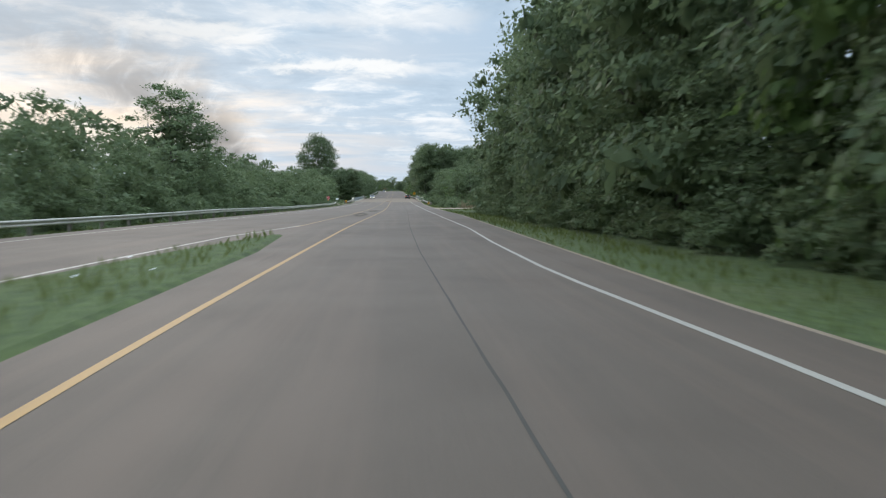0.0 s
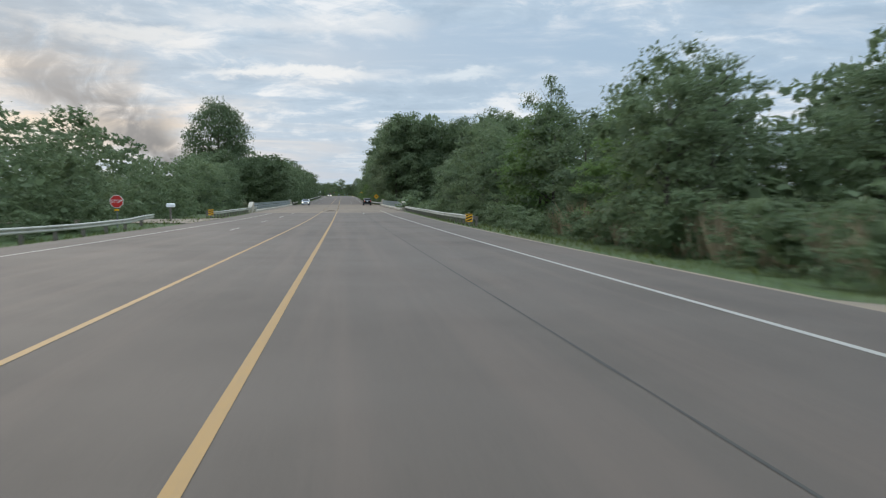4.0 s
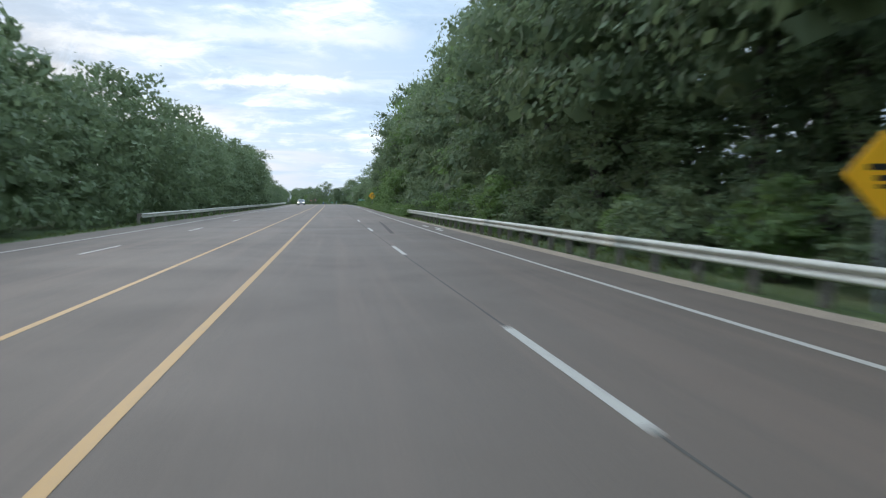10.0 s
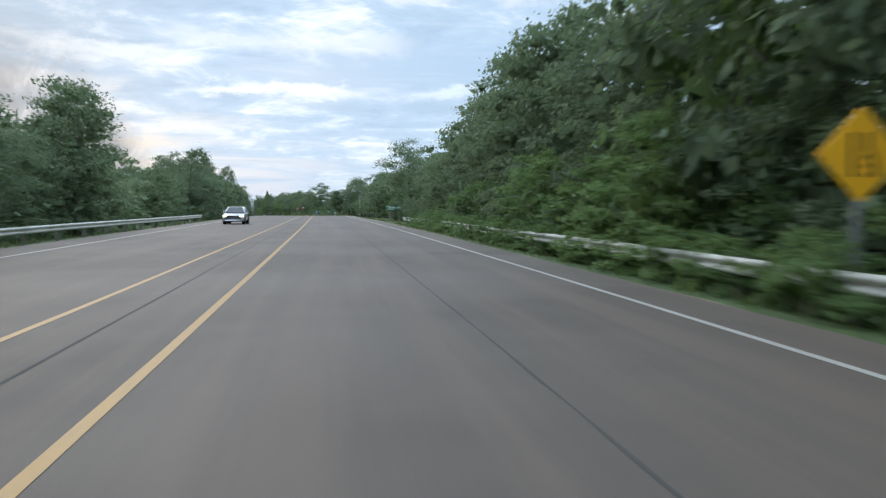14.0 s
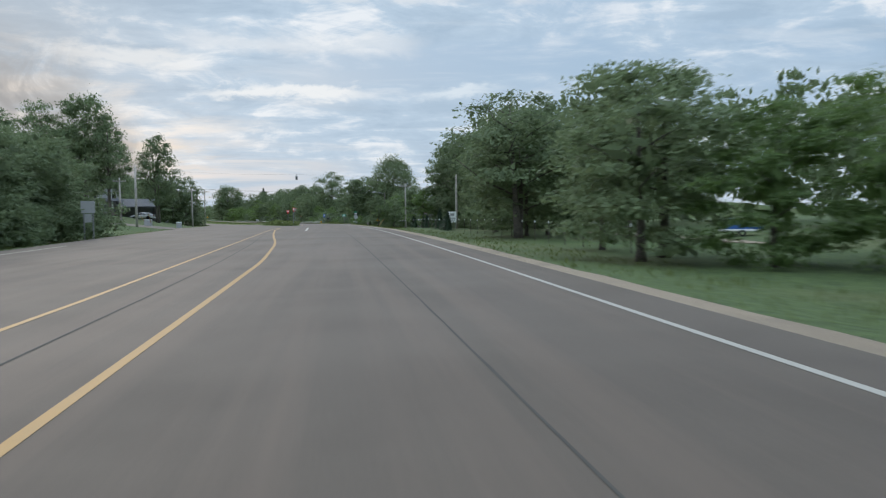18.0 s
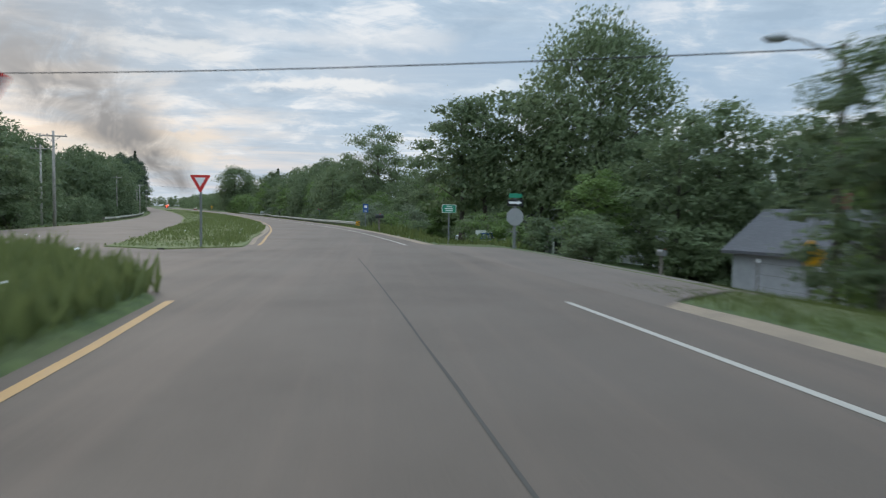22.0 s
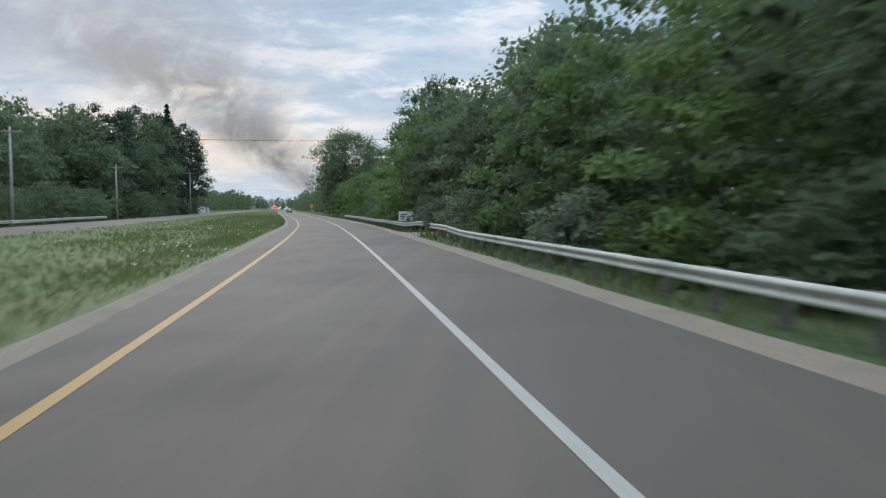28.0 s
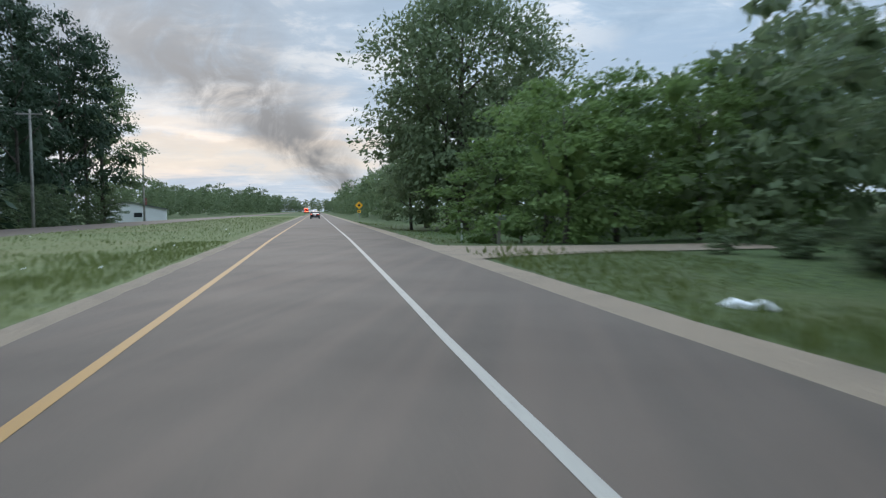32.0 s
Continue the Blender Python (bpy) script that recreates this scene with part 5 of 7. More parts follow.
bridge_rail(1, 8.75, 234.3, 294)
bridge_rail(-1, -12.2, 222.5, 291)

# ---- paints and plastics of the small things ----
SIGN_YELLOW = plain("sign_yellow", (0.95, 0.47, 0.02), 0.45)
SIGN_GREEN = plain("sign_green", (0.02, 0.26, 0.15), 0.45)
SIGN_BLUE = plain("sign_blue", (0.03, 0.11, 0.34), 0.45)
SIGN_RED = plain("sign_red", (0.62, 0.035, 0.03), 0.45)
SIGN_WHITE = plain("sign_white", (0.84, 0.85, 0.84), 0.5)
SIGN_BLACK = plain("sign_black", (0.02, 0.02, 0.02), 0.5)
SIGN_BACK = plain("sign_back", (0.36, 0.37, 0.37), 0.5, 0.3)
STEEL = plain("post_steel", (0.22, 0.23, 0.23), 0.55, 0.5)
POLE_WOOD = surface("pole_wood", (0.30, 0.28, 0.25), (0.44, 0.41, 0.37), 11.0, 0.8, 0.9, 0, 0.5, 0.01, (0.16, 0.14, 0.12), False)
WIRE = plain("wire", (0.03, 0.03, 0.03), 0.6)
SIDING = surface("grey_siding", (0.30, 0.31, 0.31), (0.36, 0.37, 0.37), 5.0, 0.5, 0.8, 0, 0.1, 0.01, (0.27, 0.28, 0.28), False)
ROOF = surface("shingle_roof", (0.06, 0.062, 0.068), (0.13, 0.13, 0.135), 14.0, 0.8, 0.9, 0, 0.6, 0.02, (0.09, 0.09, 0.095), False)
TRIM = plain("white_trim", (0.70, 0.70, 0.68), 0.6)
BRICK = surface("red_brick", (0.17, 0.06, 0.045), (0.25, 0.10, 0.07), 18.0, 1.0, 0.9, 0, 0.4, 0.01, (0.12, 0.05, 0.04), False)
DARKGLASS = plain("dark_glass", (0.012, 0.014, 0.016), 0.38, 0.0, 0.0, 0.0)
CANVAS = plain("white_canvas", (0.72, 0.74, 0.76), 0.8)
TARP = plain("blue_tarp", (0.05, 0.16, 0.50), 0.6)
BLACKCAR = plain("black_car_paint", (0.008, 0.009, 0.011), 0.3, 0.0, 0.0, 0.35)
SILVERCAR = plain("silver_car_paint", (0.46, 0.47, 0.48), 0.3, 0.5, 0.0, 1.0)
WHITECAR = plain("white_car_paint", (0.66, 0.68, 0.70), 0.28, 0.0, 0.0, 1.0)
GREYCAR = plain("dark_grey_car_paint", (0.03, 0.032, 0.035), 0.25, 0.0, 0.0, 1.0)
REDCAR = plain("red_truck_paint", (0.40, 0.02, 0.015), 0.3, 0.0, 0.0, 1.0)
RUBBER = plain("tyre_rubber", (0.018, 0.018, 0.018), 0.8)
ALLOY = plain("alloy_rim", (0.42, 0.43, 0.44), 0.35, 0.8)
CHROME = plain("bright_trim", (0.65, 0.66, 0.67), 0.2, 0.9)
PLASTIC = plain("black_plastic", (0.025, 0.026, 0.027), 0.6)
BRAKE = plain("lit_brake_lamp", (0.9, 0.07, 0.03), 0.3, 0.0, 1.1)
TAIL = plain("red_lens", (0.35, 0.02, 0.015), 0.25)
HEAD = plain("lit_headlamp", (1.0, 0.86, 0.62), 0.3, 0.0, 2.6)
AMBER = plain("lit_amber_lamp", (1.0, 0.5, 0.06), 0.3, 0.0, 2.0)
BEACON = plain("lit_red_beacon", (1.0, 0.12, 0.05), 0.3, 0.0, 9.0)


def prism(poly, y0, y1):
    """Extrudes an outline of (x, z) points from y0 to y1."""
    n = len(poly)
    v = [(x, y0, z) for x, z in poly] + [(x, y1, z) for x, z in poly]
    f = [tuple(range(n)), tuple(range(2 * n - 1, n - 1, -1))]
    return v, f + [((i + 1) % n, i, n + i, n + (i + 1) % n) for i in range(n)]


def rounded(w, h, cz, r=0.05, k=4):
    """Outline of a rounded rectangle w by h round (0, cz)."""
    out = []
    for sx, sz, a0 in ((1, -1, -90), (1, 1, 0), (-1, 1, 90), (-1, -1, 180)):
        for i in range(k + 1):
            a = radians(a0 + 90 * i / k)
            out.append((sx * (w / 2 - r) + r * math.cos(a), cz + sz * (h / 2 - r) + r * math.sin(a)))
    return out


def diamond(d, cz, r=0.06):
    """A square stood on its corner, its half diagonal d."""
    pts = []
    for i in range(4):
        a = radians(-90 + 90 * i)
        for e in (-0.5, 0.0, 0.5):
            b = a + e * 0.9
            pts.append(((d - r * 1.35) * math.cos(a) + r * math.cos(b), cz + (d - r * 1.35) * math.sin(a) + r * math.sin(b)))
    return pts


def ngon(r, cz, n, a0=0.0):
    return [(r * math.cos(a0 + 2 * math.pi * i / n), cz + r * math.sin(a0 + 2 * math.pi * i / n)) for i in range(n)]


def pm(name, pieces, mat, parent, label="", smooth=False, m=None):
    if isinstance(pieces, tuple):
        pieces = [pieces]
    return part(name, mesh(name, *joined(pieces), mat, smooth), parent, label, m)


def bars(parent, rows, mat, y=-0.034, name="lettering"):
    """Unreadable lettering, as plain bars: (x, z, width, height)."""
    for x, z, w, h in rows:
        pm(name, prism([(x - w / 2, z - h / 2), (x + w / 2, z - h / 2), (x + w / 2, z + h / 2), (x - w / 2, z + h / 2)], y, y + 0.008), mat, parent)


def post_pair(ob, xs, top, mat=STEEL, w=0.04, low=-0.9):
    for x in xs:
        pm("post", box(x - w, 0.0, low, x + w, 2 * w, top, 0.008), mat, ob)


def words(parent, text, size, x, z, mat, y=-0.036):
    cu = bpy.data.curves.new("lettering", "FONT")
    cu.body, cu.size, cu.align_x, cu.align_y, cu.extrude = text, size, "CENTER", "CENTER", 0.003
    tmp = bpy.data.objects.new("lettering", cu)
    me = bpy.data.meshes.new_from_object(tmp)
    me.name = "lettering"
    bpy.data.objects.remove(tmp)
    me.materials.clear()
    me.materials.append(mat)
    return part("lettering", me, parent, "", pose(x, y, z, 90, 0, 0))


def sign_thing(s, u, label, name="road_sign", turn=0.0, h=None):
    return thing(name, stand(s, u, h, turn), label, "road sign")


# warning sign past the bridge
o = sign_thing(319.1, 8.45, "yellow diamond warning sign on a steel post before the trees")
post_pair(o, (0,), 2.4)
pm("panel", prism(diamond(0.72, 2.15), -0.03, -0.005), SIGN_YELLOW, o)
bars(o, [(0, 2.27, 0.62, 0.10), (0, 2.10, 0.34, 0.09), (0, 1.97, 0.24, 0.07)], SIGN_BLACK)
# lane drop warning
o = sign_thing(442, 7.1, "yellow diamond lane ends sign above the vines", h=ground_h(442, 7.3) - 0.2)
post_pair(o, (0,), 2.9)
pm("panel", prism(diamond(0.66, 2.55), -0.03, -0.005), SIGN_YELLOW, o)
for q in ([(-0.17, 2.25), (-0.10, 2.25), (-0.10, 2.85), (-0.17, 2.85)], [(0.16, 2.25), (0.23, 2.25), (0.23, 2.42), (0.16, 2.42)], [(0.16, 2.42), (0.23, 2.42), (0.13, 2.66), (0.06, 2.66)], [(0.06, 2.66), (0.13, 2.66), (0.13, 2.85), (0.06, 2.85)]):
    pm("symbol", prism(q, -0.038, -0.03), SIGN_BLACK, o)
for z in (2.25, 2.37, 2.49):
    pm("symbol", prism([(0.04, z), (0.085, z), (0.085, z + 0.06), (0.04, z + 0.06)], -0.038, -0.03), SIGN_BLACK, o)
# a smaller one further down, seen from the bridge
o = sign_thing(1086, 6.2, "yellow diamond warning sign with a small plate below")
post_pair(o, (0,), 2.7)
pm("panel", prism(diamond(0.62, 2.5), -0.03, -0.005), SIGN_YELLOW, o)
pm("plate", prism(rounded(0.5, 0.4, 1.6), -0.03, -0.005), SIGN_YELLOW, o)
bars(o, [(0, 2.5, 0.3, 0.3), (0, 1.6, 0.3, 0.15)], SIGN_BLACK)
o = sign_thing(682.2, 10.9, "small yellow diamond arrow sign beside the side road")
post_pair(o, (0,), 1.5)
pm("panel", prism(diamond(0.38, 1.15), -0.03, -0.005), SIGN_YELLOW, o)
bars(o, [(0, 1.15, 0.26, 0.06)], SIGN_BLACK)
# red sign on the left
o = sign_thing(173, -15.2, "red octagonal stop sign with white letters on a post")
post_pair(o, (0,), 2.2)
pm("panel", prism(ngon(0.46, 1.75, 8, math.pi / 8), -0.03, -0.008), SIGN_WHITE, o, "white rim")
pm("face", prism(ngon(0.425, 1.75, 8, math.pi / 8), -0.036, -0.03), SIGN_RED, o)
words(o, "STOP", 0.30, 0, 1.75, SIGN_WHITE, -0.041)
pm("plate", prism(rounded(0.3, 0.12, 1.18, 0.02), -0.03, -0.01), SIGN_YELLOW, o, "small yellow plate")


def object_marker(s, u, way):
    ob = thing("object_marker", stand(s, u), "yellow and black striped marker at a guardrail's end", "road marker", "striped markers")
    post_pair(ob, (0,), 0.95)
    pm("panel", prism(rounded(0.46, 0.54, 0.58, 0.03), -0.03, -0.005), SIGN_YELLOW, ob)
    for i in range(3):
        z = 0.36 + 0.19 * i
        a, b = (-0.22, 0.22) if way > 0 else (0.22, -0.22)
        q = [(a, z - 0.06), (b, z + 0.10), (b, z + 0.20), (a, z + 0.04)]
        q = [(x, min(max(zz, 0.32), 0.84)) for x, zz in q]
        pm("stripe", prism(q if way > 0 else q[::-1], -0.036, -0.03), SIGN_BLACK, ob)


object_marker(169.5, 8.2, 1)
object_marker(191.2, -12.3, -1)
object_marker(751.3, 6.7, 1)


def mailbox(s, u, mat, label, size=1.0, turn=90.0):
    ob = thing("mailbox", stand(s, u, None, turn, size), label, "mailbox", "mailboxes")
    pm("post", box(-0.06, -0.06, -0.6, 0.06, 0.06, 1.0, 0.01), WOOD, ob)
    prof = [(-0.12, 1.0), (0.12, 1.0), (0.12, 1.15)] + [(0.12 * math.cos(a), 1.15 + 0.12 * math.sin(a)) for a in (0.5, 1.05, 1.57, 2.1, 2.65)] + [(-0.12, 1.15)]
    pm("box", prism(prof, -0.28, 0.25), mat, ob)
    pm("door", prism([(x * 0.97, 1.0 + (z - 1.0) * 0.97 + 0.003) for x, z in prof], -0.295, -0.28), mat, ob)
    pm("flag", box(0.122, -0.1, 1.1, 0.13, -0.06, 1.32), SIGN_RED, ob)
    return ob


mailbox(182.5, -13.9, SIGN_WHITE, "white mailbox on a wooden post", 1.15)
mailbox(1007, 7.9, STEEL, "grey mailbox on a thick wooden post beside a driveway", 1.0)
mailbox(1016, 11.5, STEEL, "grey metal mailbox on a post under the trees", 1.2)
mailbox(697.0, 14.6, STEEL, "grey mailbox on a post across the side road", 1.0, 0.0)
mailbox(890.6, 8.2, STEEL, "weathered mailbox behind the guardrail", 1.0)
mailbox(726.5, 5.39, PLASTIC, "black mailbox on a post in tall grass", 1.2)

# town sign on two thick posts
o = thing("road_sign", stand(537, 9.75, ground_h(537, 9.75) + 0.3, -6) @ pose(0, 0, 0, 0, -3, 0), "green sign board with white letters on two thick wooden posts", "road sign")
for x in (-0.62, 0.62):
    pm("post", box(x - 0.1, 0.02, -0.9, x + 0.1, 0.2, 2.0, 0.02), WOOD, o)
pm("panel", prism(rounded(2.1, 0.5, 1.72, 0.04), -0.03, 0.02), SIGN_WHITE, o, "white rim")
pm("face", prism(rounded(2.02, 0.42, 1.72, 0.03), -0.036, -0.03), SIGN_GREEN, o)
bars(o, [(-0.66 + 0.15 * i, 1.72, 0.07 if i % 3 else 0.10, 0.15 if i % 4 else 0.18) for i in range(6)] + [(0.42 + 0.14 * i, 1.72, 0.08, 0.16) for i in range(4)], SIGN_WHITE, -0.041)

# route signs on the left
o = sign_thing(584, -13.9, "white route shield between two white plates on one post")
post_pair(o, (0.0,), 3.5)
pm("plate", prism(rounded(0.62, 0.5, 3.25, 0.03), -0.03, -0.005), SIGN_WHITE, o)
pm("shield", prism([(-0.30, 2.50), (-0.16, 2.36), (0, 2.31), (0.16, 2.36), (0.30, 2.50), (0.32, 2.72), (0.28, 2.94), (-0.28, 2.94), (-0.32, 2.72)], -0.035, -0.005), SIGN_WHITE, o)
pm("arrow_plate", prism(rounded(0.5, 0.32, 2.1, 0.03), -0.03, -0.005), SIGN_WHITE, o)
bars(o, [(0, 3.27, 0.44, 0.12), (0, 2.72, 0.26, 0.2), (0, 2.1, 0.24, 0.08)], SIGN_BLACK, -0.041)
o = thing("road_sign", stand(602.5, -15.3, None, 6), "plain grey sign plates seen on two thin posts", "road sign")
post_pair(o, (-0.26, 0.28), 2.5)
pm("panel", prism(rounded(0.85, 0.8, 2.15, 0.04), -0.03, -0.005), SIGN_BACK, o)
pm("plate", prism(rounded(0.42, 0.55, 1.42, 0.03), -0.03, -0.005), SIGN_BACK, o)

# utility boxes and stakes on the left lawn
for q, w, a, b, hh, lab in ((667, -20.6, 0.7, 0.6, 0.85, "pale green utility box on the lawn"), (740, -31.5, 0.8, 0.6, 1.1, "white utility box on the grassy rise")):
    o = thing("utility_box", stand(q, w), lab, "utility box")
    pm("body", box(-a / 2, -b / 2, -0.2, a / 2, b / 2, hh, 0.03), SIGN_BACK, o)
    pm("lid", box(-a / 2 - 0.02, -b / 2 - 0.02, hh - 0.02, a / 2 + 0.02, b / 2 + 0.02, hh + 0.05, 0.02), SIGN_WHITE, o)
    pm("door", box(-a / 2 + 0.06, -b / 2 - 0.015, 0.08, a / 2 - 0.06, -b / 2 + 0.005, hh - 0.1, 0.01), SIGN_BACK, o)

# board by the utility pole
o = thing("notice_board", stand(640.7, 15.9), "white notice board on two short posts beside a pole", "sign")
post_pair(o, (-0.4, 0.4), 1.0)
pm("panel", prism(rounded(1.05, 1.35, 1.45, 0.04), -0.04, -0.005), SIGN_WHITE, o)
bars(o, [(0.0, 1.75, 0.5, 0.3), (0.05, 1.3, 0.7, 0.1), (0.0, 1.1, 0.6, 0.08)], SIGN_BACK, -0.046)

# signs at the junction
o = sign_thing(707, 7.0, "green county sign with white letters on a post")
post_pair(o, (0.0,), 1.9, STEEL, 0.035)
pm("panel", prism(rounded(0.8, 0.46, 2.0, 0.05), -0.03, -0.005), SIGN_WHITE, o, "white rim")
pm("face", prism(rounded(0.76, 0.42, 2.0, 0.04), -0.036, -0.03), SIGN_GREEN, o)
bars(o, [(0, 2.11, 0.30, 0.03), (0.0, 2.0, 0.46, 0.045), (0, 1.89, 0.40, 0.04)], SIGN_WHITE, -0.042)
o = sign_thing(699.4, 8.6, "back of an octagonal sign under a black and white arrow plate")
post_pair(o, (0.0,), 2.5, STEEL, 0.06)
pm("octagon", prism(ngon(0.42, 1.45, 8, math.pi / 8), -0.03, -0.01), SIGN_BACK, o)
pm("arrow_plate", prism(rounded(0.75, 0.3, 2.1, 0.02), -0.03, -0.01), SIGN_BLACK, o)
pm("arrow", prism([(-0.3, 2.05), (0.12, 2.05), (0.12, 2.0), (0.3, 2.1), (0.12, 2.2), (0.12, 2.15), (-0.3, 2.15)], -0.036, -0.03), SIGN_WHITE, o)
pm("street_plate", prism(rounded(0.6, 0.2, 2.42, 0.02), -0.03, -0.01), SIGN_GREEN, o)
o = thing("yard_banner", stand(709.5, 9.9, None, 0, 0.78), "white and blue banner with unreadable lettering on two stakes", "banner")
post_pair(o, (-0.95, 0.95), 1.25, WOOD, 0.03)
pm("cloth", prism(rounded(1.95, 0.95, 0.78, 0.02), -0.02, -0.008), SIGN_WHITE, o)
pm("stripe", prism([(-0.9, 0.36), (0.95, 0.36), (0.95, 0.42), (-0.9, 0.42)], -0.026, -0.02), SIGN_YELLOW, o)
bars(o, [(0.12, 0.78, 1.5, 0.5)], SIGN_BLUE, -0.026)
bars(o, [(-0.35, 0.78, 0.18, 0.34), (-0.08, 0.76, 0.2, 0.26), (0.2, 0.76, 0.2, 0.26), (0.5, 0.78, 0.2, 0.34)], SIGN_WHITE, -0.034)
o = sign_thing(750, 7.4, "blue service sign with a white symbol on a post")
post_pair(o, (0,), 2.9)
pm("panel", prism(rounded(0.62, 0.62, 2.55), -0.03, -0.005), SIGN_BLUE, o)
pm("plate", prism(rounded(0.62, 0.3, 2.05, 0.03), -0.03, -0.005), SIGN_BLUE, o)
bars(o, [(0, 2.55, 0.3, 0.26), (0, 2.05, 0.3, 0.07)], SIGN_WHITE)
o = sign_thing(801.5, 8.2, "red, white and blue route shield over an arrow plate")
post_pair(o, (0,), 2.9)
pm("shield", prism([(-0.3, 2.75), (-0.33, 2.5), (0, 2.12), (0.33, 2.5), (0.3, 2.75), (0, 2.68)], -0.03, -0.005), SIGN_BLUE, o)
pm("crest", prism([(-0.3, 2.78), (-0.32, 2.6), (0.32, 2.6), (0.3, 2.78), (0, 2.72)], -0.037, -0.03), SIGN_RED, o)
pm("plate", prism(rounded(0.5, 0.35, 1.85, 0.03), -0.03, -0.005), SIGN_BLUE, o)
bars(o, [(0, 2.45, 0.24, 0.2), (0, 1.85, 0.2, 0.2)], SIGN_WHITE, -0.04)
o = sign_thing(908.5, 7.6, "plain white hand-lettered board behind the guardrail", "sign_board", -4)
post_pair(o, (-0.5, 0.5), 1.1, WOOD)
pm("panel", prism(rounded(1.25, 0.85, 1.25, 0.02), -0.03, -0.005), SIGN_WHITE, o)
bars(o, [(-0.2, 1.38, 0.5, 0.09), (-0.25, 1.2, 0.4, 0.09), (0.28, 1.2, 0.34, 0.09), (-0.3, 1.02, 0.3, 0.09), (0.2, 1.02, 0.36, 0.09)], SIGN_BLACK)
o = sign_thing(888.5, 9.2, "small green sign on a post behind the guardrail")
post_pair(o, (0,), 1.6)
pm("panel", prism(rounded(0.32, 0.45, 1.4, 0.03), -0.03, -0.005), SIGN_GREEN, o)
o = thing("marker_post", stand(1012, 7.2), "thin white marker post in the grass", "post")
pm("post", box(-0.05, -0.03, -0.4, 0.05, 0.03, 1.1, 0.01), SIGN_WHITE, o)
# yield signs on the islands
for q, w, turn, lab in ((667.2, -3.75, 58, "red and white triangular yield sign on the junction island"), (675.0, -3.6, 205, "triangular yield sign turned away, its grey back showing"), (696.4, -4.75, -8, "red and white triangular yield sign at the start of the median")):
    o = sign_thing(q, w, lab, turn=turn)
    post_pair(o, (0,), 2.7)
    pm("panel", prism([(-0.38, 2.72), (-0.35, 2.76), (0.35, 2.76), (0.38, 2.72), (0.03, 2.10), (-0.03, 2.10)][::-1], -0.03, -0.005), SIGN_RED, o)
    pm("face", prism([(-0.21, 2.66), (0.21, 2.66), (0.0, 2.30)][::-1], -0.036, -0.03), SIGN_WHITE, o)
    pm("back", prism([(-0.35, 2.73), (0.35, 2.73), (0.0, 2.13)][::-1], -0.005, 0.0), SIGN_BACK, o, "grey back")


# ---- utility poles, lamp and wires ----
def utility_pole(s, u, h, arm=2.4, label="weathered wooden utility pole with a crossarm", turn=0.0):
    ob = thing("utility_pole", stand(s, u, None, turn), label, "utility pole", "utility poles")
    pm("pole", tube([(0, 0, -1), (0, 0, h * 0.5), (0, 0, h)], [0.17, 0.14, 0.10], 10), POLE_WOOD, ob, "", True)
    if arm:
        pm("crossarm", box(-arm / 2, -0.17, h - 0.55, arm / 2, -0.07, h - 0.43, 0.01), POLE_WOOD, ob)
        for x in (-0.45 * arm, -0.2 * arm, 0.45 * arm):
            pm("insulator", tube([(x, -0.12, h - 0.43), (x, -0.12, h - 0.33), (x, -0.12, h - 0.27)], [0.02, 0.05, 0.03], 8), SIGN_BACK, ob, "", True)
        for x in (-1, 1):
            pm("brace", tube([(x * arm * 0.28, -0.12, h - 0.5), (0, -0.1, h - 1.05)], [0.02, 0.02], 5), STEEL, ob)
    return ob


def wire(a, b, sag, r=0.012):
    """A cable hung between two world points."""
    a, b = Vector(a), Vector(b)
    m = Matrix.Translation(a)
    pts = [(b - a) * t - Vector((0, 0, sag * 4 * t * (1 - t))) for t in [i / 12 for i in range(13)]]
    ob = new("power_cable", mesh("power_cable", *tube(pts, [r] * 13, 5), WIRE, True))
    ob.matrix_world = m
    return tagged(ob, "thin black power cable hung between poles", "cable", "power cables")


PR = {}
for key, s, u, h, arm in (("r1", 641.9, 16.7, 6.8, 0), ("r2", 674.1, 14.7, 7.5, 2.2), ("l1", 600, -27.0, 9.5, 2.4), ("l2", 705, -23.2, 7.6, 1.6), ("l9", 664, -28.1, 6.5, 1.8), ("l10", 650.5, -23.1, 7.9, 0), ("l3", 742, -22.8, 8.9, 2.4), ("l4", 772, -31.0, 10.3, 2.4),
                          ("l5", 860, -31.5, 10.2, 2.4), ("l6", 979, -31, 9.5, 2.4), ("l7", 1052, -27.2, 11.5, 2.4), ("l8", 1099, -27.3, 11.8, 2.4), ("b1", 298, -29.5, 10.3, 2.2), ("b2", 94, -30, 11.0, 2.4)):
    utility_pole(s, u, h, arm, "tall slim wooden pole without a crossarm" if not arm else "weathered wooden utility pole with a crossarm")
    PR[key] = at(s, u, ground_h(s, u) + h - 0.4)
wire(PR["r1"], PR["r2"], 0.8)
wire(PR["l2"] + Vector((0, 0, 0.4)), at(683.2, 12.3, ground_h(683.2, 12.3) + 6.4), 0.3, 0.02)
wire(PR["l2"], PR["l3"], 0.4)
wire(PR["l1"], PR["l9"], 1.2)
wire(PR["l9"], PR["l2"], 0.7)
wire(PR["l10"], PR["l2"], 0.6)
wire(PR["l3"], PR["l4"], 0.8)
wire(PR["l4"], PR["l5"], 1.2)
wire(PR["l6"], PR["l7"], 1.0)
wire(PR["l7"], PR["l8"], 0.7)
wire(at(925, -29, 9.5), at(918, 17, 9.0), 0.9, 0.02)
utility_pole(925, -29.2, 10.0, 2.2)
utility_pole(917.5, 17.2, 9.4, 0.0, "plain wooden pole among the roadside trees")
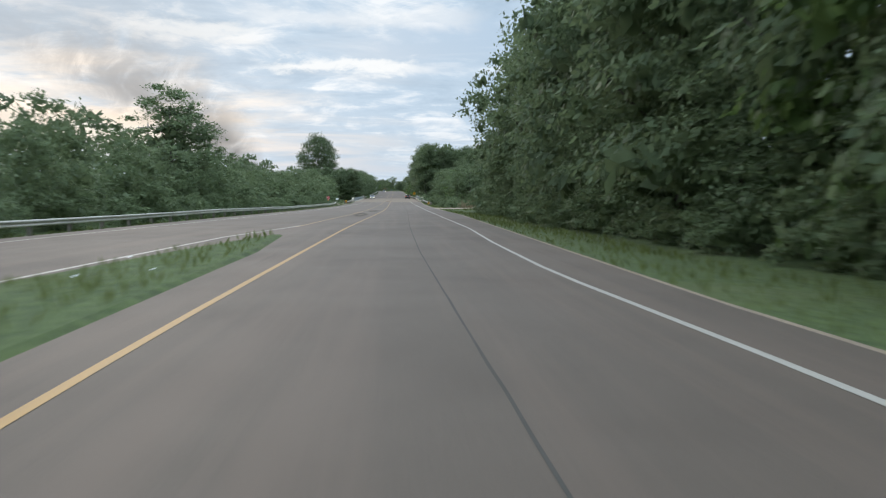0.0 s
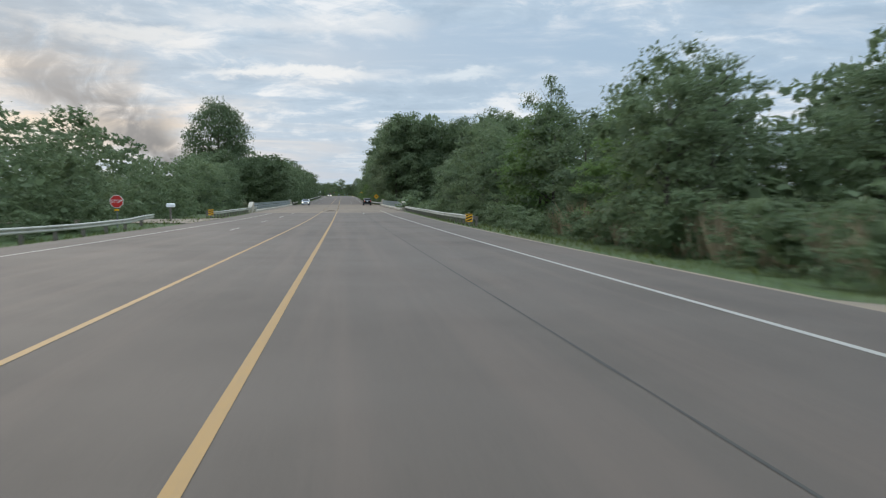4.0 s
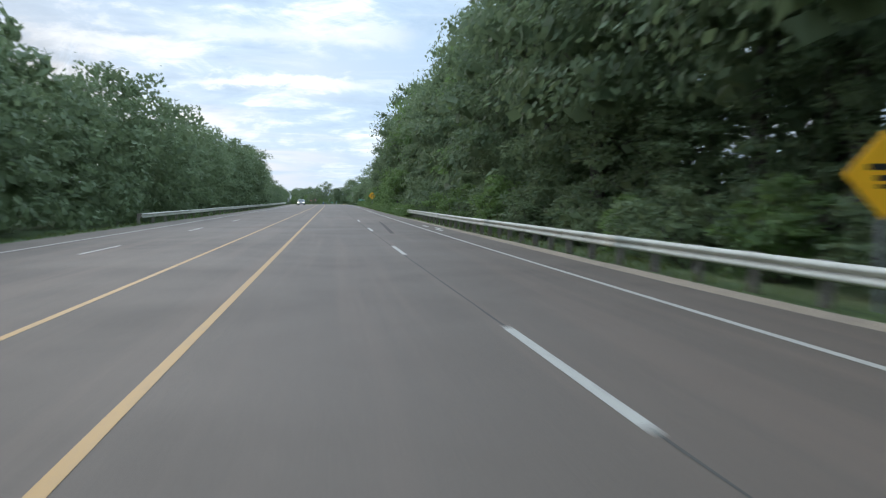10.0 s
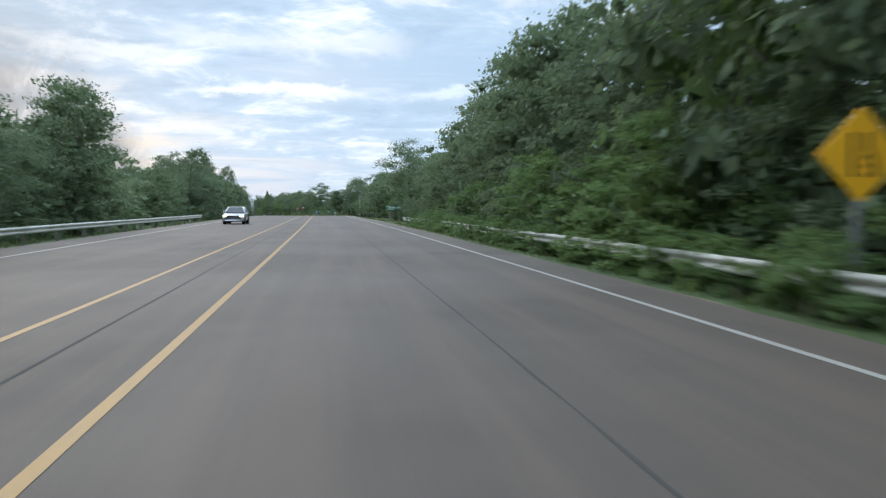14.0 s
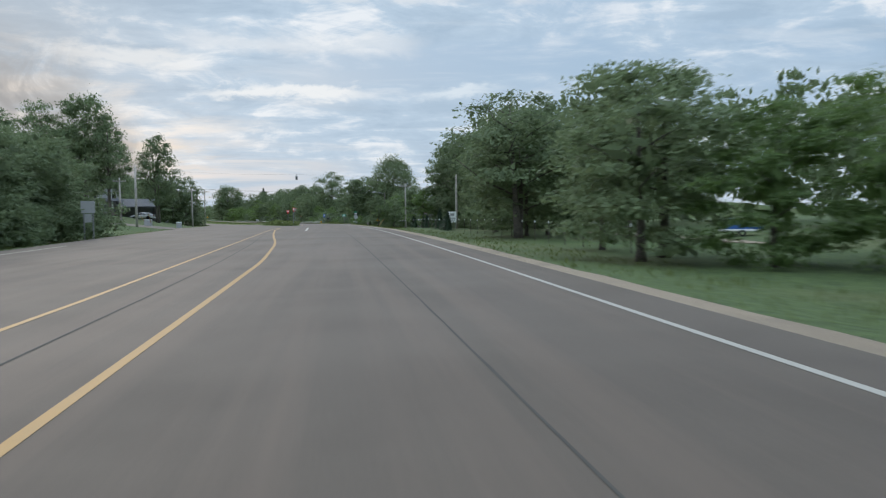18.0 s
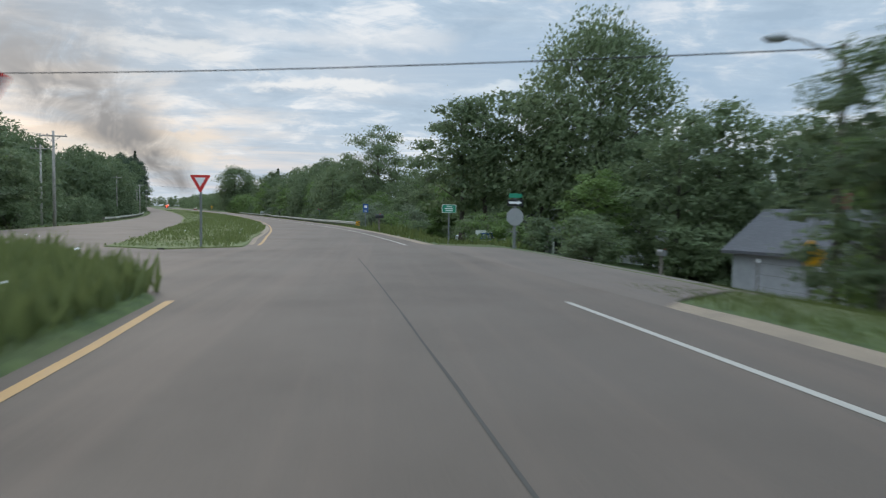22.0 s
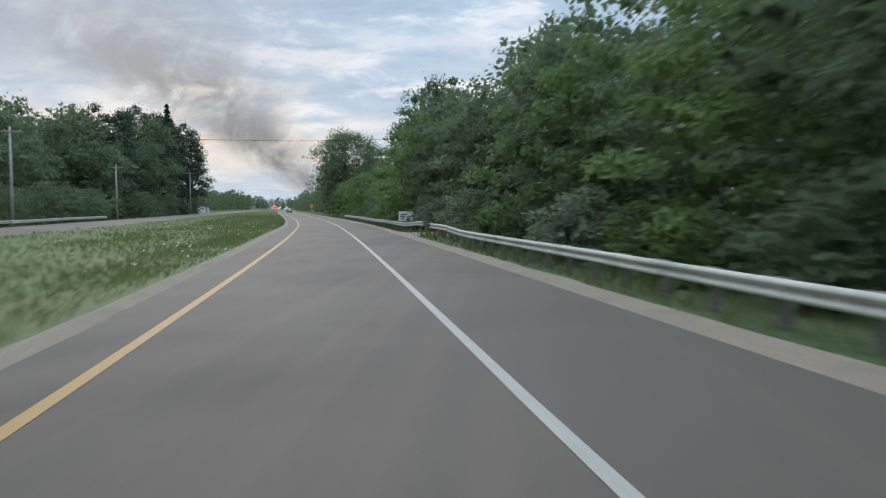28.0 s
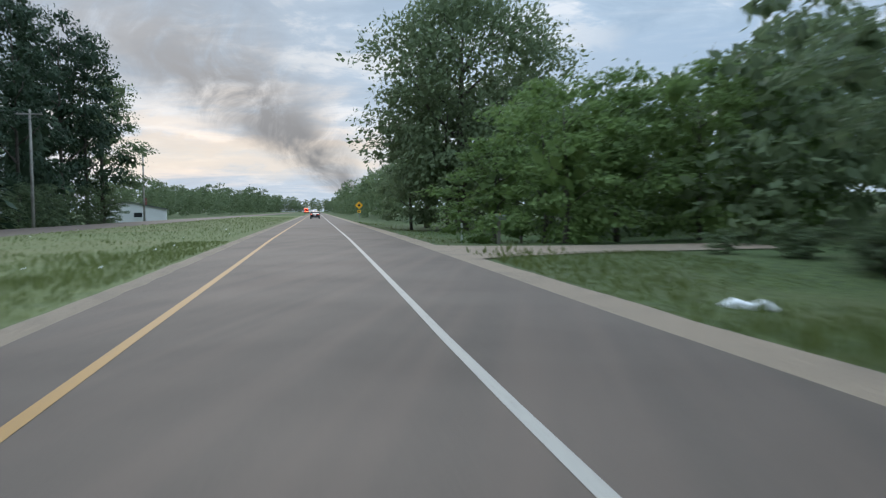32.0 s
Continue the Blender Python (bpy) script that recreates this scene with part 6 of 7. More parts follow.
o = thing("street_lamp", stand(683.2, 12.3), "street lamp with a curved arm on a grey pole", "street lamp")
pm("pole", tube([(0, 0, -1), (0, 0, 3), (0, 0, 6.5)], [0.12, 0.10, 0.08], 10), BARK, o, "", True)
pm("arm", tube([(0, 0, 6.1), (-0.5, -0.05, 6.3), (-1.2, -0.1, 6.5), (-1.7, -0.12, 6.55)], [0.035, 0.035, 0.03, 0.03], 7), SIGN_BACK, o, "", True)
pm("lamp_head", tube([(-1.6, -0.12, 6.55), (-1.75, -0.12, 6.55), (-2.1, -0.14, 6.5), (-2.25, -0.14, 6.5)], [0.05, 0.12, 0.11, 0.03], 8), SIGN_BACK, o, "", True)

hook = at(649, -3.0, 6.85)
wire(PR["r1"], hook, 0.1, 0.005)
wire(hook, PR["l10"], 0.3, 0.005)
o = thing("hanging_beacon", pose(hook.x, hook.y, hook.z, 0, 0, heading(649)), "small grey signal beacon hung over the junction on a cable", "signal beacon")
pm("hanger", tube([(0, 0, 0.02), (0, 0, -0.2)], [0.025, 0.02], 8), STEEL, o)
pm("cap", tube([(0, 0, -0.18), (0, 0, -0.24), (0, 0, -0.30)], [0.05, 0.15, 0.17], 10), SIGN_BACK, o, "", True)
pm("housing", box(-0.15, -0.13, -0.72, 0.15, 0.13, -0.28, 0.03), SIGN_BACK, o)
for z in (-0.40, -0.60):
    pm("lens", tube([(0, -0.128, z), (0, -0.15, z)], [0.085, 0.07], 14), SIGN_BLACK, o, "unlit dark lens")
    pm("visor", tube([(0, -0.13, z + 0.09), (0, -0.24, z + 0.085)], [0.03, 0.02], 6), SIGN_BACK, o)

o = thing("guy_wire", stand(669.3, 9.4), "steel guy wire with a faded yellow guard at its foot", "guy wire")
inv = o.matrix_world.inverted()
top = inv @ at(674.1, 14.7, ground_h(674.1, 14.7) + 6.6)
pm("strand", tube([(0, 0, -0.3), tuple(top * 0.5), tuple(top)], [0.006] * 3, 5), STEEL, o)
pm("guard", tube([tuple(top * 0.01), tuple(top * 0.11), tuple(top * 0.22)], [0.035, 0.035, 0.03], 8), YELLOW, o, "faded yellow plastic guard")
for q, w in ((662.5, -23.6), (664, -24.6)):
    o = thing("guy_wire", stand(q, w), "steel guy wire with a yellow guard beside a wooden pole", "guy wire")
    top = o.matrix_world.inverted() @ PR["l9" if w < -24 else "l10"]
    pm("strand", tube([(0, 0, -0.3), tuple(top * 0.5), tuple(top)], [0.006] * 3, 5), STEEL, o)
    pm("guard", tube([tuple(top * 0.01), tuple(top * 0.13), tuple(top * 0.25)], [0.04, 0.04, 0.035], 8), YELLOW, o, "yellow plastic guard")
o = thing("bollard", stand(669.6, 7.9), "short round wooden bollard on the roadside lawn", "bollard")
pm("post", tube([(0, 0, -0.4), (0, 0, 0.3), (0, 0, 0.78), (0, 0, 0.82)], [0.1, 0.1, 0.095, 0.06], 12), WOOD, o, "", True)


# ---- vehicles ----
def loft(sections, k=5):
    """A closed skin through cross sections (y, half width, low, high, rounding)."""
    v, f = [], []
    per = None
    for y, hw, lo, hi, r in sections:
        ring = []
        for sx, sz, a0 in ((1, -1, -90), (1, 1, 0), (-1, 1, 90), (-1, -1, 180)):
            cx, cz = sx * (hw - r), (hi - r if sz > 0 else lo + r)
            for i in range(k):
                a = radians(a0 + 90 * i / (k - 1))
                ring.append((cx + r * math.cos(a), y, cz + r * math.sin(a)))
        per = len(ring)
        o = len(v)
        v += ring
        if o:
            for i in range(per):
                f.append((o - per + i, o - per + (i + 1) % per, o + (i + 1) % per, o + i))
    f += [tuple(range(per)), tuple(range(len(v) - per, len(v)))[::-1]]
    return v, f


def wheel_meshes(r, w):
    n = 20
    prof = [(r * 0.62, -w / 2), (r * 0.9, -w / 2), (r, -w * 0.34), (r, w * 0.34), (r * 0.9, w / 2), (r * 0.62, w / 2)]
    v, f = [], []
    for i in range(n):
        a = 2 * math.pi * i / n
        for q, x in prof:
            v.append((x, q * math.cos(a), q * math.sin(a)))
    k = len(prof)
    for i in range(n):
        for j in range(k):
            f.append((i * k + j, i * k + (j + 1) % k, ((i + 1) % n) * k + (j + 1) % k, ((i + 1) % n) * k + j))
    tyre = mesh("tyre", v, f, RUBBER, True)
    ringv, ringf = [], []
    for i in range(20):
        a = 2 * math.pi * i / 20
        for q, x in ((r * 0.63, w * 0.42), (r * 0.56, w * 0.45), (r * 0.52, w * 0.2), (r * 0.63, -w * 0.2)):
            ringv.append((x, q * math.cos(a), q * math.sin(a)))
    for i in range(20):
        for j in range(3):
            ringf.append((i * 4 + j, i * 4 + j + 1, ((i + 1) % 20) * 4 + j + 1, ((i + 1) % 20) * 4 + j))
    pcs = [(ringv, ringf)]
    for i in range(5):
        a = 2 * math.pi * i / 5
        c, s2 = math.cos(a), math.sin(a)
        sp = []
        for x in (w * 0.28, w * 0.42):
            for t, half in ((0.0, 0.055), (r * 0.58, 0.035)):
                for e in (-half, half):
                    sp.append((x, t * c - e * s2, t * s2 + e * c))
        pcs.append((sp, [(0, 1, 3, 2), (4, 6, 7, 5), (0, 4, 5, 1), (2, 3, 7, 6), (0, 2, 6, 4), (1, 5, 7, 3)]))
    rim = mesh("rim", *joined(pcs), ALLOY)
    back = mesh("brake_disc", *tube([(w * 0.05, 0, 0), (w * 0.12, 0, 0)], [r * 0.55, r * 0.55], 16), PLASTIC)
    return tyre, rim, back


def vehicle(name, m, label, spec, paintm, lit_front=False, lit_rear=False):
    """A car whose nose points along +y; spec gives its outline."""
    ob = thing(name, m, label, "car")
    body = pm("body", loft(spec["body"]), paintm, ob, "", True)
    pm("sill", loft(spec["sill"]), PLASTIC, ob, "black lower cladding", False)
    b0, b1, r0, r1 = spec["cabin"]  # belt rear, belt front, roof rear, roof front (y)
    hb, hr, zb, zt = spec["cabin_w"]
    zt2 = zt - spec.get("rear_drop", 0.03)
    g8 = [(-hb, b0, zb), (hb, b0, zb), (hb, b1, zb), (-hb, b1, zb), (-hr, r0, zt2), (hr, r0, zt2), (hr, r1, zt), (-hr, r1, zt)]
    quad = [(0, 1, 5, 4), (1, 2, 6, 5), (2, 3, 7, 6), (3, 0, 4, 7)]
    names = ["rear_window", "side_window", "windscreen", "side_window"]
    for nm, q in zip(names, quad):
        pts = [Vector(g8[i]) for i in q]
        c = sum(pts, Vector()) / 4
        nrm = (pts[1] - pts[0]).cross(pts[3] - pts[0]).normalized()
        pts2 = [p + nrm * 0.02 for p in pts] + [p - nrm * 0.03 for p in pts]
        pm(nm, (pts2, [(0, 1, 2, 3), (7, 6, 5, 4), (0, 4, 5, 1), (1, 5, 6, 2), (2, 6, 7, 3), (3, 7, 4, 0)]), DARKGLASS, body)
    for sx in (-1, 1):
        for (ya, za), (yb, zb2), w in (((b1, zb), (r1, zt), 0.05), ((b0, zb), (r0, zt2), 0.09), (((b0 + b1) / 2 + 0.1, zb), ((r0 + r1) / 2 + 0.1, zt), 0.05), ((b0 + 0.55, zb), (r0 + 0.5, zt2), 0.10)):
            pm("pillar", tube([(sx * hb, ya, za), (sx * (hb * 0.45 + hr * 0.55 + 0.015), ya * 0.45 + yb * 0.55, za * 0.45 + zb2 * 0.55), (sx * hr, yb, zb2)], [w, w, w], 6), paintm, body, "", True)
    pm("roof", loft([(r0 - 0.12, hr * 0.9, zt2 - 0.05, zt2 + 0.01, 0.02), (r0, hr + 0.03, zt2 - 0.05, zt2 + 0.04, 0.04), ((r0 + r1) / 2, hr + 0.05, zt - 0.05, zt + 0.07, 0.05), (r1, hr + 0.02, zt - 0.05, zt + 0.03, 0.035)]), paintm, body, "", True)
    tyre, rim, disc = spec["wheels"]
    r, x, yr, yf = spec["wheel"]
    for y in (yr, yf):
        for sx in (-1, 1):
            wh = part("wheel", disc, ob, "", pose(sx * x, y, r, 0, 0, 0 if sx > 0 else 180))
            part("tyre", tyre, wh)
            part("rim", rim, wh, "alloy rim with five spokes")
            n = 12
            arc = [(r * 1.0 + 0.05, r * 1.0 + 0.12)]
            vv, ff = [], []
            for i in range(n + 1):
                a = radians(-8 + 196 * i / n)
                for q, px in ((r + 0.03, spec["hw"] - 0.03), (r + 0.03, spec["hw"] + 0.015), (r + 0.10, spec["hw"] + 0.015), (r + 0.10, spec["hw"] - 0.05)):
                    vv.append((sx * px, y + q * math.cos(a), r + q * math.sin(a)))
            for i in range(n):
                for j in range(3):
                    ff.append((i * 4 + j, i * 4 + j + 1, i * 4 + j + 5, i * 4 + j + 4))
            pm("wheel_arch", (vv, ff), PLASTIC, body, "", True)
            dv, df = tube([(sx * (spec["hw"] - 0.26), y, r), (sx * (spec["hw"] + 0.004), y, r)], [r + 0.05, r + 0.05], 20)
            pm("wheel_well", (dv, df), RUBBER, body)
    yb, yf2 = spec["ends"]
    lamp = BRAKE if lit_rear else TAIL
    z = spec["lamp_z"]
    hw = spec["hw"]
    for sx in (-1, 1):
        pm("tail_lamp", loft([(yb - 0.015, 0.11, z + 0.01, z + 0.11, 0.03), (yb + 0.12, 0.14, z, z + 0.12, 0.03)]), lamp, body, "", True, Matrix.Translation((sx * (hw - 0.26), 0, 0)))
        pm("reflector", box(-0.1, yb - 0.035, 0.0, 0.1, yb + 0.02, 0.06), TAIL, body, "", False, Matrix.Translation((sx * (hw - 0.26), 0, spec["low"] + 0.18)))
        hz = spec["head_z"]
        pm("headlamp", loft([(yf2 - 0.22, 0.19, hz, hz + 0.13, 0.03), (yf2 - 0.02, 0.13, hz + 0.01, hz + 0.11, 0.03)]), HEAD if lit_front else CHROME, body, "", True, Matrix.Translation((sx * (hw - 0.24), 0, 0)))
        pm("mirror", loft([(-0.06, 0.10, -0.06, 0.08, 0.03), (0.06, 0.08, -0.05, 0.06, 0.03)]), paintm, body, "", True, Matrix.Translation((sx * (hb + 0.12), b1 - 0.45, zb + 0.08)))
        if spec.get("rails"):
            pm("roof_rail", tube([(sx * (hr - 0.02), r0 + 0.1, zt2 + 0.05), (sx * (hr - 0.02), r0 + 0.25, zt + 0.12), (sx * (hr - 0.02), r1 - 0.3, zt + 0.12), (sx * (hr - 0.02), r1 - 0.12, zt + 0.04)], [0.02] * 4, 6), CHROME, body, "", True)
        if lit_front:
            pm("fog_lamp", box(-0.09, yf2 - 0.06, 0, 0.09, yf2 + 0.0, 0.07, 0.01), AMBER, body, "", False, Matrix.Translation((sx * (hw - 0.28), 0, spec["low"] + 0.16)))
    pm("rear_bumper", loft([(yb - 0.06, hw * 0.86, spec["low"], spec["low"] + 0.30, 0.05), (yb + 0.2, hw * 0.98, spec["low"] - 0.02, spec["low"] + 0.32, 0.05)]), spec["bumper"], body, "", True)
    pm("front_bumper", loft([(yf2 - 0.2, hw * 0.96, spec["low"] - 0.02, spec["low"] + 0.28, 0.05), (yf2 + 0.03, hw * 0.78, spec["low"], spec["low"] + 0.26, 0.05)]), spec["bumper"], body, "", True)
    pm("grille", box(-0.45, yf2 - 0.1, spec["head_z"], 0.45, yf2 + 0.012, spec["head_z"] + 0.1, 0.01), PLASTIC, body)
    pm("number_plate", box(-0.16, yb - 0.055, 0, 0.16, yb - 0.03, 0.16, 0.008), SIGN_WHITE, body, "white plate with a plain bar", False, Matrix.Translation((0, 0, spec["plate_z"])))
    pm("plate_bar", box(-0.11, yb - 0.062, 0.05, 0.11, yb - 0.054, 0.1), SIGN_BACK, body, "", False, Matrix.Translation((0, 0, spec["plate_z"])))
    if spec.get("rails"):
        pm("tailgate_trim", box(-hb + 0.05, yb - 0.02, zb - 0.06, hb - 0.05, yb + 0.05, zb - 0.015, 0.01), CHROME, body, "bright strip under the rear window")
        pm("badge", box(-0.1, yb - 0.045, zb - 0.17, 0.1, yb - 0.02, zb - 0.12, 0.01), CHROME, body)
        pm("spoiler", loft([(r0 - 0.3, hr * 0.9, zt2 - 0.06, zt2 - 0.02, 0.015), (r0 - 0.05, hr * 0.98, zt2 - 0.07, zt2 + 0.02, 0.02)]), paintm, body, "", True)
        pm("exhaust", tube([(0.45, yb - 0.05, spec["low"] - 0.03), (0.45, yb + 0.3, spec["low"] - 0.03)], [0.035, 0.035], 8), CHROME, body)
    return ob


W35, W32 = wheel_meshes(0.35, 0.23), wheel_meshes(0.32, 0.21)
SUV = dict(body=[(-2.18, 0.74, 0.45, 1.00, 0.08), (-2.1, 0.84, 0.40, 1.06, 0.10), (-1.9, 0.895, 0.34, 1.09, 0.12), (-1.0, 0.91, 0.30, 1.09, 0.12), (0.4, 0.91, 0.30, 1.07, 0.12), (1.0, 0.905, 0.30, 1.04, 0.12), (1.75, 0.88, 0.32, 0.97, 0.12), (2.05, 0.80, 0.36, 0.88, 0.12), (2.17, 0.66, 0.42, 0.76, 0.10)],
           sill=[(-2.05, 0.80, 0.24, 0.46, 0.05), (-1.6, 0.88, 0.22, 0.42, 0.05), (1.5, 0.88, 0.22, 0.42, 0.05), (2.0, 0.78, 0.24, 0.44, 0.05)],
           cabin=(-2.02, 0.98, -1.55, 0.12), cabin_w=(0.83, 0.64, 1.06, 1.56), rear_drop=0.03, hw=0.91, wheel=(0.35, 0.79, -1.30, 1.34), wheels=W35, ends=(-2.18, 2.17), lamp_z=0.93, head_z=0.76, low=0.36, plate_z=0.82, bumper=PLASTIC, rails=True)
SEDAN = dict(body=[(-2.28, 0.66, 0.42, 0.90, 0.08), (-2.15, 0.80, 0.34, 0.97, 0.10), (-1.5, 0.87, 0.26, 0.98, 0.12), (0.2, 0.885, 0.24, 0.95, 0.12), (1.0, 0.88, 0.25, 0.92, 0.12), (1.75, 0.85, 0.28, 0.82, 0.12), (2.1, 0.76, 0.32, 0.74, 0.12), (2.28, 0.58, 0.38, 0.64, 0.09)],
             sill=[(-2.1, 0.78, 0.20, 0.36, 0.04), (1.9, 0.78, 0.20, 0.34, 0.04)],
             cabin=(-1.62, 1.12, -0.85, 0.22), cabin_w=(0.80, 0.58, 0.93, 1.38), rear_drop=0.02, hw=0.885, wheel=(0.32, 0.77, -1.32, 1.36), wheels=W32, ends=(-2.28, 2.28), lamp_z=0.78, head_z=0.60, low=0.28, plate_z=0.62, bumper=WHITECAR)
vehicle("suv", stand(289.5, 5.05, 0, 0.5), "black compact SUV with lit brake lamps on the bridge", SUV, BLACKCAR, lit_rear=True)
vehicle("sedan", stand(293.5, -8.9, 0, 180), "white sedan with lit headlamps coming towards the bridge", SEDAN, WHITECAR, lit_front=True)
SEDAN2 = dict(SEDAN, bumper=SILVERCAR)
vehicle("sedan", stand(497.0, -7.6, 0, 180), "silver sedan with lit headlamps in the oncoming lane", SEDAN2, SILVERCAR, lit_front=True)
DARK = dict(SEDAN, bumper=GREYCAR)
vehicle("sedan", stand(1115, -0.4, 0), "dark grey car driving ahead with red tail lamps", DARK, GREYCAR, lit_rear=True)
vehicle("sedan", stand(706, -32.6, None, 80), "silver car parked on the lawn beside a garage", SEDAN2, SILVERCAR)
vehicle("suv", stand(735, 16.2, None, 75), "silver car parked under trees", dict(SUV, bumper=SILVERCAR), SILVERCAR)
# red emergency truck far ahead
o = thing("fire_truck", stand(1420, -6.0, 0), "distant red emergency truck with flashing lamps", "truck")
pm("body", loft([(-3.5, 1.2, 0.6, 3.0, 0.1), (2.0, 1.2, 0.6, 3.0, 0.1)]), REDCAR, o)
pm("cab", loft([(2.1, 1.15, 0.6, 2.7, 0.1), (3.4, 1.15, 0.6, 2.6, 0.15), (3.6, 1.0, 0.8, 1.6, 0.15)]), REDCAR, o)
for x in (-0.8, -0.25, 0.3, 0.85):
    pm("beacon", box(x - 0.2, -3.62, 2.7, x + 0.2, -3.5, 3.05, 0.03), BEACON, o)
    pm("tail_lamp", box(x - 0.15, -3.6, 1.0, x + 0.15, -3.5, 1.4, 0.03), BEACON, o)
for y in (-2.2, 2.6):
    for sx in (-1, 1):
        part("wheel", W35[0], o, "", pose(sx * 1.05, y, 0.5, 0, 0, 0) @ Matrix.Diagonal((1.3, 1.45, 1.45, 1)))


# ---- houses ----
def window(ob, x, z, w, h, y, wall):
    fr = pm("window", prism(rounded(w, h, z, 0.02), y - 0.05, y), TRIM, wall, "white window frame", False, Matrix.Translation((x, 0, 0)))
    pm("pane", prism(rounded(w - 0.14, h - 0.14, z, 0.01), y - 0.058, y - 0.03), DARKGLASS, fr)
    pm("sill", box(-w / 2 - 0.05, y - 0.12, z - h / 2 - 0.06, w / 2 + 0.05, y, z - h / 2), TRIM, fr)


def gable_roof(w, d, z0, z1, over=0.35, t=0.14):
    pts = [(-w / 2 - over, z0 - over * (z1 - z0) / (w / 2)), (0, z1), (w / 2 + over, z0 - over * (z1 - z0) / (w / 2))]
    poly = pts + [(x, z - t) for x, z in pts[::-1]]
    return prism(poly[::-1], -d / 2 - over, d / 2 + over)


def house(m, label, w, d, h, ridge, wallm, windows, door=None, porch=False):
    ob = thing("house", m, label, "house")
    poly = [(-w / 2, -0.6), (w / 2, -0.6), (w / 2, h), (0, ridge - 0.12), (-w / 2, h)]
    wall = pm("wall", prism(poly, -d / 2, d / 2), wallm, ob)
    n = int(h / 0.22)
    for i in range(n):
        z = 0.05 + i * 0.22
        pm("siding_board", prism([(-w / 2, z), (w / 2, z), (w / 2, z + 0.19), (-w / 2, z + 0.19)], -d / 2 - 0.015, -d / 2 - 0.001), wallm, wall)
    pm("roof", gable_roof(w, d, h, ridge), ROOF, ob)
    for x, z, ww, hh in windows:
        window(ob, x, z, ww, hh, -d / 2 - 0.016, wall)
    if door is not None:
        dr = pm("door", prism([(door - 0.45, 0.1), (door + 0.45, 0.1), (door + 0.45, 2.15), (door - 0.45, 2.15)], -d / 2 - 0.06, -d / 2 - 0.016), TRIM, wall)
        pm("handle", box(door + 0.3, -d / 2 - 0.12, 1.05, door + 0.36, -d / 2 - 0.06, 1.12), STEEL, dr)
    pm("chimney", box(w * 0.2, d * 0.1, ridge - 1.3, w * 0.2 + 0.6, d * 0.1 + 0.6, ridge + 0.7, 0.02), BRICK, ob)
    if porch:
        pr = pm("porch_roof", ([(-w / 2, -d / 2 - 2, 2.3), (w / 2, -d / 2 - 2, 2.3), (w / 2, -d / 2, 2.8), (-w / 2, -d / 2, 2.8), (-w / 2, -d / 2 - 2, 2.4), (w / 2, -d / 2 - 2, 2.4), (w / 2, -d / 2, 2.95), (-w / 2, -d / 2, 2.95)], box(0, 0, 0, 1, 1, 1)[1]), ROOF, ob)
        for i in range(4):
            x = -w / 2 + 0.15 + (w - 0.3) * i / 3
            pm("porch_post", box(x - 0.07, -d / 2 - 1.95, -0.3, x + 0.07, -d / 2 - 1.81, 2.35, 0.01), TRIM, ob)
        pm("porch_floor", box(-w / 2, -d / 2 - 2.0, -0.5, w / 2, -d / 2 - 0.02, 0.15, 0.02), WOOD, ob)
    return ob


house(stand(714, -42, None, 25), "grey two-storey gabled house with a porch on a grassy rise", 6.4, 8, 4.3, 6.4, SIDING, [(-1.8, 3.4, 0.9, 1.1), (1.8, 3.4, 0.9, 1.1), (-2.0, 1.4, 1.0, 1.2)], 1.2, True)
o = thing("garage", stand(712, -34.5, None, 15), "low open garage with a grey roof on the lawn", "garage")
pm("wall", box(-3.5, 2.4, -0.6, 3.5, 2.6, 2.6), SIDING, o)
for x in (-3.5, 3.3):
    pm("side_wall", box(x, -2.4, -0.6, x + 0.2, 2.4, 2.4), SIDING, o)
pm("roof", ([(-3.9, -3.0, 2.3), (3.9, -3.0, 2.3), (3.9, 3.0, 4.0), (-3.9, 3.0, 4.0), (-3.9, -3.0, 2.5), (3.9, -3.0, 2.5), (3.9, 3.0, 4.15), (-3.9, 3.0, 4.15)], box(0, 0, 0, 1, 1, 1)[1]), ROOF, o, "pale grey sloping roof")
house(stand(727, 22.0, None, -55), "small grey house with white trim and a porch under trees", 5.2, 8, 2.7, 4.6, SIDING, [(-1.6, 1.5, 0.9, 1.2), (1.6, 1.5, 0.9, 1.2)], 0.3, True)
house(stand(694, 21.2, None, 20), "small grey gabled house with white trim among the trees", 5.0, 7, 2.6, 4.2, SIDING, [(1.2, 1.4, 1.0, 1.2), (-1.3, 1.4, 0.9, 1.1)])
house(stand(731, 34, None, -20), "two-storey grey house with white trim and a dark roof", 8, 8, 4.2, 6.0, SIDING, [(-2.4, 3.1, 1.1, 1.0), (2.2, 3.1, 1.1, 1.0), (2.2, 0.9, 1.0, 0.9), (-2.4, 0.9, 1.0, 0.9)])
house(stand(1125, -36, None, 10), "low white house with lit red lettering beyond the road", 14, 8, 2.6, 4.0, TRIM, [(-4, 1.4, 1.6, 1.0), (2, 1.4, 1.6, 1.0)], -1.0)
o = thing("white_fence", stand(136, 30.5, None, -20), "white board fence at the end of a driveway", "fence")
for x in (-1.5, 0.0, 1.5):
    pm("post", box(x - 0.07, -0.07, -0.5, x + 0.07, 0.07, 1.6, 0.01), TRIM, o)
for z in (0.4, 0.7, 1.0, 1.3):
    pm("board", box(-1.6, -0.1, z, 1.6, -0.07, z + 0.16, 0.005), TRIM, o)
o = thing("canopy_tent", stand(757, 20.2, None, 20, 0.8), "white peaked canopy tent on a lawn", "tent")
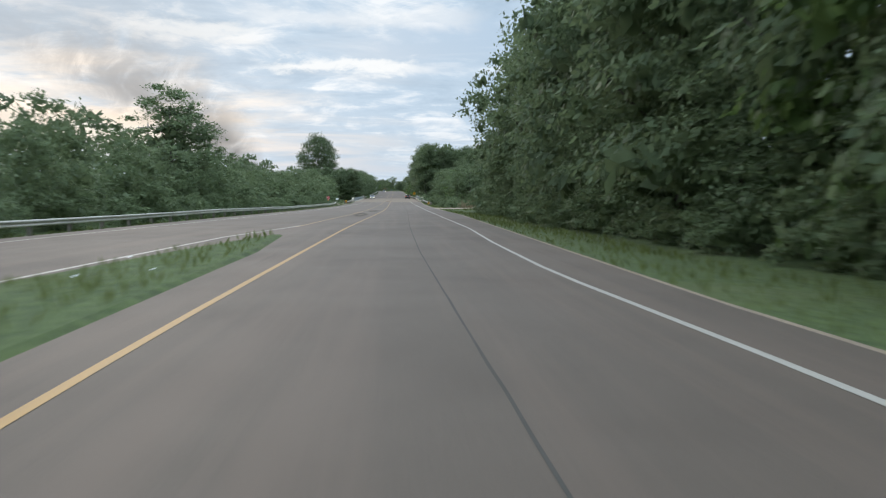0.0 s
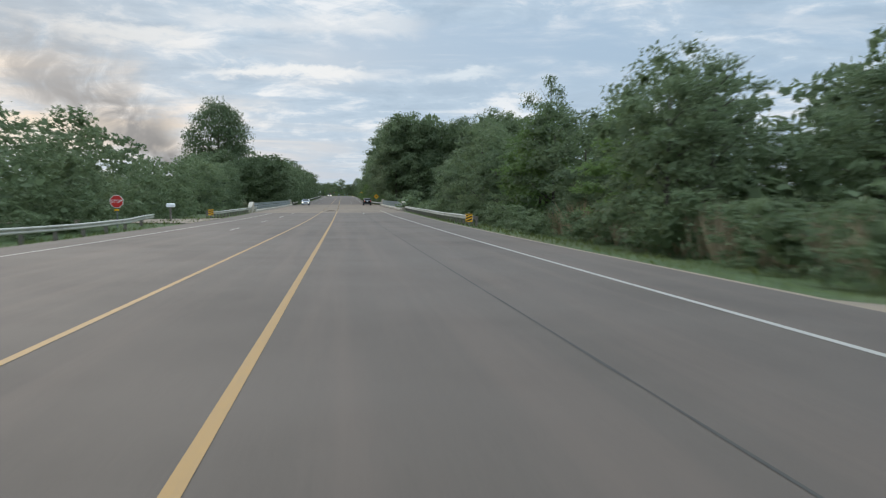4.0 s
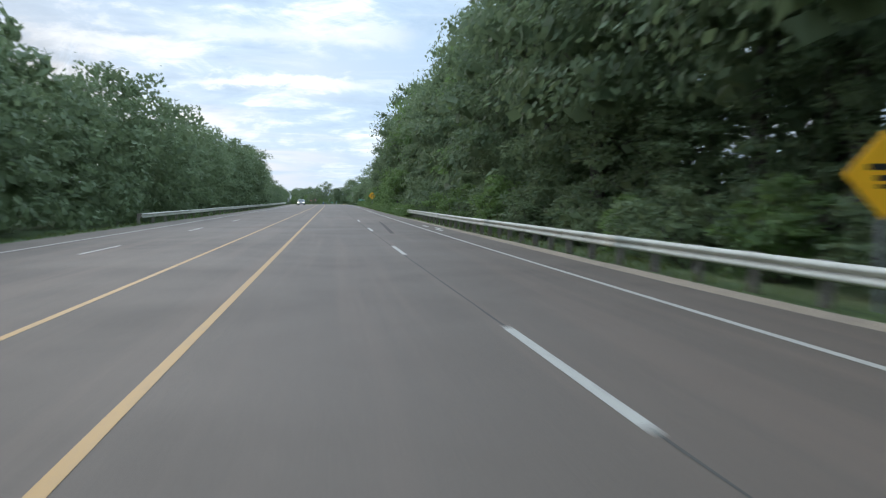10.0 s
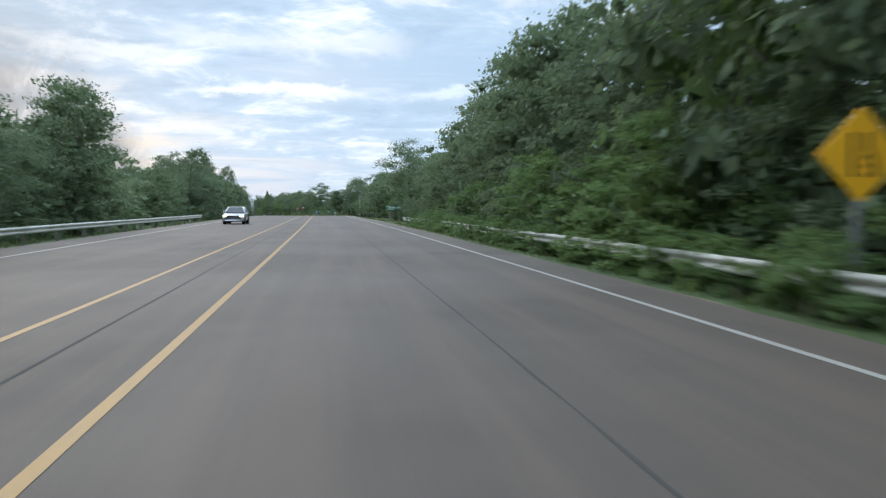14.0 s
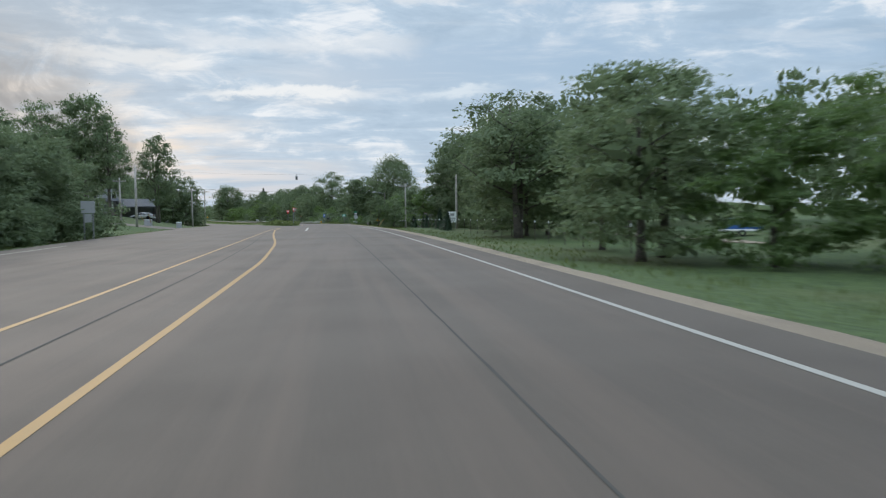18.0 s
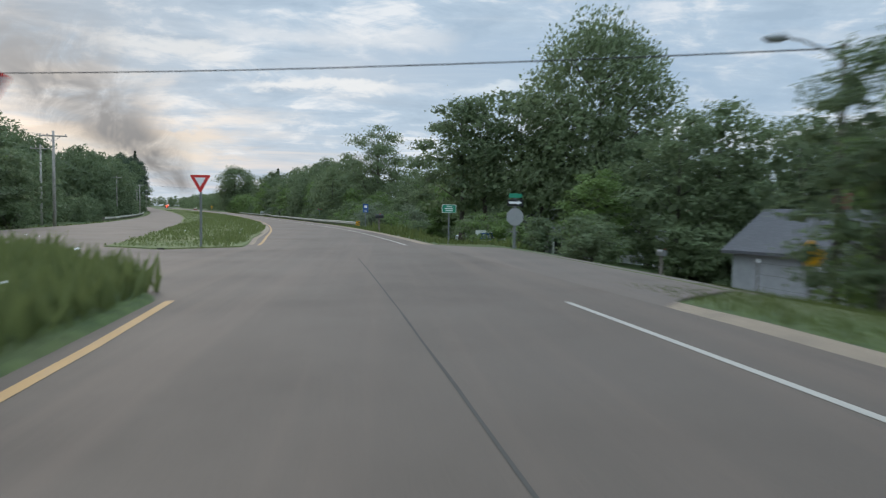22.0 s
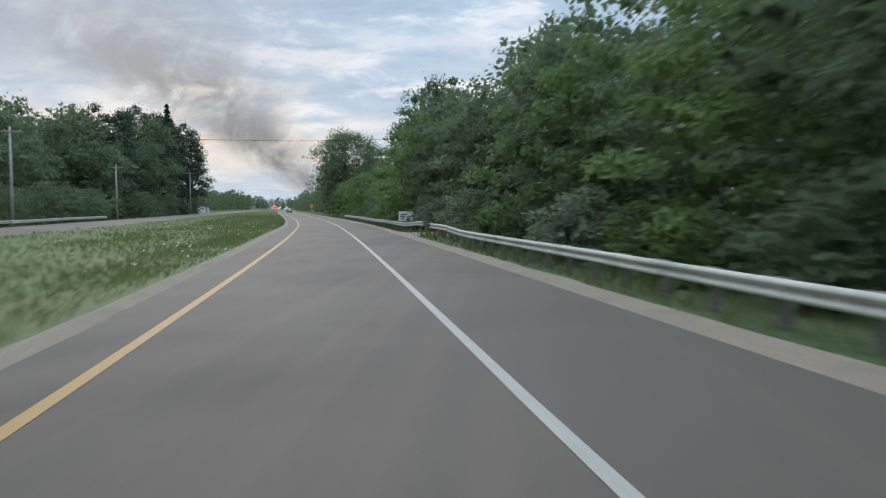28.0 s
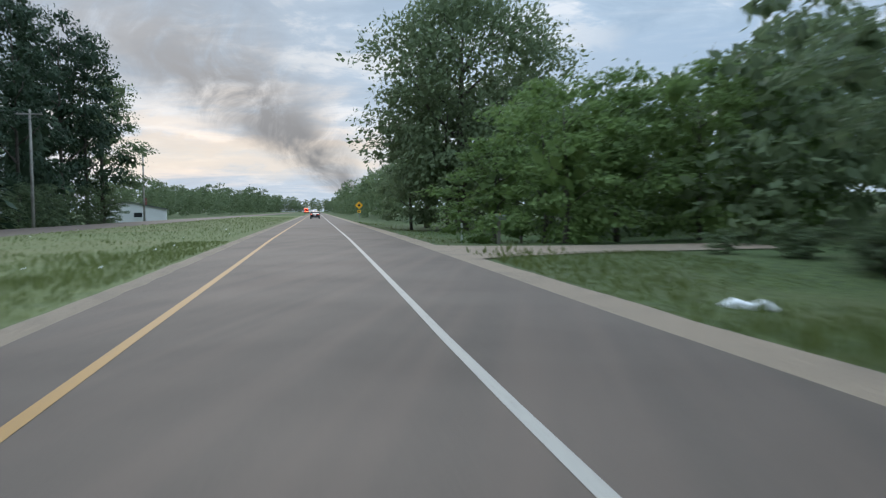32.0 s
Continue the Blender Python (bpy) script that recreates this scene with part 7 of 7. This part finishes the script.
pm("canopy", ([(-1.6, -1.6, 2.0), (1.6, -1.6, 2.0), (1.6, 1.6, 2.0), (-1.6, 1.6, 2.0), (-1.6, -1.6, 2.25), (1.6, -1.6, 2.25), (1.6, 1.6, 2.25), (-1.6, 1.6, 2.25), (0, 0, 3.1)], [(0, 1, 5, 4), (1, 2, 6, 5), (2, 3, 7, 6), (3, 0, 4, 7), (4, 5, 8), (5, 6, 8), (6, 7, 8), (7, 4, 8)]), CANVAS, o)
for x in (-1.55, 1.55):
    for y in (-1.55, 1.55):
        pm("leg", tube([(x, y, -0.3), (x, y, 2.1)], [0.025, 0.025], 6), STEEL, o)
o = thing("covered_trailer", stand(593, 25.0, None, 80, 0.6), "low trailer under a bright blue tarpaulin", "trailer")
pm("tarpaulin", loft([(-2.0, 0.7, 0.75, 1.1, 0.1), (-1.4, 0.9, 0.7, 1.75, 0.2), (1.2, 0.9, 0.7, 1.8, 0.2), (2.0, 0.75, 0.75, 1.2, 0.12)]), TARP, o, "crumpled blue tarpaulin", True)
pm("bed", box(-0.9, -2.0, 0.5, 0.9, 2.0, 0.72, 0.03), SIGN_WHITE, o)
for sx in (-1, 1):
    part("wheel", W32[0], o, "", pose(sx * 0.95, 0.2, 0.32))
o = thing("plastic_wrap", stand(987, 7.4), "crumpled white plastic wrap lying in the grass", "litter")
pm("sheet", joined([loft([(-0.5, 0.05, 0.0, 0.06, 0.02), (-0.3, 0.16, 0.0, 0.2, 0.05), (-0.05, 0.12, 0.02, 0.13, 0.04), (0.2, 0.19, 0.0, 0.22, 0.06), (0.45, 0.08, 0.0, 0.1, 0.03)])]), SIGN_WHITE, o, "", True, pose(0, 0, 0, 0, 0, 70))
o = thing("cargo_trailer", stand(740, 21.0, None, 30), "small white box trailer parked under trees", "trailer")
pm("body", box(-1.1, -0.8, 0.4, 1.1, 0.8, 1.75, 0.06), TRIM, o)
for x in (-0.83, 0.83):
    pm("wheel", tube([(-0.35, x, 0.3), (-0.35, x * 1.12, 0.3)], [0.3, 0.3], 14), RUBBER, o)
pm("drawbar", box(1.1, -0.05, 0.4, 1.9, 0.05, 0.5, 0.01), STEEL, o)
pm("door", box(-1.125, -0.6, 0.5, -1.1, 0.6, 1.65, 0.01), SIGN_WHITE, o)
o = thing("electric_box", stand(662, -24, None, 0), "pale green utility cabinet on the lawn", "utility box")
pm("cabinet", box(-0.5, -0.4, -0.2, 0.5, 0.4, 0.95, 0.04), SIGN_BACK, o)
pm("door", box(-0.42, -0.415, 0.1, 0.42, -0.4, 0.85, 0.01), SIGN_BACK, o)


# ---- wire fence and lawn on the right ----
def fence_run(s0, s1, f, gap, label):
    m = stand(s0, f(s0))
    inv = m.inverted()
    ob = thing("wire_fence", m, label, "fence")
    pmesh = mesh("post", *joined([box(-0.018, -0.018, -0.5, 0.018, 0.018, 1.25, 0.004)]), BARK)
    tmesh = mesh("post_tip", *box(-0.03, -0.03, 1.12, 0.03, 0.03, 1.25, 0.004), SIGN_WHITE)
    s, tops = s0, []
    while s <= s1:
        p = at(s, f(s), ground_h(s, f(s)))
        t = inv @ pose(p.x, p.y, p.z, 0, 0, heading(s))
        po = part("post", pmesh, ob, "", t)
        part("post_tip", tmesh, po, "white tip")
        tops.append(inv @ p)
        s += gap
    for z in (0.35, 0.75, 1.12):
        pts = [p + Vector((0, 0, z)) for p in tops]
        part("wire", mesh("wire", *tube(pts, [0.004] * len(pts), 4), BARK), ob)


fence_run(578, 690, tab((578, 12.6), (640, 13.4), (690, 14.0)), 3.0, "wire fence on thin dark posts with white tips")
o = setting("driveway_lawn", strip("driveway", 572, 640, lambda s: 21.2, lambda s: 23.0, -0.40, GRAVEL, 3, 0.3, 1), "pale gravel driveway behind the lawn", "driveway")


def side_road(name, s0, s1, u0, u1, mat, label, h0=0.0, flare=0.0, sign=1):
    """A road that leaves the main one at a right angle, a little above the ground."""
    n = max(4, int(abs(u1 - u0) / 1.5))
    v, f = [], []
    for i in range(n + 1):
        u = u0 + (u1 - u0) * i / n
        w = flare * math.exp(-abs(u - u0) / 3.0)
        for j in range(5):
            s = (s0 - w) + (s1 - s0 + 2 * w) * j / 4
            q = min(max(s, s0), s1)
            k = min(i / 2, 1)
            v.append(at(s, u, h0 * (1 - k) + (ground_h(q, u) + 0.035) * k))
        if i:
            o2 = (i - 1) * 5
            for j in range(4):
                q = (o2 + j, o2 + j + 1, o2 + 6 + j, o2 + 5 + j)
                f.append(q if sign > 0 else q[::-1])
    return setting(name, mesh(name, v, f, mat), label, "side road")


side_road("driveway_west", 116, 126, 6.9, 60, GRAVEL, "broad pale gravel driveway between the trees", -0.01, 6, 1)
side_road("side_road_right", 682, 696, 4.6, 90, SHOULDER, "side road of worn asphalt to the right", -0.004, 5, 1)
side_road("side_road_left", 652, 664, -17.5, -90, SHOULDER, "side road of worn asphalt up to the left", -0.004, 5, -1)
side_road("driveway_east", 999, 1003, 3.9, 17, GRAVEL, "gravel driveway beside the mailbox", -0.01, 3, 1)
side_road("driveway_gap", 889, 893.5, 4.6, 16, GRAVEL, "dirt track through the gap in the guardrail", -0.01, 2, 1)
side_road("driveway_left", 178, 189, -11.2, -40, GRAVEL, "gravel driveway by the red sign", -0.01, 2, -1)

# ---- painted symbols and wear on the road ----
def stain(name, c1, c2, strength):
    """A stain that thins out towards its ragged rim."""
    m, k = material(name)
    v = k.n("ShaderNodeTexCoord").outputs["Object"]
    w = k.n("ShaderNodeNewGeometry").outputs["Position"]
    r = k.n("ShaderNodeVectorMath", {0: v}, operation="LENGTH").outputs["Value"]
    a = k.noise(w, 1.3, 5.0, 0.65)
    f = k.smooth(k.math("ADD", r, k.math("MULTIPLY_ADD", a, 1.1, -0.55)), 0.95, 0.15)
    p = k.n("ShaderNodeBsdfPrincipled", {"Base Color": k.mix(a, (*c1, 1), (*c2, 1)), "Roughness": 0.9})
    mx = k.n("ShaderNodeMixShader", {0: k.math("MULTIPLY", f, strength), 1: k.n("ShaderNodeBsdfTransparent").outputs[0], 2: p.outputs[0]})
    k.n("ShaderNodeOutputMaterial", {0: mx.outputs[0]})
    return m


def blot(name, s, u, ls, wu, mat, label, turn=0.0):
    """A flat stain on the road, ls metres half along it and wu half across."""
    me = mesh(name, [(math.cos(2 * math.pi * i / 18), math.sin(2 * math.pi * i / 18), 0) for i in range(18)], [tuple(range(18))], mat)
    ob = setting(name, me, label, "road stain")
    p, d = at(s, u, 0.005), axis(s)[1]
    ob.matrix_world = pose(p.x, p.y, p.z, math.degrees(math.atan(d[2])), 0, heading(s) + turn) @ Matrix.Diagonal((wu, ls, 1, 1))
    return ob


STAIN = stain("road_stain", (0.085, 0.050, 0.027), (0.12, 0.078, 0.045), 0.8)
PATCH = stain("road_patch", (0.125, 0.100, 0.072), (0.165, 0.132, 0.098), 0.75)
DIRT = stain("deck_dirt", (0.075, 0.058, 0.040), (0.12, 0.092, 0.064), 0.95)
TINT = stain("brown_tint", (0.150, 0.086, 0.044), (0.18, 0.115, 0.064), 0.7)
blot("dirt_drift", 262, 7.8, 8.0, 0.7, DIRT, "brown dirt drifted against the kerb")
blot("dirt_drift_b", 246, 7.9, 6.0, 0.6, DIRT, "brown dirt drifted against the kerb")
blot("dirt_drift_c", 279, 7.8, 7.0, 0.7, DIRT, "brown dirt drifted against the kerb")
blot("dirt_drift_d", 228, 8.0, 8.0, 0.8, DIRT, "brown dirt and grit at the bridge's start")
blot("brown_stain", 227.5, -1.9, 7.5, 0.8, TINT, "faint brown stain across the painted median", 3)
blot("rust_stain", 223.5, -2.4, 3.2, 0.32, STAIN, "brown stain across the painted median", 2)
blot("repair_patch", 70, -2.7, 11.0, 0.9, PATCH, "pale repair patch in the painted median", 1)
blot("repair_patch_b", 92, -2.1, 8.0, 0.8, PATCH, "pale repair patch in the painted median")
blot("oil_stain", 534, -3.3, 0.8, 0.45, STAIN, "dark stain in the painted median", 50)
SKID = surface("skid_mark", (0.040, 0.032, 0.025), (0.062, 0.050, 0.038), 6.0, 0.7, 0.92, 0, 0.1, 0.003)
setting("paving_joint_cross", strip("joint", 374.8, 374.94, lambda q: -10.5, lambda q: 1.9, 0.003, TAR, 0.03), "thin dark joint across the road", "joint")
setting("skid_mark", strip("skid", 341, 358.5, lambda s: 2.66 + 0.034 * (s - 344), lambda s: 2.84 + 0.034 * (s - 344) - 0.09 * max(0.0, (s - 352) / 6.5), 0.003, SKID, 2), "dark skid mark on the right lane", "skid mark")
for i, (s, u, ll, w) in enumerate(((350.0, 5.25, 1.9, 0.2), (346.6, 5.5, 2.2, 0.18), (344.6, 5.25, 2.2, 0.16), (627.5, 5.35, 2.6, 0.3), (626.0, 5.0, 1.0, 0.5), (624.6, 5.5, 1.6, 0.2), (631.5, 5.0, 1.8, 0.18), (630, -2.85, 1.3, 0.35), (9.0, -4.6, 0.6, 0.3))):
    setting("painted_symbol_%d" % (i + 1), strip("symbol", s - ll / 2, s + ll / 2, lambda q: u - w / 2, lambda q: u + w / 2, 0.004, WHITE, 1), "worn white painted symbol on the shoulder", "road marking")
for s, e in ((232.6, 0.05), (292.8, 0.05), (302.5, 0.04)):
    setting("expansion_joint_%d" % int(s), strip("joint", s, s + e, lambda q: -11.0, lambda q: 8.0, 0.003, TAR, 0.02), "dark transverse joint at the bridge", "joint")
setting("island_gravel", strip("gravel", 699.5, 731, lambda s: MED_R(s) - 0.1, lambda s: MED_R(s) + 0.3, 0.006, GRAVEL, 2), "pale dirt edge of the grass island", "gravel")
setting("median_gravel", strip("gravel", 731, 1180, lambda s: MED_R(s) - 0.5 + 0.15 * noise.noise(Vector((s * 0.35, 2, 0))), lambda s: MED_R(s) + 0.2, 0.008, GRAVEL, 1.5), "pale dirt edge between asphalt and median grass", "gravel")

# ---- grass and weeds: uncounted blades ----
def meadow(name, runs, label, flowers=0.0, mat=BLADE):
    """Blades over stretches (s0, s1, left, right, per square metre, height)."""
    pos, hts = [], []
    for s0, s1, l, r, dens, hh in runs:
        s = s0
        while s < s1:
            a, b = l(s), r(s)
            n = int(max(0, (b - a)) * 1.0 * dens * rng.uniform(0.6, 1.4))
            for _ in range(n):
                q, u = s + rng.uniform(0, 1.0), rng.uniform(a, b)
                p = at(q, u, ground_h(q, u))
                patch = 0.75 + 0.6 * noise.noise(Vector((q * 0.25, u * 0.4, 1.0)))
                pos.append((p.x, p.y, p.z))
                hts.append(hh * max(0.35, patch) * rng.uniform(0.6, 1.3))
            s += 1.0
    pos, hts = np.array(pos), np.array(hts)
    n = len(pos)
    lean = rng.normal(size=(n, 3)) * 0.28
    lean[:, 2] = 1.0
    c = pos + lean * hts[:, None] * 0.42
    v, q = kites(c, lean, unit(n), hts, np.clip(hts * 0.22, 0.03, 0.12))
    tagged(new(name, fast_mesh(name, v, q, mat)), label, "grass", kind="stuff")
    if flowers:
        k = rng.random(n) < flowers
        fp = pos[k] + np.array([0, 0, 1.0]) * hts[k][:, None] * 1.0
        m = len(fp)
        v, q = kites(fp, unit(m), np.tile([0.2, -0.6, 0.9], (m, 1)), np.full(m, 0.07), np.full(m, 0.07))
        tagged(new(name + "_flower", fast_mesh(name + "_flower", v, q, SIGN_WHITE)), "scattered small white wild flowers in the grass", "flowers", kind="stuff")


edge = lambda d: (lambda s: R_EDGE(s) + GRAVEL_W(s) + d)
ledge = lambda d: (lambda s: L_EDGE(s) - d)
meadow("median_grass", [(-20, 29, lambda s: MED_L(s) + 0.1, lambda s: MED_R(s) - 0.1, 10, 0.3), (666.5, 690, lambda s: ISL_L(s) + 0.1, lambda s: ISL_R(s) - 0.1, 44, 0.95), (695.6, 1000, lambda s: max(MED_L(s), MED_R(s) - 9) + 0.15, lambda s: MED_R(s) - 0.3, 17, 0.26), (700, 1010, lambda s: MED_R(s) - 2.2, lambda s: MED_R(s) - 0.08, 40, 0.2), (1000, 1150, lambda s: MED_L(s) + 0.3, lambda s: MED_R(s) - 0.5, 5, 0.2), (720, 1000, lambda s: MED_L(s) + 0.2, lambda s: MED_R(s) - 9, 7, 0.22)], "tall green grass and weeds on the median", 0.003, BLADE_DRY)
meadow("verge_grass", [(2, 110, edge(0.0), edge(5.0), 6, 0.32), (124, 226, edge(0.1), edge(4.0), 5, 0.28), (300, 500, edge(0.1), edge(3.2), 7, 0.26), (500, 680, edge(0.1), edge(5.0), 5, 0.2), (700, 760, edge(0.1), edge(5.0), 7, 0.45), (729, 745, edge(1.8), edge(5.0), 9, 1.05), (760, 1000, edge(0.1), edge(3.6), 7, 0.38), (1004, 1080, edge(0.1), edge(5.0), 4, 0.2)], "green and straw-coloured roadside grass")
meadow("verge_grass_left", [(0, 220, ledge(4.0), ledge(0.1), 3, 0.3), (300, 520, ledge(3.5), ledge(0.1), 3.5, 0.28), (520, 650, ledge(4.0), ledge(0.1), 3, 0.22), (700, 1050, ledge(5.0), ledge(0.1), 1.2, 0.35)], "green grass beyond the oncoming lanes")
meadow("reed_bed", [(133, 168, lambda s: 12.0 + 0.03 * (s - 133), lambda s: 17.5, 12, 2.1)], "tall dry straw-coloured reeds before the trees", 0.0, REED)
meadow("lawn_grass", [(655, 681.5, edge(0.2), edge(7.5), 60, 0.12), (972, 998.5, edge(0.2), edge(6.5), 70, 0.13)], "short green grass on the roadside lawns")

# ---- smoke far ahead: a self-lit backdrop in the distance ----
m, k = material("smoke")
v = k.n("ShaderNodeTexCoord").outputs["Object"]
sp = k.n("ShaderNodeSeparateXYZ", {0: v})
zz = sp.outputs[2]
along = k.math("DIVIDE", zz, 620.0)
warp = k.math("MULTIPLY_ADD", k.noise(v, 0.006, 5.0, 0.6), 180.0, -90.0)
mid = k.math("MULTIPLY", k.math("POWER", k.math("MAXIMUM", along, 0.0), 1.15), -800.0)
off = k.math("ABSOLUTE", k.math("ADD", k.math("SUBTRACT", sp.outputs[0], mid), k.math("MULTIPLY", warp, k.math("MULTIPLY_ADD", along, 1.4, 0.15))))
width = k.math("MULTIPLY_ADD", along, 560.0, 38.0)
body = k.smooth(k.math("DIVIDE", off, width), 1.05, 0.15)
billow = k.smooth(k.noise(v, 0.009, 7.0, 0.62, 0.6), 0.22, 0.62)
fade = k.math("MULTIPLY", k.smooth(along, 1.0, 0.35), k.smooth(zz, -20.0, 30.0))
alpha = k.math("MULTIPLY", k.math("MULTIPLY", body, billow), k.math("MULTIPLY", fade, 1.05), clamp=True)
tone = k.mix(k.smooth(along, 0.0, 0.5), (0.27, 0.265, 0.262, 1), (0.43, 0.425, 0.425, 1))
# the plume's grey is emitted by the sheet, not lit by sun or sky
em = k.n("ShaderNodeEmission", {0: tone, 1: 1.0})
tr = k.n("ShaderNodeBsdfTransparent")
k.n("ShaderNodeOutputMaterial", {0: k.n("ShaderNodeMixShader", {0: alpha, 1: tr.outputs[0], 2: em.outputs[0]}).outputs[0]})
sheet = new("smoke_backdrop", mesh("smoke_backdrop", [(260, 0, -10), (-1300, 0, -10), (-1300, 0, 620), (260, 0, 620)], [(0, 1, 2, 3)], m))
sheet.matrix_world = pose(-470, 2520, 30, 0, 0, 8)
tagged(sheet, "self-lit sheet of grey smoke rising and drifting far beyond the road", "smoke", kind="structure")
